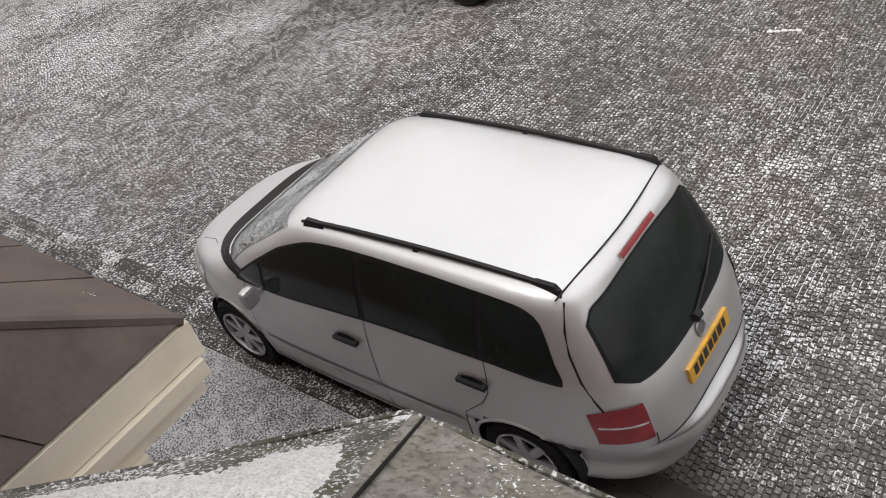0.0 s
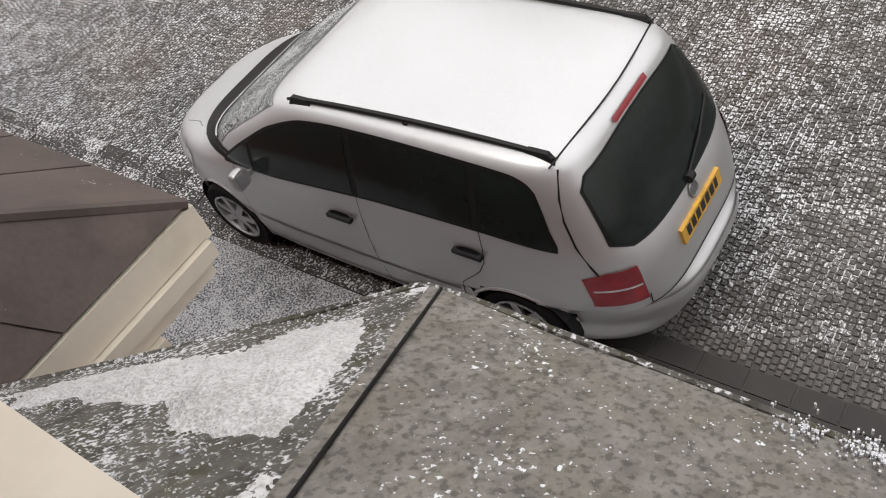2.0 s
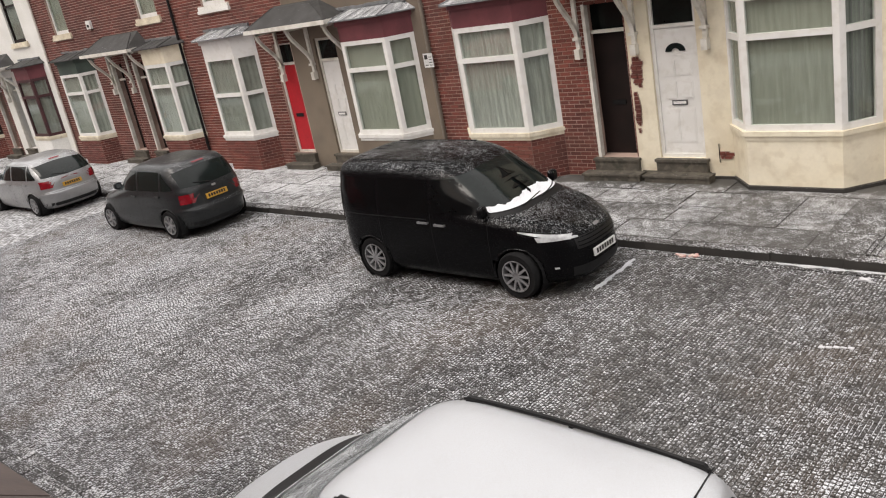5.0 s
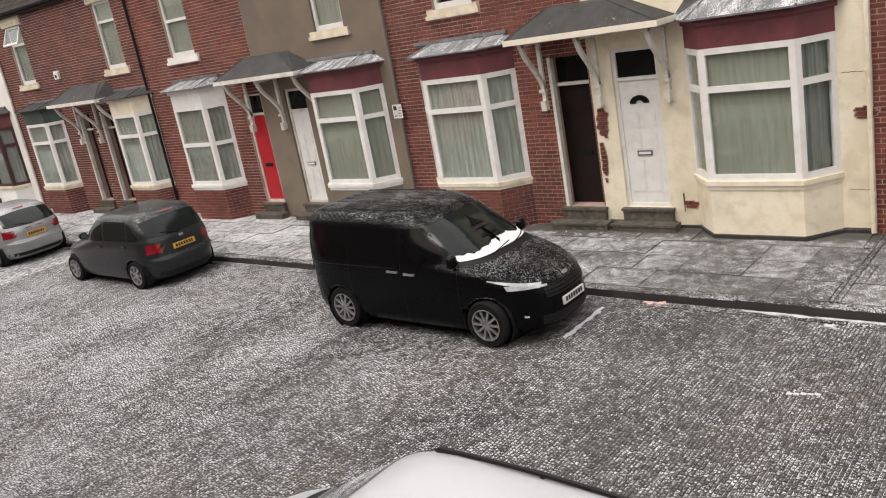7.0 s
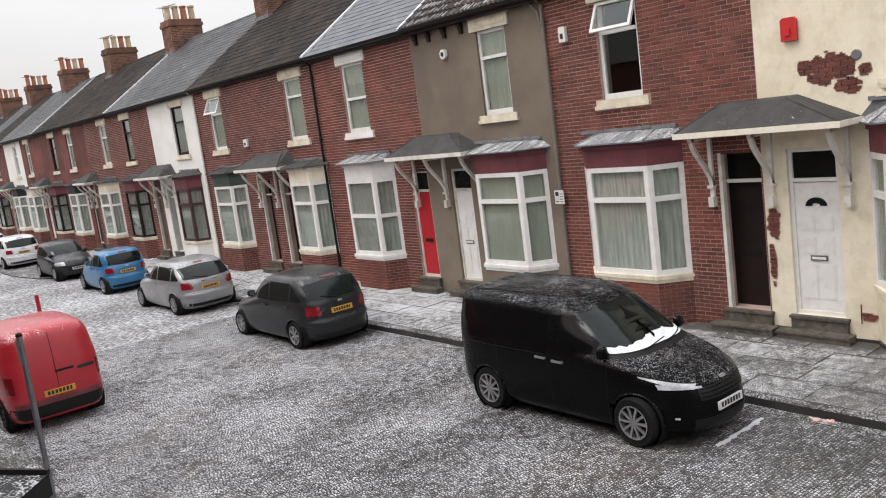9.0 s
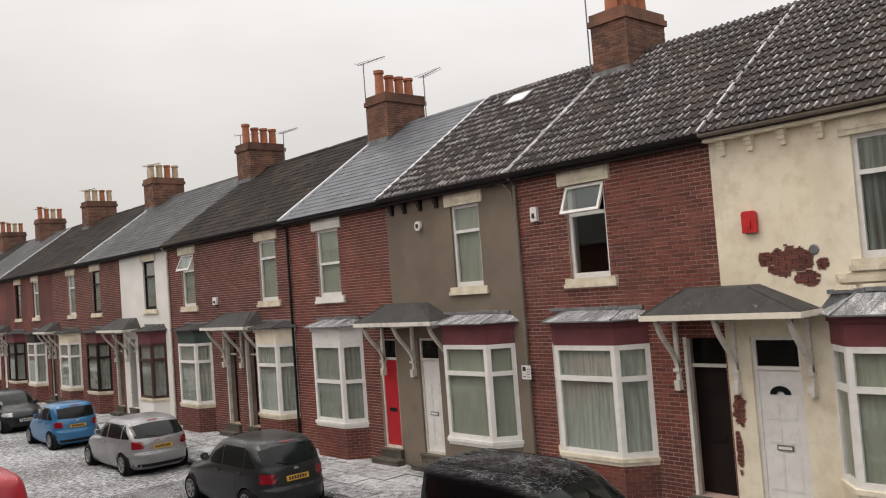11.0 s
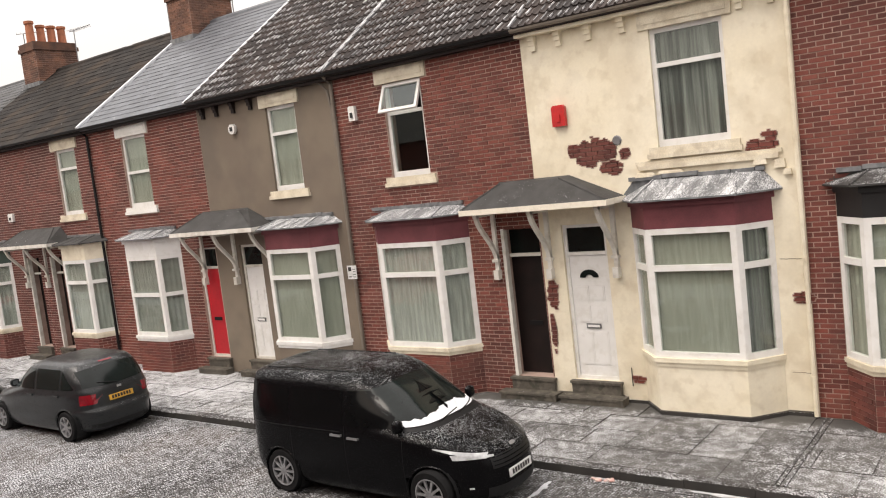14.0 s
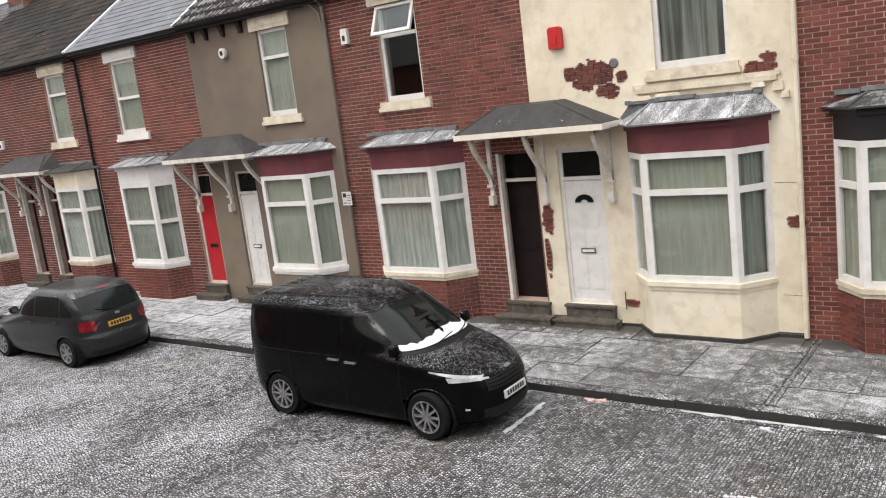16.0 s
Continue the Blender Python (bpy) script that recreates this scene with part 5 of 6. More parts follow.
for j in range(nn):
    for i in range(nn):
        n = j * (nn + 1) + i
        dr.f.append((n, n + 1, n + nn + 2, n + nn + 1))
tagged(part("snow_drift", dr, WETSNOW, smooth=True, label="drift of wet snow on the bay roof", kind="stuff"), category="snow")
gr = Soup()
r2 = random.Random(3)
for _ in range(4200):
    if r2.random() < 0.5:
        x_ = r2.uniform(-0.5, 1.2)
        v = r2.random() ** 1.4
        q = Vector((x_, 0.43, EZ)).lerp(Vector((x_, -0.14, TZ + 0.06)), v)
        if noise.noise((x_ * 5, v * 4, 7)) + 0.5 * noise.noise((x_ * 21, v * 17, 3)) < 0.24:
            continue
    else:
        u, v = r2.random(), r2.random() ** 1.6
        q = Vector((-1.16, -0.02, EZ)).lerp(Vector((apex[0], apex[1], EZ)), u).lerp(Vector((-0.62, -0.14, TZ)).lerp(Vector((tl_[0], tl_[1] - 0.19, TZ + 0.06)), u), v)
    r = r2.uniform(0.0003, 0.0011)
    gr.box(q.x - r, q.x + r, q.y - r, q.y + r, q.z - 0.002, q.z + r * 1.6)
for _ in range(6500):
    x_ = -0.16 + 0.9 * r2.random() ** 0.8
    if r2.random() > (x_ + 0.22) * 3.2 or noise.noise((x_ * 11, 4, 0)) + 0.6 * noise.noise((x_ * 37, 8, 0)) < -0.12 + r2.uniform(-0.2, 0.2):
        continue
    y_ = 0.422 + r2.gauss(0, 0.011) + 0.007 * noise.noise((x_ * 14, 1, 0))
    r = r2.uniform(0.0005, 0.0014)
    gr.box(x_ - r, x_ + r, y_ - r, y_ + r, EZ - 0.002, EZ + 0.006 + max(0.0, 0.43 - y_) * 0.75 + r * r2.uniform(0.2, 1.6))
tagged(part("sleet_grains", gr, SNOW, label="loose grains of sleet on the roof felt", kind="stuff"), category="snow")

can = thing("neighbour_canopy", "brown slab-roofed door canopy with cream fascia", "canopy", (-1.8, 0.1, 3.55))
cx0, cx1, cy = -2.25, -1.155, 0.445
part("roof", Soup().prism([(cx0, -0.14), (cx0, cy), (cx1, cy), (cx1, -0.14)], 3.56, 3.58), CANROOF, can)
sl = Soup()
lower = [Vector((cx0, cy, 3.59)), Vector((cx1, cy, 3.59))]
topl, topr = Vector((cx0 + 0.2, -0.14, 3.98)), Vector((cx1 - 0.36, -0.14, 3.98))
sl.quad(lower[0], lower[1], topr, topl).quad(lower[1], (cx1, -0.14, 3.59), topr).quad((cx0, -0.14, 3.59), lower[0], topl)
part("deck", sl, CANROOF, can)


def slab_rows(a, b, c, d, rows, cols):
    """Thin overlapping slabs over a sloping quad a-b (eave) to d-c (top)."""
    out = []
    nrm = (b - a).cross(d - a).normalized()
    if nrm.z < 0:
        nrm = -nrm
    for j in range(rows):
        for i in range(cols):
            sh = 0.5 / cols if j % 2 else 0
            u0, u1 = min(1, max(0, i / cols + sh)), min(1, (i + 1) / cols + sh)
            if u1 - u0 < 0.02:
                continue
            v0, v1 = j / rows, min(1, (j + 1.12) / rows)
            P = lambda u, v: (a.lerp(b, u)).lerp(d.lerp(c, u), v)
            s = Soup()
            g = 0.004
            q = [P(u0 + g, v0), P(u1 - g, v0), P(u1 - g, v1), P(u0 + g, v1)]
            lo = [q[0] + nrm * 0.007, q[1] + nrm * 0.007, q[2] + nrm * 0.004, q[3] + nrm * 0.004]
            s.v = [tuple(p_) for p_ in q] + [tuple(p_) for p_ in lo]
            s.f = [(4, 5, 6, 7), (0, 1, 5, 4), (1, 2, 6, 5), (2, 3, 7, 6), (3, 0, 4, 7)]
            out.append(s)
    return out


for s in slab_rows(lower[0], lower[1], topr, topl, 3, 4) + slab_rows(lower[1], Vector((cx1, -0.14, 3.59)), topr + Vector((0, -0.001, 0)), topr, 3, 2):
    part("slab", s, CANROOF, can)
part("hip_roll", Soup().tube([lower[1], topr], 0.012, 6), CANROOF, can)
part("fascia", Soup().box(cx1 - 0.012, cx1 + 0.008, -0.13, cy + 0.004, 3.515, 3.587).box(cx0, cx1 - 0.012, cy - 0.014, cy + 0.004, 3.515, 3.587), CREAMWOOD, can)
part("lower_moulding", Soup().box(cx1 - 0.03, cx1 + 0.022, -0.13, cy - 0.012, 3.478, 3.512).box(cx0, cx1 - 0.03, cy - 0.03, cy + 0.018, 3.478, 3.512).box(cx1 - 0.04, cx1 + 0.006, -0.13, cy - 0.03, 3.44, 3.476), CREAMWOOD, can)
part("bracket", Soup().extrude([(0, 0), (0.40, 0), (0.40, -0.05), (0.36, -0.075), (0.22, -0.12), (0.1, -0.24), (0.06, -0.42), (0, -0.45)], (cx1 + 0.02, -0.138, 3.438), (0, 1, 0), Z, (-1, 0, 0), 0.07), CREAMWOOD, can)
sillw = thing("window_sill_near", "cream painted sill of the upper window", "window sill", (0, -0.06, 4.18), kind="structure")
part("sill", Soup().box(-0.95, 0.95, -0.13, -0.002, 4.13, 4.2).box(-0.9, 0.9, -0.13, -0.02, 4.08, 4.128), CREAMWOOD, sillw)
nb = thing("neighbour_bay_roof", "dark felt bay roof of the next house", "roof", (-3.2, 0.2, 3.6))
eave = [(-2.27, -0.13), (-2.27, 0.18), (-2.63, 0.49), (-4.0, 0.49), (-4.7, -0.13)]
ridge = [(-2.55, -0.13, 3.74), (-2.65, -0.125, 3.74), (-3.05, -0.12, 3.74), (-3.8, -0.12, 3.74), (-4.2, -0.13, 3.74)]
part("roof_edge", Soup().prism(eave, 3.535, 3.598), TRIM, nb)
nbs = [Soup().quad((*eave[k], 3.602), (*eave[k + 1], 3.602), ridge[k + 1], ridge[k]) for k in range(4)]
nbs[0].v += nbs[1].v
nbs[0].f.append((4, 5, 6, 7))
part("cheek_slope", nbs[0], NBROOF, nb)
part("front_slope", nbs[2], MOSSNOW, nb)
part("far_slope", nbs[3], FELT, nb)
part("hip_strip", Soup().tube([(-2.63, 0.49, 3.605), ridge[2]], 0.012, 6), TRIM, nb)
part("fascia", Soup().prism([(-2.35, -0.13), (-2.36, 0.15), (-2.68, 0.43), (-3.95, 0.43), (-4.5, -0.13)], 3.2, 3.533), BLACKPAINT, nb)
part("bay_wall", Soup().prism([(-2.4, -0.13), (-2.42, 0.1), (-2.73, 0.37), (-3.9, 0.37), (-4.4, -0.13)], 0.0, 3.198), BRICKOLD, nb)
pole = thing("sign_post", "grey steel sign post at the kerb", "post", (-12.04, 2.24, 0.0))
part("post", Soup().tube([(-12.04, 2.24, 0.0), (-12.04, 2.24, 2.42)], 0.038, 10), METAL, pole, smooth=True)
part("cap", Soup().spin([(0.0, 0.03), (0.042, 0.01), (0.042, -0.03)], (-12.04, 2.24, 2.42), "z", 10), TRIM, pole)
part("sign_plate", Soup().box(-12.13, -11.95, 2.198, 2.202, 2.02, 2.34), METAL, pole)


# ---- vehicles ----
def pchip(xs, ys):
    xs, ys = np.array(xs, float), np.array(ys, float)
    h = np.diff(xs)
    d = np.diff(ys) / h
    m = np.zeros(len(xs))
    m[0], m[-1] = d[0], d[-1]
    for i in range(1, len(xs) - 1):
        if d[i - 1] * d[i] > 0:
            w1, w2 = 2 * h[i] + h[i - 1], h[i] + 2 * h[i - 1]
            m[i] = (w1 + w2) / (w1 / d[i - 1] + w2 / d[i])

    def f(x):
        x = min(max(x, xs[0]), xs[-1])
        i = min(int(np.searchsorted(xs, x, "right")) - 1, len(xs) - 2)
        t = (x - xs[i]) / h[i]
        return float((2 * t ** 3 - 3 * t ** 2 + 1) * ys[i] + (t ** 3 - 2 * t ** 2 + t) * h[i] * m[i] + (-2 * t ** 3 + 3 * t ** 2) * ys[i + 1] + (t ** 3 - t ** 2) * h[i] * m[i + 1])
    return f


class Shell:
    """A car body: at each height a plan outline from xr to xf, half-width w, with rounded ends."""

    def __init__(self, table):
        t = list(zip(*table))
        self.z = t[0]
        self.xf, self.xr, self.w, self.nf, self.nr = (pchip(t[0], t[i]) for i in range(1, 6))

    def side(self, x, z, s=1):
        xf, xr, w = self.xf(z), self.xr(z), self.w(z)
        c, hl = (xf + xr) / 2, (xf - xr) / 2
        n = self.nf(z) if x > c else self.nr(z)
        q = max(0.0, 1 - min(1, abs((x - c) / hl)) ** n)
        return s * w * q ** (1 / n)

    def end(self, y, z, front):
        xf, xr, w = self.xf(z), self.xr(z), self.w(z)
        c, hl = (xf + xr) / 2, (xf - xr) / 2
        n = self.nf(z) if front else self.nr(z)
        q = max(0.0, 1 - min(1, abs(y / w)) ** n) ** (1 / n)
        return c + (hl if front else -hl) * q

    def body(self, arches, levels, seg=132):
        s = Soup()
        for z in levels:
            xf, xr, w, nf, nr = self.xf(z), self.xr(z), self.w(z), self.nf(z), self.nr(z)
            c, hl = (xf + xr) / 2, (xf - xr) / 2
            for j in range(seg):
                a = 2 * math.pi * j / seg
                ca, sa = math.cos(a), math.sin(a)
                n = nf if ca > 0 else nr
                # even spread along the long sides
                k = (abs(ca) ** 1.5 + abs(sa) ** 1.5) ** (-1 / 1.5)
                ca, sa = ca * k, sa * k
                r = (abs(ca) ** n + abs(sa) ** n) ** (-1 / n)
                s.v.append((c + hl * ca * r, w * sa * r, z))
        for i in range(len(levels) - 1):
            for j in range(seg):
                q = (i * seg + j, i * seg + (j + 1) % seg, (i + 1) * seg + (j + 1) % seg, (i + 1) * seg + j)
                m = [sum(s.v[k][t] for k in q) / 4 for t in range(3)]
                if any((m[0] - ax) ** 2 + (m[2] - az) ** 2 < ar * ar and abs(m[1]) > 0.45 for ax, az, ar in arches):
                    continue
                s.f.append(q)
        e = (len(levels) - 1) * seg
        s.f.append(tuple(range(e, e + seg)))
        s.f.append(tuple(range(seg - 1, -1, -1)))
        return s

    def side_patch(self, x0, x1, lo, hi, s, off=0.004, nx=24, nz=8):
        out = Soup()
        f = lambda v, x: v(x) if callable(v) else v
        for i in range(nx + 1):
            x = x0 + (x1 - x0) * i / nx
            a, b = f(lo, x), f(hi, x)
            for j in range(nz + 1):
                z = a + (b - a) * j / nz
                out.v.append((x, self.side(x, z, s) + s * off, z))
        for i in range(nx):
            for j in range(nz):
                n = i * (nz + 1) + j
                out.f.append((n, n + 1, n + nz + 2, n + nz + 1))
        return out

    def end_patch(self, y0, y1, lo, hi, front, off=0.004, ny=24, nz=8, taper=0.0):
        out = Soup()
        f = lambda v, y: v(y) if callable(v) else v
        d = off if front else -off
        for i in range(ny + 1):
            y = y0 + (y1 - y0) * i / ny
            a, b = f(lo, y), f(hi, y)
            for j in range(nz + 1):
                z = a + (b - a) * j / nz
                yt = y * (1 - taper * j / nz)
                out.v.append((self.end(yt, z, front) + d, yt, z + off * 0.5))
        for i in range(ny):
            for j in range(nz):
                n = i * (nz + 1) + j
                out.f.append((n, n + 1, n + nz + 2, n + nz + 1))
        return out


def wheel_mesh(r, wd, spokes, cap):
    ty = Soup().spin([(r * 0.66, -wd / 2 + 0.01), (r * 0.93, -wd / 2), (r * 0.99, -wd * 0.32), (r, 0), (r * 0.99, wd * 0.32), (r * 0.93, wd / 2), (r * 0.66, wd / 2 - 0.01)], (0, 0, 0), "y", 28)
    rim = Soup().spin([(r * 0.69, -wd / 2 - 0.004), (r * 0.64, -wd / 2 - 0.004), (r * 0.60, -wd * 0.2), (r * 0.60, wd * 0.3)], (0, 0, 0), "y", 28)
    rim.spin([(0.0, -wd / 2 + 0.008), (0.05, -wd / 2 + 0.004), (0.06, -wd * 0.25)], (0, 0, 0), "y", 14)
    for i in range(spokes):
        a = 2 * math.pi * i / spokes
        u, v = Vector((math.cos(a), 0, math.sin(a))), Vector((-math.sin(a), 0, math.cos(a)))
        rim.obox((0, -wd / 2 + 0.004, 0), u, v, (0, 1, 0), 0.03, r * 0.66, -cap, cap, 0, 0.025)
    back = Soup().spin([(0.0, -wd * 0.12), (r * 0.6, -wd * 0.12), (r * 0.6, 0.0)], (0, 0, 0), "y", 20)
    return ty, rim, back


def vehicle(name, label, at, yaw, table, arches, wheels, paint, levels, group="parked cars", rim=ALLOY, spokes=7, cap=0.018, track=None):
    c = thing(name, label, "van" if "van" in name else "car", (0, 0, 0), group)
    sh = Shell(table)
    part("body", sh.body(arches, levels), paint, c, smooth=True, local=True)
    r, wd, tr = wheels
    ty, ri, bk = wheel_mesh(r, wd, spokes, cap)
    for ax, az, ar in arches[:2]:
        for s in (1, -1):
            lip = Soup()
            pts = []
            for i in range(17):
                a = math.pi * (-0.12 + 1.24 * i / 16)
                x, z = ax + ar * math.cos(a), az + ar * math.sin(a)
                pts.append((x, sh.side(x, z, s) - s * 0.004, z))
            lip.tube(pts, 0.014, 6)
            part("arch_lip", lip, paint, c, local=True)
            liner = Soup().spin([(ar + 0.01, -0.16), (ar + 0.01, 0.16)], (ax, s * (sh.side(ax, 0.6, 1) - 0.18), az), "y", 24)
            part("arch_liner", liner, TRIM, c, local=True)
            w = new("wheel", bpy.data.meshes.get(name + "_tyre") or ty.mesh(name + "_tyre", RUBBER, True))
            w.parent = c
            w.matrix_basis = Matrix.Translation((ax, -s * 0 + s * tr, r)) @ pose(0, 0, 0, 0, 0, 0 if s < 0 else 180)
            q = new("rim", bpy.data.meshes.get(name + "_rim") or ri.mesh(name + "_rim", rim, True))
            q.parent = w
            q = new("brake_disc", bpy.data.meshes.get(name + "_disc") or bk.mesh(name + "_disc", TRIM))
            q.parent = w
    part("underbody", Soup().box(table[0][2] + 0.25, table[0][1] - 0.25, -table[0][3] + 0.22, table[0][3] - 0.22, 0.16, 0.6), TRIM, c, local=True)
    c.matrix_basis = pose(*at, 0, 0, yaw)
    return c, sh


def plate(c, sh, z, front, m, wd=0.52, y=0.0):
    x = sh.end(y, z, front) + (0.012 if front else -0.012)
    xb = sh.end(y, z + 0.1, front) + (0.012 if front else -0.012)
    u = Vector((0, 1 if front else -1, 0))
    w = Vector((xb - x, 0, 0.1)).normalized()
    n = Vector((1 if front else -1, 0, 0))
    o = Vector((x, y, z)) - u * wd / 2 + n * 0.006
    p = part("number_plate", Soup().obox(o, u, w, n, 0, wd, 0, 0.105, -0.02, 0.002), m, c, local=True)
    s = Soup()
    bar_text(s, o + u * 0.04 + w * 0.025 + n * 0.004, u, w, n, wd - 0.08, 0.065, 7, random.Random(5))
    part("lettering", s, INK, p)


def mirrors(c, sh, x, z, m, size=(0.07, 0.09, 0.075)):
    for s in (1, -1):
        y = sh.side(x, z, s)
        bm = bmesh.new()
        bmesh.ops.create_icosphere(bm, subdivisions=3, radius=1)
        for v in bm.verts:
            v.co = Vector([math.copysign(abs(q) ** 0.62, q) for q in v.co])
            v.co = Vector((x + v.co.x * size[0], y + s * (0.11 + v.co.y * s * size[1]), z + 0.03 + v.co.z * size[2]))
            if v.co.x < x - size[0] * 0.45:
                v.co.x = x - size[0] * 0.45
        me_ = bpy.data.meshes.new("mirror")
        bm.to_mesh(me_)
        bm.free()
        me_.materials.append(m)
        me_.polygons.foreach_set("use_smooth", [True] * len(me_.polygons))
        ob_ = new("wing_mirror", me_)
        ob_.parent = c
        part("mirror_glass", Soup().box(x - size[0] * 0.45 - 0.006, x - size[0] * 0.45 - 0.002, y + s * 0.11 - size[1] * 0.62, y + s * 0.11 + size[1] * 0.62, z + 0.03 - size[2] * 0.62, z + 0.03 + size[2] * 0.62), MIRROR, ob_)
        part("mirror_arm", Soup().tube([(x, y - s * 0.02, z), (x, y + s * 0.07, z + 0.02)], 0.022, 6), m, ob_)


def gaps(c, sh, xs, lo, hi, s, wdt=0.007):
    for x in xs:
        part("panel_gap", sh.side_patch(x - wdt / 2, x + wdt / 2, lo, hi, s, 0.0025, 1, 14), TRIM, c, local=True)


def handles(c, sh, spots, m):
    for x, z, s in spots:
        y = sh.side(x, z, s)
        part("door_handle", Soup().box(x - 0.10, x + 0.10, *sorted((y + s * 0.018, y + s * 0.038)), z - 0.013, z + 0.016)
             .box(x - 0.10, x - 0.075, *sorted((y - s * 0.004, y + s * 0.02)), z - 0.012, z + 0.014).box(x + 0.075, x + 0.10, *sorted((y - s * 0.004, y + s * 0.02)), z - 0.012, z + 0.014), m, c, local=True)


def lv(*pairs):
    out = []
    for a, b, n in pairs:
        out += [a + (b - a) * i / n for i in range(n)]
    return out + [pairs[-1][1]]


# snow cover here is thin sleet plus sky sheen painted onto upward faces
SILVER = mat("silver_car_paint", (0.48, 0.485, 0.49), (0.45, 0.455, 0.46), 0.34, 1.5, 300, 0.0, metal=0.6, coat=0.3, snow=(0.68, 420, 0.3), amp=(0.06, 0.04), flake=(0.655, 0.677, 0.706))
BARESILVER = mat("clean_silver_paint", (0.48, 0.485, 0.49), None, 0.32, 1.5, 300, 0.0, metal=0.6, coat=0.3)
BLACKCAR = mat("black_car_paint", (0.004, 0.004, 0.0045), (0.003, 0.003, 0.0035), 0.25, 2, 60, 0.02, spec=0.1, snow=(0.40, 105, 2.0), amp=(0.25, 0.22), soft=0.12, flake=(0.5, 0.51, 0.53))
GREYCAR = mat("dark_grey_car_paint", (0.017, 0.019, 0.0205), (0.015, 0.017, 0.018), 0.3, 2, 60, 0.02, coat=0.15, spec=0.3, snow=(0.30, 90, 2.0), amp=(0.3, 0.2), soft=0.12)
BLUECAR = mat("blue_car_paint", (0.03, 0.18, 0.38), None, 0.3, 2, 60, 0.02, metal=0.2, coat=0.5)
REDVAN = mat("red_van_paint", (0.44, 0.02, 0.032), (0.38, 0.017, 0.027), 0.35, 2, 60, 0.02, coat=0.3, snow=(0.36, 60, 1.2))
WHITECAR = mat("white_car_paint", (0.75, 0.75, 0.76), None, 0.3, 2, 60, 0.02, coat=0.5)

# silver people carrier beside the near footway
T = [(0.16, 1.92, -2.0, 0.80, 3.4, 4), (0.24, 2.02, -2.12, 0.84, 3.4, 4), (0.40, 2.15, -2.21, 0.865, 3.2, 3.3), (0.50, 2.16, -2.23, 0.875, 3.2, 3.3),
     (0.56, 2.16, -2.22, 0.88, 3.2, 3.3), (0.60, 2.15, -2.17, 0.88, 3.2, 4.4), (0.72, 2.11, -2.135, 0.878, 3.2, 4.8), (0.80, 2.02, -2.12, 0.872, 3.2, 4.8), (0.87, 1.86, -2.105, 0.866, 3.6, 4.8),
     (0.94, 1.62, -2.08, 0.858, 3.8, 4.8), (1.00, 1.42, -2.05, 0.85, 4.0, 5), (1.04, 1.32, -2.025, 0.842, 5.0, 5.2), (1.20, 1.04, -1.935, 0.808, 6.0, 5.6), (1.38, 0.69, -1.83, 0.76, 6.6, 6),
     (1.48, 0.53, -1.77, 0.722, 6.6, 6.2), (1.54, 0.43, -1.735, 0.69, 6, 6), (1.575, 0.36, -1.675, 0.652, 5, 6), (1.60, 0.25, -1.58, 0.58, 4.8, 5.5), (1.615, 0.0, -1.38, 0.42, 4, 4.4), (1.622, -0.35, -1.05, 0.15, 3, 3)]
carrier, sh = vehicle("people_carrier", "silver people carrier with black roof rails, dusted with sleet", (-3.49, 3.03, 0), 180, T,
                     [(1.26, 0.32, 0.355), (-1.33, 0.32, 0.355)], (0.315, 0.19, 0.745), SILVER, lv((0.16, 0.56, 12), (0.56, 0.64, 4), (0.64, 1.05, 16), (1.05, 1.5, 14), (1.5, 1.622, 10)), spokes=7, cap=0.028)
wtop = pchip([-1.655, -1.61, -1.555, -1.49, -1.40, -1.19, -0.60, -0.24, 0.05, 0.39, 0.62, 0.81, 1.02], [1.115, 1.27, 1.42, 1.475, 1.502, 1.516, 1.524, 1.520, 1.498, 1.388, 1.258, 1.137, 0.985])
wlo = pchip([-1.655, -1.60, -1.2, -0.55, -0.08, 0.58, 1.02], [1.10, 1.105, 1.132, 1.117, 1.086, 1.024, 0.975])
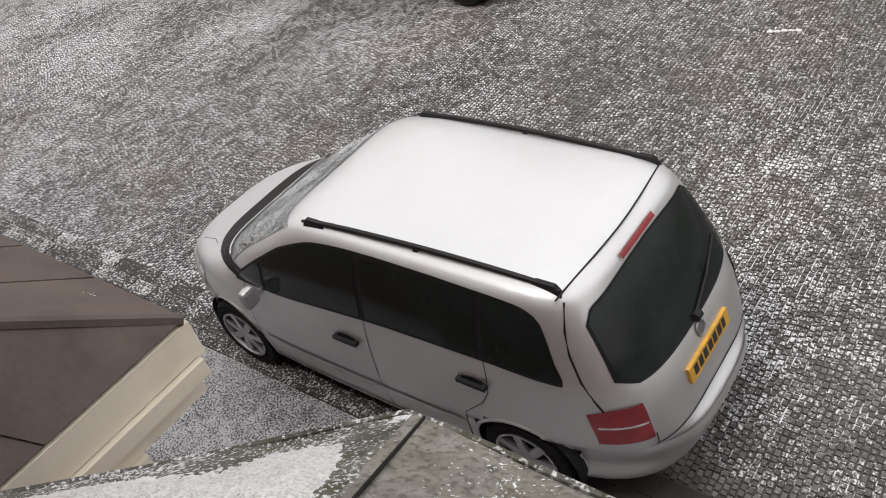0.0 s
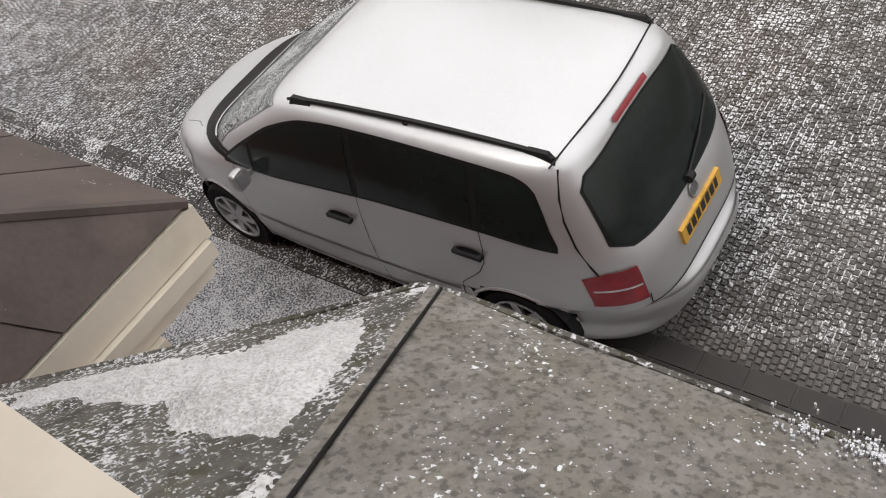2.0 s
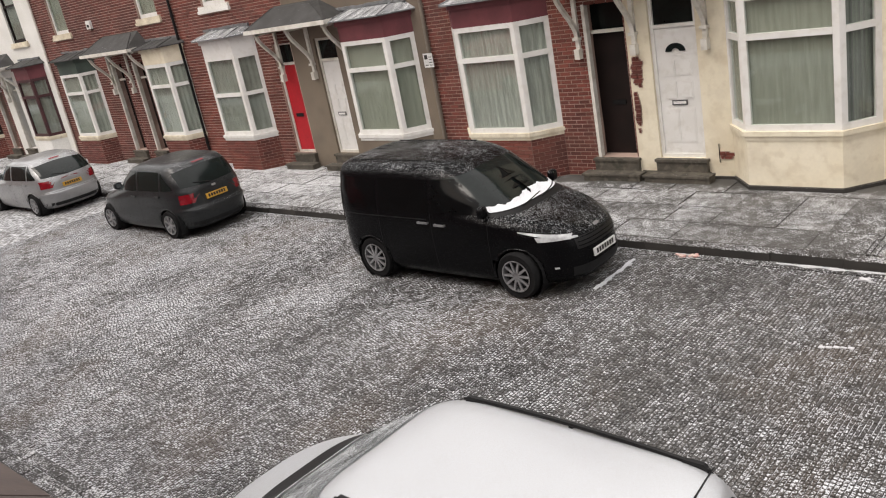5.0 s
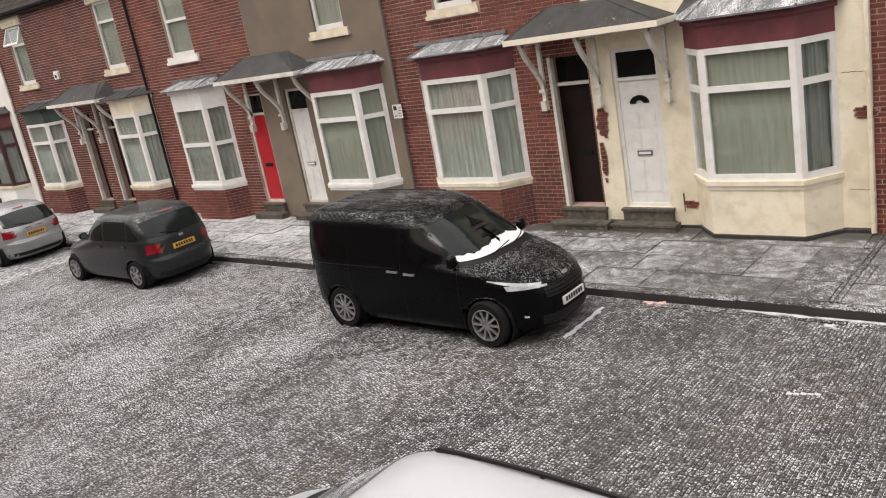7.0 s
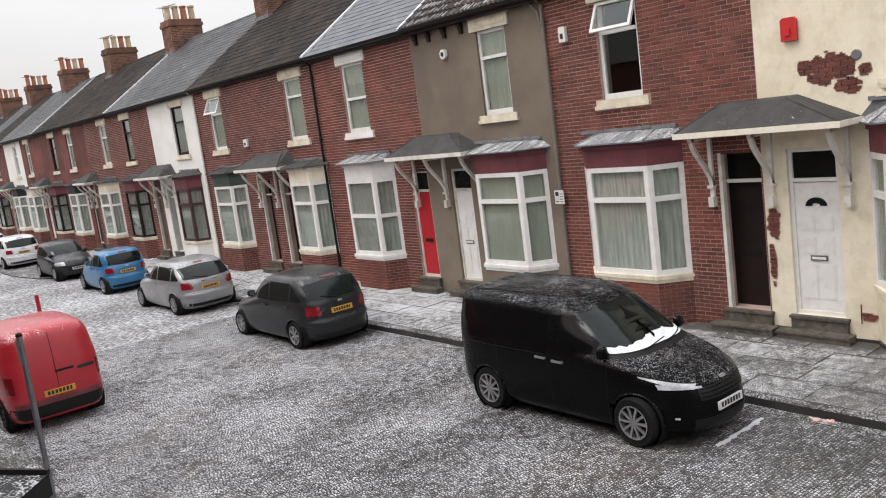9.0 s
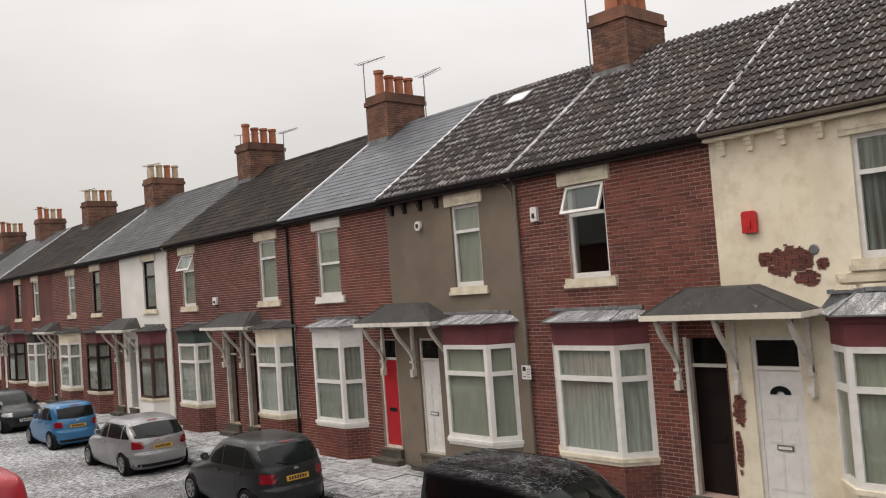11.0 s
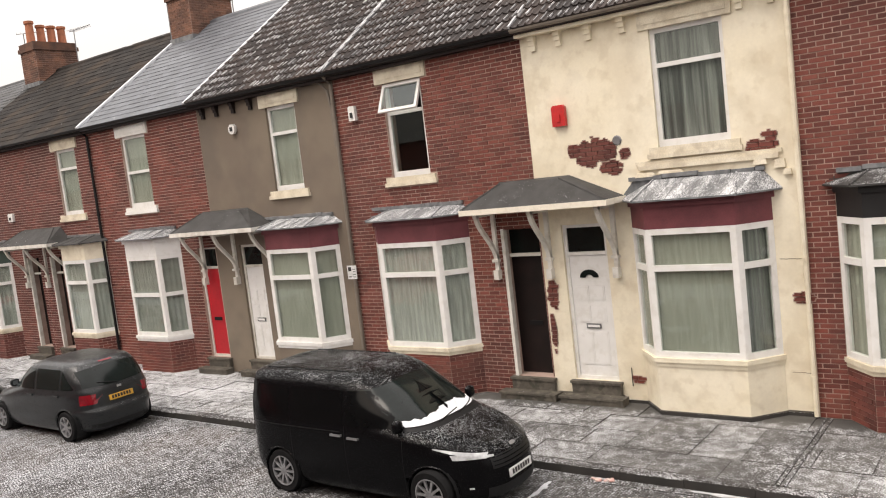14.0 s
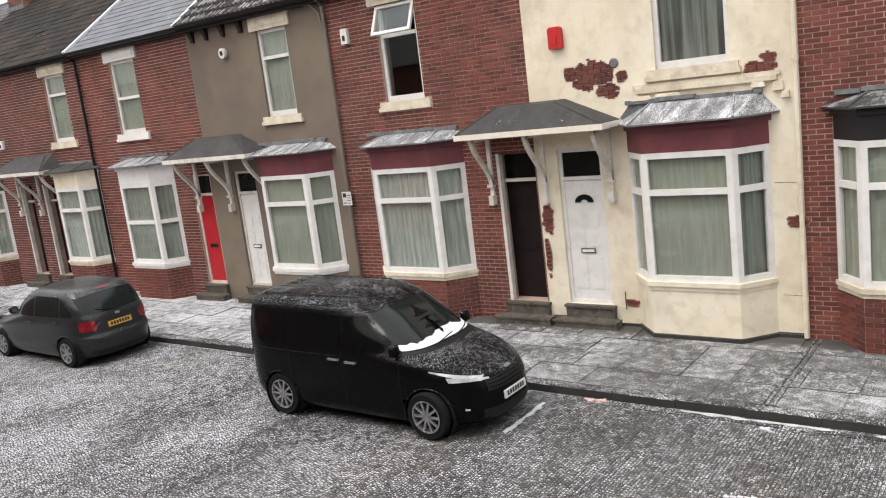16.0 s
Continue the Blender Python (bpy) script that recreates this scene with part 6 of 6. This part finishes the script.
for s in (1, -1):
    part("window_surround", sh.side_patch(1.03, -1.668, lambda x: wlo(x) - 0.016, lambda x: max(wlo(x) + 0.0, wtop(x) + 0.014), s, 0.003, 70, 8), TRIM, carrier, local=True)
    for x0, x1 in ((0.99, 0.66), (0.62, -0.27), (-0.32, -1.15), (-1.20, -1.645)):
        part("side_window", sh.side_patch(x0, x1, lambda x: wlo(x) + 0.004, lambda x: max(wlo(x) + 0.006, wtop(x) - 0.008), s, 0.007, 22, 8), CARGLASS, carrier, smooth=True, local=True)
    gaps(carrier, sh, (0.92, -0.29), 0.30, lambda x: wlo(x) - 0.016, s, 0.005)
    part("panel_gap", Soup().tube([(x, sh.side(x, z, s) + s * 0.0005, z) for x, z in ((-1.19, 1.12), (-1.20, 1.0), (-1.19, 0.88), (-1.14, 0.78), (-1.06, 0.70), (-0.98, 0.62), (-0.95, 0.5), (-0.94, 0.32))], 0.003, 5), TRIM, carrier, local=True)
    part("sill_gap", sh.side_patch(0.92, -0.95, 0.288, 0.298, s, 0.0025, 20, 1), TRIM, carrier, local=True)
    part("rubbing_strip", sh.side_patch(0.88, -0.92, 0.47, 0.52, s, 0.009, 30, 2), BARESILVER, carrier, smooth=True, local=True)
    tl = part("tail_light", sh.end_patch(s * 0.775, s * 0.60, lambda y: 0.675 + 0.12 * max(0.0, 0.64 - abs(y)), lambda y: 0.93 - 0.6 * max(0.0, abs(y) - 0.72), False, 0.010, 18, 8), TAIL, carrier, smooth=True, local=True)
    part("lamp_band", sh.end_patch(s * 0.765, s * 0.61, 0.79, 0.803, False, 0.013, 12, 2), LENS, tl)
    part("headlight", sh.side_patch(1.58, 1.90, lambda x: 0.66, lambda x: 0.80, s, 0.006, 12, 6), LENS, carrier, smooth=True, local=True)
    rail = Soup()
    rp = [(-1.62 + 1.83 * i / 20, s * (0.573 + 0.05 * i / 20), 1.578 + 0.012 * math.sin(math.pi * i / 20) + 0.03 * math.sin(math.pi * i / 20) ** 0.4) for i in range(21)]
    rail.tube(rp, [0.010, 0.014] + [0.017] * 17 + [0.014, 0.010], 8)
    for x, ln, y in ((-1.53, 0.10, 0.575), (-0.70, 0.022, 0.598), (0.10, 0.10, 0.62)):
        rail.prism([(x - ln, s * y - 0.020), (x + ln, s * y - 0.020), (x + ln, s * y + 0.020), (x - ln, s * y + 0.020)], 1.55, 1.612, [(x - ln * 0.6, s * y - 0.014), (x + ln * 0.6, s * y - 0.014), (x + ln * 0.6, s * y + 0.014), (x - ln * 0.6, s * y + 0.014)])
    part("roof_rail", rail, TRIM, carrier, "matt black roof rail", smooth=True, local=True)
handles(carrier, sh, [(-0.10, 0.88, 1), (-1.10, 0.936, 1), (-0.10, 0.88, -1), (-1.10, 0.936, -1)], TRIM)
# flat black ovals paint the shade of the hollows behind the handles
for x, z in ((-0.10, 0.88), (-1.10, 0.936)):
    for s in (1, -1):
        part("handle_recess", sh.side_patch(x - 0.10, x + 0.10, lambda q: z - 0.042 * math.sqrt(max(0.0, 1 - ((q - x) / 0.1) ** 2)), lambda q: z + 0.032 * math.sqrt(max(0.0, 1 - ((q - x) / 0.1) ** 2)), s, 0.003, 14, 4), TRIM, carrier, local=True)
mirrors(carrier, sh, 0.70, 0.985, BARESILVER, (0.055, 0.07, 0.075))
part("windscreen", sh.end_patch(-0.74, 0.74, lambda y: 1.085, lambda y: 1.545 - 0.06 * abs(y) ** 2, True, 0.005, 30, 12, 0.13), SNOWGLASS, carrier, smooth=True, local=True)
part("wiper_cowl", sh.end_patch(-0.79, 0.79, lambda y: 0.968, lambda y: 1.068, True, 0.013, 40, 4), TRIM, carrier, local=True)
part("wiper_snow", sh.end_patch(-0.76, 0.70, lambda y: 1.068, lambda y: 1.085 + 0.012 * noise.noise((y * 9, 1, 0)), True, 0.016, 60, 2), SNOW, carrier, "thin line of snow on the wipers", local=True)
part("bonnet_gap", Soup().tube([(x, s * (sh.side(x, z, 1) - 0.001), z) for s in (1,) for x, z in ((1.06, 0.985), (1.35, 0.965), (1.6, 0.925), (1.8, 0.865))], 0.0035, 5), TRIM, carrier, local=True)
rw_lo, rw_hi = (lambda y: 1.01 + 0.12 * abs(y) ** 2 + 0.5 * max(0.0, abs(y) - 0.56)), (lambda y: 1.485 - 0.06 * abs(y) ** 2 - 0.8 * max(0.0, abs(y) - 0.58))
part("rear_window_seal", sh.end_patch(-0.655, 0.655, lambda y: rw_lo(y) - 0.014, lambda y: rw_hi(y) + 0.010, False, 0.004, 40, 12, 0.075), TRIM, carrier, smooth=True, local=True)
part("rear_window", sh.end_patch(-0.64, 0.64, rw_lo, rw_hi, False, 0.007, 40, 12, 0.075), CARGLASS, carrier, smooth=True, local=True)
part("brake_light", sh.end_patch(-0.19, 0.19, 1.512, 1.542, False, 0.012, 10, 2), TAIL, carrier, local=True)
part("tailgate_gap", sh.end_patch(-0.60, 0.60, 0.612, 0.620, False, 0.004, 20, 1), TRIM, carrier, local=True)
for s in (1, -1):
    part("tailgate_gap", sh.end_patch(s * 0.590, s * 0.584, 0.625, 0.70, False, 0.004, 1, 6), TRIM, carrier, local=True)
    part("tailgate_gap", Soup().tube([(x, sh.side(x, z, s), z) for x, z in ((-1.645, 1.535), (-1.672, 1.40), (-1.70, 1.28), (-1.76, 1.12), (-1.83, 0.98), (-1.86, 0.92))], 0.0065, 6), TRIM, carrier, local=True)
part("roof_gap", Soup().tube([(-1.615 - 0.055 * math.cos(y / 0.63 * math.pi / 2), y, 1.592 - 0.15 * abs(y) ** 3.4) for y in [(-0.63 + 1.26 * i / 18) for i in range(19)]], 0.0055, 5), TRIM, carrier, local=True)
rwip = Soup().tube([(sh.end(-0.02, 1.03, False) - 0.02, -0.02, 1.03), (sh.end(-0.26, 1.10, False) - 0.024, -0.26, 1.10), (sh.end(-0.52, 1.17, False) - 0.018, -0.52, 1.17)], 0.009, 6)
rwip.spin([(0.0, -0.035), (0.03, -0.025), (0.03, 0.025), (0.0, 0.035)], (sh.end(-0.02, 1.01, False) - 0.012, -0.02, 1.015), "y", 10)
part("rear_wiper", rwip, TRIM, carrier, local=True)
badge = part("badge", Soup().spin([(0.0, 0.0), (0.035, 0.0), (0.046, 0.006), (0.052, 0.0)], (0, 0, 0), "z", 18), METAL, carrier, local=True)
badge.matrix_basis = pose(sh.end(0, 0.945, False) - 0.006, 0, 0.945, 0, -72, 0)
plate(carrier, sh, 0.775, False, AMBERPLATE)
part("bumper_strip", sh.end_patch(-0.78, 0.78, 0.50, 0.56, False, 0.010, 30, 3), SILVER, carrier, smooth=True, local=True)

# black passenger van by the far kerb
V = [(0.18, 2.10, -2.08, 0.80, 3.4, 6), (0.28, 2.20, -2.16, 0.87, 3.4, 6), (0.45, 2.22, -2.19, 0.90, 3.2, 6), (0.62, 2.21, -2.19, 0.912, 3.0, 6), (0.80, 2.15, -2.18, 0.915, 3.0, 6),
     (0.90, 2.04, -2.18, 0.912, 3.0, 6), (1.00, 1.74, -2.17, 0.905, 3.6, 6), (1.08, 1.40, -2.17, 0.895, 4, 6), (1.14, 1.22, -2.165, 0.885, 4, 6), (1.30, 0.99, -2.16, 0.86, 4.2, 6),
     (1.52, 0.70, -2.14, 0.81, 3.8, 6), (1.66, 0.47, -2.12, 0.775, 4.0, 6), (1.74, 0.28, -2.08, 0.73, 4.0, 6), (1.79, 0.10, -2.0, 0.65, 4.0, 5), (1.82, -0.2, -1.8, 0.42, 3.5, 4), (1.83, -0.5, -1.4, 0.15, 3, 3)]
van, sh = vehicle("passenger_van", "black passenger van with snow on its windscreen", (-8.06, 8.90, 0), 0, V, [(1.37, 0.33, 0.37), (-1.37, 0.33, 0.37)], (0.33, 0.20, 0.80), BLACKCAR,
                  lv((0.18, 1.14, 28), (1.14, 1.66, 16), (1.66, 1.83, 10)), spokes=10, cap=0.016)
vt = lambda x: min(1.60, 1.16 + (1.30 - x) * 0.62)
for s in (1, -1):
    for x0, x1 in ((1.14, 0.86), (0.80, 0.02), (-0.06, -1.05), (-1.13, -1.98)):
        part("side_window", sh.side_patch(x0, x1, lambda x: 1.14, lambda x: max(1.145, vt(x)), s, 0.005, 16, 8), DARKGLASS, van, smooth=True, local=True)
    gaps(van, sh, (0.98, -0.02, -1.09), 0.30, 1.13, s)
    part("slide_rail", sh.side_patch(-0.1, -1.95, 1.04, 1.055, s, 0.005, 20, 1), TRIM, van, local=True)
    part("headlight", sh.side_patch(1.42, 2.05, lambda x: 0.915 - (x - 1.42) * 0.23, lambda x: 0.93 - (x - 1.42) * 0.15, s, 0.007, 14, 6), LENS, van, smooth=True, local=True)
    part("headlight", sh.end_patch(s * 0.74, s * 0.40, lambda y: 0.775, lambda y: 0.84 - 0.12 * (0.74 - abs(y)) , True, 0.008, 12, 5), LENS, van, smooth=True, local=True)
    part("fog_lamp", sh.end_patch(s * 0.69, s * 0.66, 0.40, 0.425, True, 0.006, 6, 4), LENS, van, local=True)
    part("tail_light", sh.side_patch(-2.05, -2.16, 0.85, 1.45, s, 0.007, 4, 10), TAIL, van, local=True)
handles(van, sh, [(0.16, 0.98, 1), (0.16, 0.98, -1), (-0.16, 1.0, 1), (-0.16, 1.0, -1)], ALLOY)
mirrors(van, sh, 0.92, 1.16, BLACKCAR, (0.06, 0.085, 0.085))
part("windscreen", sh.end_patch(-0.76, 0.76, lambda y: 1.155, lambda y: 1.66 - 0.10 * abs(y) ** 2, True, 0.006, 30, 12), CARGLASS, van, smooth=True, local=True)
part("windscreen_snow", sh.end_patch(-0.74, 0.62, lambda y: 1.145, lambda y: 1.215 + 0.03 * noise.noise((y * 5, 2, 0)) + 0.018 * noise.noise((y * 16, 5, 0)) + 0.05 * math.exp(-((y - 0.1) * 4) ** 2), True, 0.02, 90, 4), SNOW, van, "strip of snow pushed down the windscreen", local=True)
part("wiper_cowl", sh.end_patch(-0.78, 0.78, 1.10, 1.15, True, 0.006, 30, 2), TRIM, van, local=True)
wp = Soup()
for ya, yb in ((-0.35, 0.15), (0.1, 0.6)):
    wp.tube([(sh.end(ya + (yb - ya) * i / 6, 1.14 + 0.04 * i / 6, True) + 0.035, ya + (yb - ya) * i / 6, 1.14 + 0.04 * i / 6) for i in range(7)], 0.010, 5)
part("wipers", wp, TRIM, van, local=True)
part("grille", sh.end_patch(-0.46, 0.46, lambda y: 0.62, lambda y: 0.78, True, 0.005, 20, 6), TRIM, van, local=True)
for z in (0.66, 0.71, 0.76):
    part("grille_bar", sh.end_patch(-0.44, 0.44, z - 0.006, z + 0.006, True, 0.010, 16, 1), BLACKCAR, van, local=True)
part("lower_grille", sh.end_patch(-0.55, 0.55, 0.27, 0.40, True, 0.005, 20, 4), TRIM, van, local=True)
part("badge", sh.end_patch(-0.07, 0.07, lambda y: 0.83 - 0.02 * math.sqrt(max(0, 1 - (y / 0.07) ** 2)), lambda y: 0.83 + 0.02 * math.sqrt(max(0, 1 - (y / 0.07) ** 2)), True, 0.008, 14, 3), ALLOY, van, local=True)
plate(van, sh, 0.46, True, WHITEPLATE)
for i in range(7):
    y = -0.54 + i * 0.18
    part("roof_rib", Soup().tube([(x, y, 1.788 + 0.03 * (1 - abs(y) ** 1.5)) for x in (-1.8, -1.2, -0.7, -0.15)], 0.012, 6), BLACKCAR, van, local=True)


def hatch(name, label, at, yaw, L, W, H, paint, facing_rear=True, wb=2.6, fat=0.0, lamp_z=0.80, plate_m=AMBERPLATE, rear_slope=0.35, detail=True):
    """A small hatchback; sizes in metres."""
    a, b = L / 2, H / 1.5
    rs = rear_slope
    tb = [(0.17, a - 0.16, -a + 0.14, W - 0.10, 3, 4), (0.27, a - 0.04, -a + 0.03, W - 0.03, 3, 4), (0.45, a, -a, W, 3.2, 3.8), (0.58, a - 0.01, -a + 0.02, W, 3.2, 4.6), (0.64, a - 0.04, -a + 0.07, W, 3.2, 4.6),
          (0.76, a - 0.16, -a + 0.09, W - 0.004, 3.2, 4.6), (0.86, a - 0.55, -a + 0.11, W - 0.012, 3.4, 4.6), (0.92 * b, a - 0.92, -a + 0.13, W - 0.03, 3.6, 4.6), (0.98 * b, a - 1.12, -a + 0.16, W - 0.05, 3.6, 4.6),
          (1.15 * b, a - 1.40, -a + 0.16 + rs * 0.30, W - 0.09, 4.0, 5), (1.33 * b, a - 1.72, -a + 0.16 + rs * 0.72, W - 0.15, 4.4, 5), (1.41 * b, a - 1.90, -a + 0.17 + rs * 0.95, W - 0.20, 4.6, 5), (1.455 * b, a - 2.05, -a + 0.22 + rs * 1.1, W - 0.28, 4.4, 5),
          (1.485 * b, a - 2.2, -a + 0.42 + rs * 1.1, W - 0.42, 4, 4), (1.50 * b, a - 2.45, -a + 0.8 + rs * 1.1, 0.15, 3, 3)]
    c, sh = vehicle(name, label, at, yaw, tb, [(wb / 2, 0.31, 0.345), (-wb / 2, 0.31, 0.345)], (0.305, 0.19, W - 0.105), paint, lv((0.17, 0.58, 12), (0.58, 0.66, 4), (0.66, 0.98 * b, 12), (0.98 * b, 1.41 * b, 14), (1.41 * b, 1.5 * b, 7)), spokes=7, cap=0.022)
    zt = lambda x: min(1.36 * b, 0.98 * b + (a - 1.05 - x) * 0.52, 0.98 * b + max(0.0, (x + a - 0.42) * 0.9))
    zl = lambda x: 0.95 * b + (a - 1.1 - x) * 0.02
    x0, x1 = a - 1.12, -a + 0.48
    xm = (x0 + x1) / 2 + 0.05
    for s in (1, -1):
        for p, q in ((x0, xm + 0.04), (xm - 0.04, x1 + 0.42), (x1 + 0.36, x1)):
            part("side_window", sh.side_patch(p, q, zl, lambda x: max(zl(x) + 0.004, zt(x)), s, 0.005, 14, 6), CARGLASS, c, smooth=True, local=True)
        gaps(c, sh, (x0 - 0.03, xm, -wb / 2 + 0.36), 0.30, lambda x: zl(x), s)
        part("tail_light", sh.side_patch(-a + 0.34, -a + 0.12, lambda x: lamp_z - 0.07, lambda x: lamp_z + 0.12 - 0.25 * max(0.0, x + a - 0.2), s, 0.008, 8, 5), TAIL, c, local=True)
        part("tail_light", sh.end_patch(s * (W - 0.14), s * (W - 0.30), lamp_z - 0.07, lamp_z + 0.12, False, 0.009, 8, 5), TAIL, c, local=True)
        part("headlight", sh.side_patch(a - 0.62, a - 0.22, 0.62, 0.75, s, 0.007, 10, 5), LENS, c, local=True)
        part("headlight", sh.end_patch(s * (W - 0.08), s * (W - 0.36), 0.60, 0.70, True, 0.008, 8, 4), LENS, c, local=True)
    handles(c, sh, [(xm + 0.16, 0.86 * b, 1), (x1 + 0.50, 0.88 * b, 1), (xm + 0.16, 0.86 * b, -1), (x1 + 0.50, 0.88 * b, -1)], paint)
    mirrors(c, sh, x0 - 0.14, 0.98 * b, paint)
    part("windscreen", sh.end_patch(-W + 0.18, W - 0.18, 1.0 * b, lambda y: 1.38 * b - 0.08 * abs(y) ** 2, True, 0.005, 24, 8), CARGLASS, c, smooth=True, local=True)
    part("rear_window", sh.end_patch(-W + 0.22, W - 0.22, lambda y: 0.99 * b + 0.04 * abs(y), lambda y: 1.36 * b - 0.10 * abs(y) ** 2, False, 0.006, 24, 8), CARGLASS, c, smooth=True, local=True)
    part("brake_light", sh.end_patch(-0.14, 0.14, 1.40 * b, 1.425 * b, False, 0.012, 6, 1), TAIL, c, local=True)
    part("rear_wiper", Soup().tube([(sh.end(0.0, 1.0 * b, False) - 0.02, 0.0, 1.0 * b), (sh.end(0.4, 1.08 * b, False) - 0.02, 0.4, 1.08 * b)], 0.010, 5), TRIM, c, local=True)
    part("tailgate_gap", sh.end_patch(-W + 0.14, W - 0.14, 0.608, 0.616, False, 0.004, 16, 1), TRIM, c, local=True)
    part("bumper_insert", sh.end_patch(-W + 0.16, W - 0.16, 0.24, 0.33, False, 0.006, 16, 3), TRIM, c, local=True)
    part("grille", sh.end_patch(-0.4, 0.4, 0.36, 0.52, True, 0.006, 14, 3), TRIM, c, local=True)
    part("badge", sh.end_patch(-0.05, 0.05, 0.90 * b, 0.94 * b, False, 0.010, 4, 2), ALLOY, c, local=True)
    plate(c, sh, 0.70 * b, False, AMBERPLATE)
    plate(c, sh, 0.40, True, WHITEPLATE)
    return c


SILVER2 = mat("pale_silver_paint", (0.30, 0.305, 0.31), None, 0.3, 2, 300, 0.0, metal=0.4, coat=0.4, snow=(0.36, 80, 1.5))
hatch("hatchback", "dark grey hatchback parked behind the van", (-17.25, 9.1, 0), 180, 4.15, 0.88, 1.56, GREYCAR, wb=2.6)
hatch("hatchback", "silver hatchback with snow on its roof", (-24.4, 9.22, 0), 180, 4.25, 0.90, 1.48, SILVER2, wb=2.64, rear_slope=0.6)
hatch("hatchback", "small bright blue hatchback", (-31.15, 9.28, 0), 180, 3.6, 0.80, 1.50, BLUECAR, wb=2.35, rear_slope=0.2)
hatch("hatchback", "dark small car facing down the street", (-37.6, 9.35, 0.042), 0, 3.8, 0.83, 1.48, GREYCAR, wb=2.45)
hatch("estate_car", "white car parked far along the street", (-46.6, 9.3, 0.042), 180, 4.4, 0.90, 1.52, WHITECAR, wb=2.65)
hatch("hatchback", "white car at the far end of the street", (-53.5, 9.3, 0), 180, 4.1, 0.87, 1.5, WHITECAR, wb=2.6)

RV = [(0.20, 2.0, -1.98, 0.76, 3.4, 7), (0.30, 2.08, -2.05, 0.82, 3.2, 7), (0.60, 2.10, -2.06, 0.85, 3.0, 7), (0.85, 2.0, -2.05, 0.85, 3.0, 7), (0.98, 1.62, -2.04, 0.84, 3.2, 7), (1.10, 1.28, -2.03, 0.83, 3.4, 7),
      (1.35, 0.95, -2.0, 0.80, 3.6, 6), (1.60, 0.60, -1.95, 0.75, 4, 6), (1.74, 0.35, -1.88, 0.68, 4, 5), (1.80, 0.0, -1.72, 0.50, 3.6, 4), (1.83, -0.4, -1.3, 0.2, 3, 3)]
rv, sh = vehicle("delivery_van", "red delivery van with sleet on its roof", (-17.72, 3.38, 0), 180, RV, [(1.3, 0.31, 0.35), (-1.3, 0.31, 0.35)], (0.305, 0.19, 0.745), REDVAN, lv((0.20, 1.10, 22), (1.10, 1.6, 14), (1.6, 1.83, 9)), rim=TRIM)
for s in (1, -1):
    part("side_window", sh.side_patch(1.05, 0.15, 1.08, lambda x: max(1.085, min(1.52, 1.12 + (1.2 - x) * 0.62)), s, 0.005, 14, 8), CARGLASS, rv, local=True)
    part("tail_light", sh.end_patch(s * 0.80, s * 0.70, 0.75, 1.05, False, 0.008, 4, 6), TAIL, rv, local=True)
    gaps(rv, sh, (1.1, 0.1), 0.3, 1.1, s)
mirrors(rv, sh, 0.95, 1.12, TRIM, (0.08, 0.09, 0.11))
part("windscreen", sh.end_patch(-0.7, 0.7, 1.12, lambda y: 1.6 - 0.1 * abs(y) ** 2, True, 0.006, 20, 8), CARGLASS, rv, local=True)
part("door_gap", sh.end_patch(-0.005, 0.005, 0.40, 1.70, False, 0.004, 1, 16), TRIM, rv, local=True)
part("rear_bumper", sh.end_patch(-0.80, 0.80, 0.24, 0.46, False, 0.03, 20, 4), TRIM, rv, local=True)
part("door_handle", sh.end_patch(-0.30, 0.02, 0.98, 1.02, False, 0.010, 10, 2), TRIM, rv, local=True)
part("rear_marking", sh.end_patch(-0.66, -0.36, 0.94, 1.00, False, 0.006, 10, 2), INK, rv, "dark unreadable lettering", local=True)
part("dirty_skirt", sh.end_patch(-0.81, 0.81, 0.462, 0.56, False, 0.006, 20, 4), MAROON, rv, "mud-darkened lower door", local=True)
plate(rv, sh, 0.60, False, AMBERPLATE)
for x, y in ((0.6, 0.5), (0.6, -0.5)):
    part("roof_marker", Soup().tube([(x, y, 1.52), (x, y, 2.05)], 0.04, 8), REDVAN, rv, local=True)
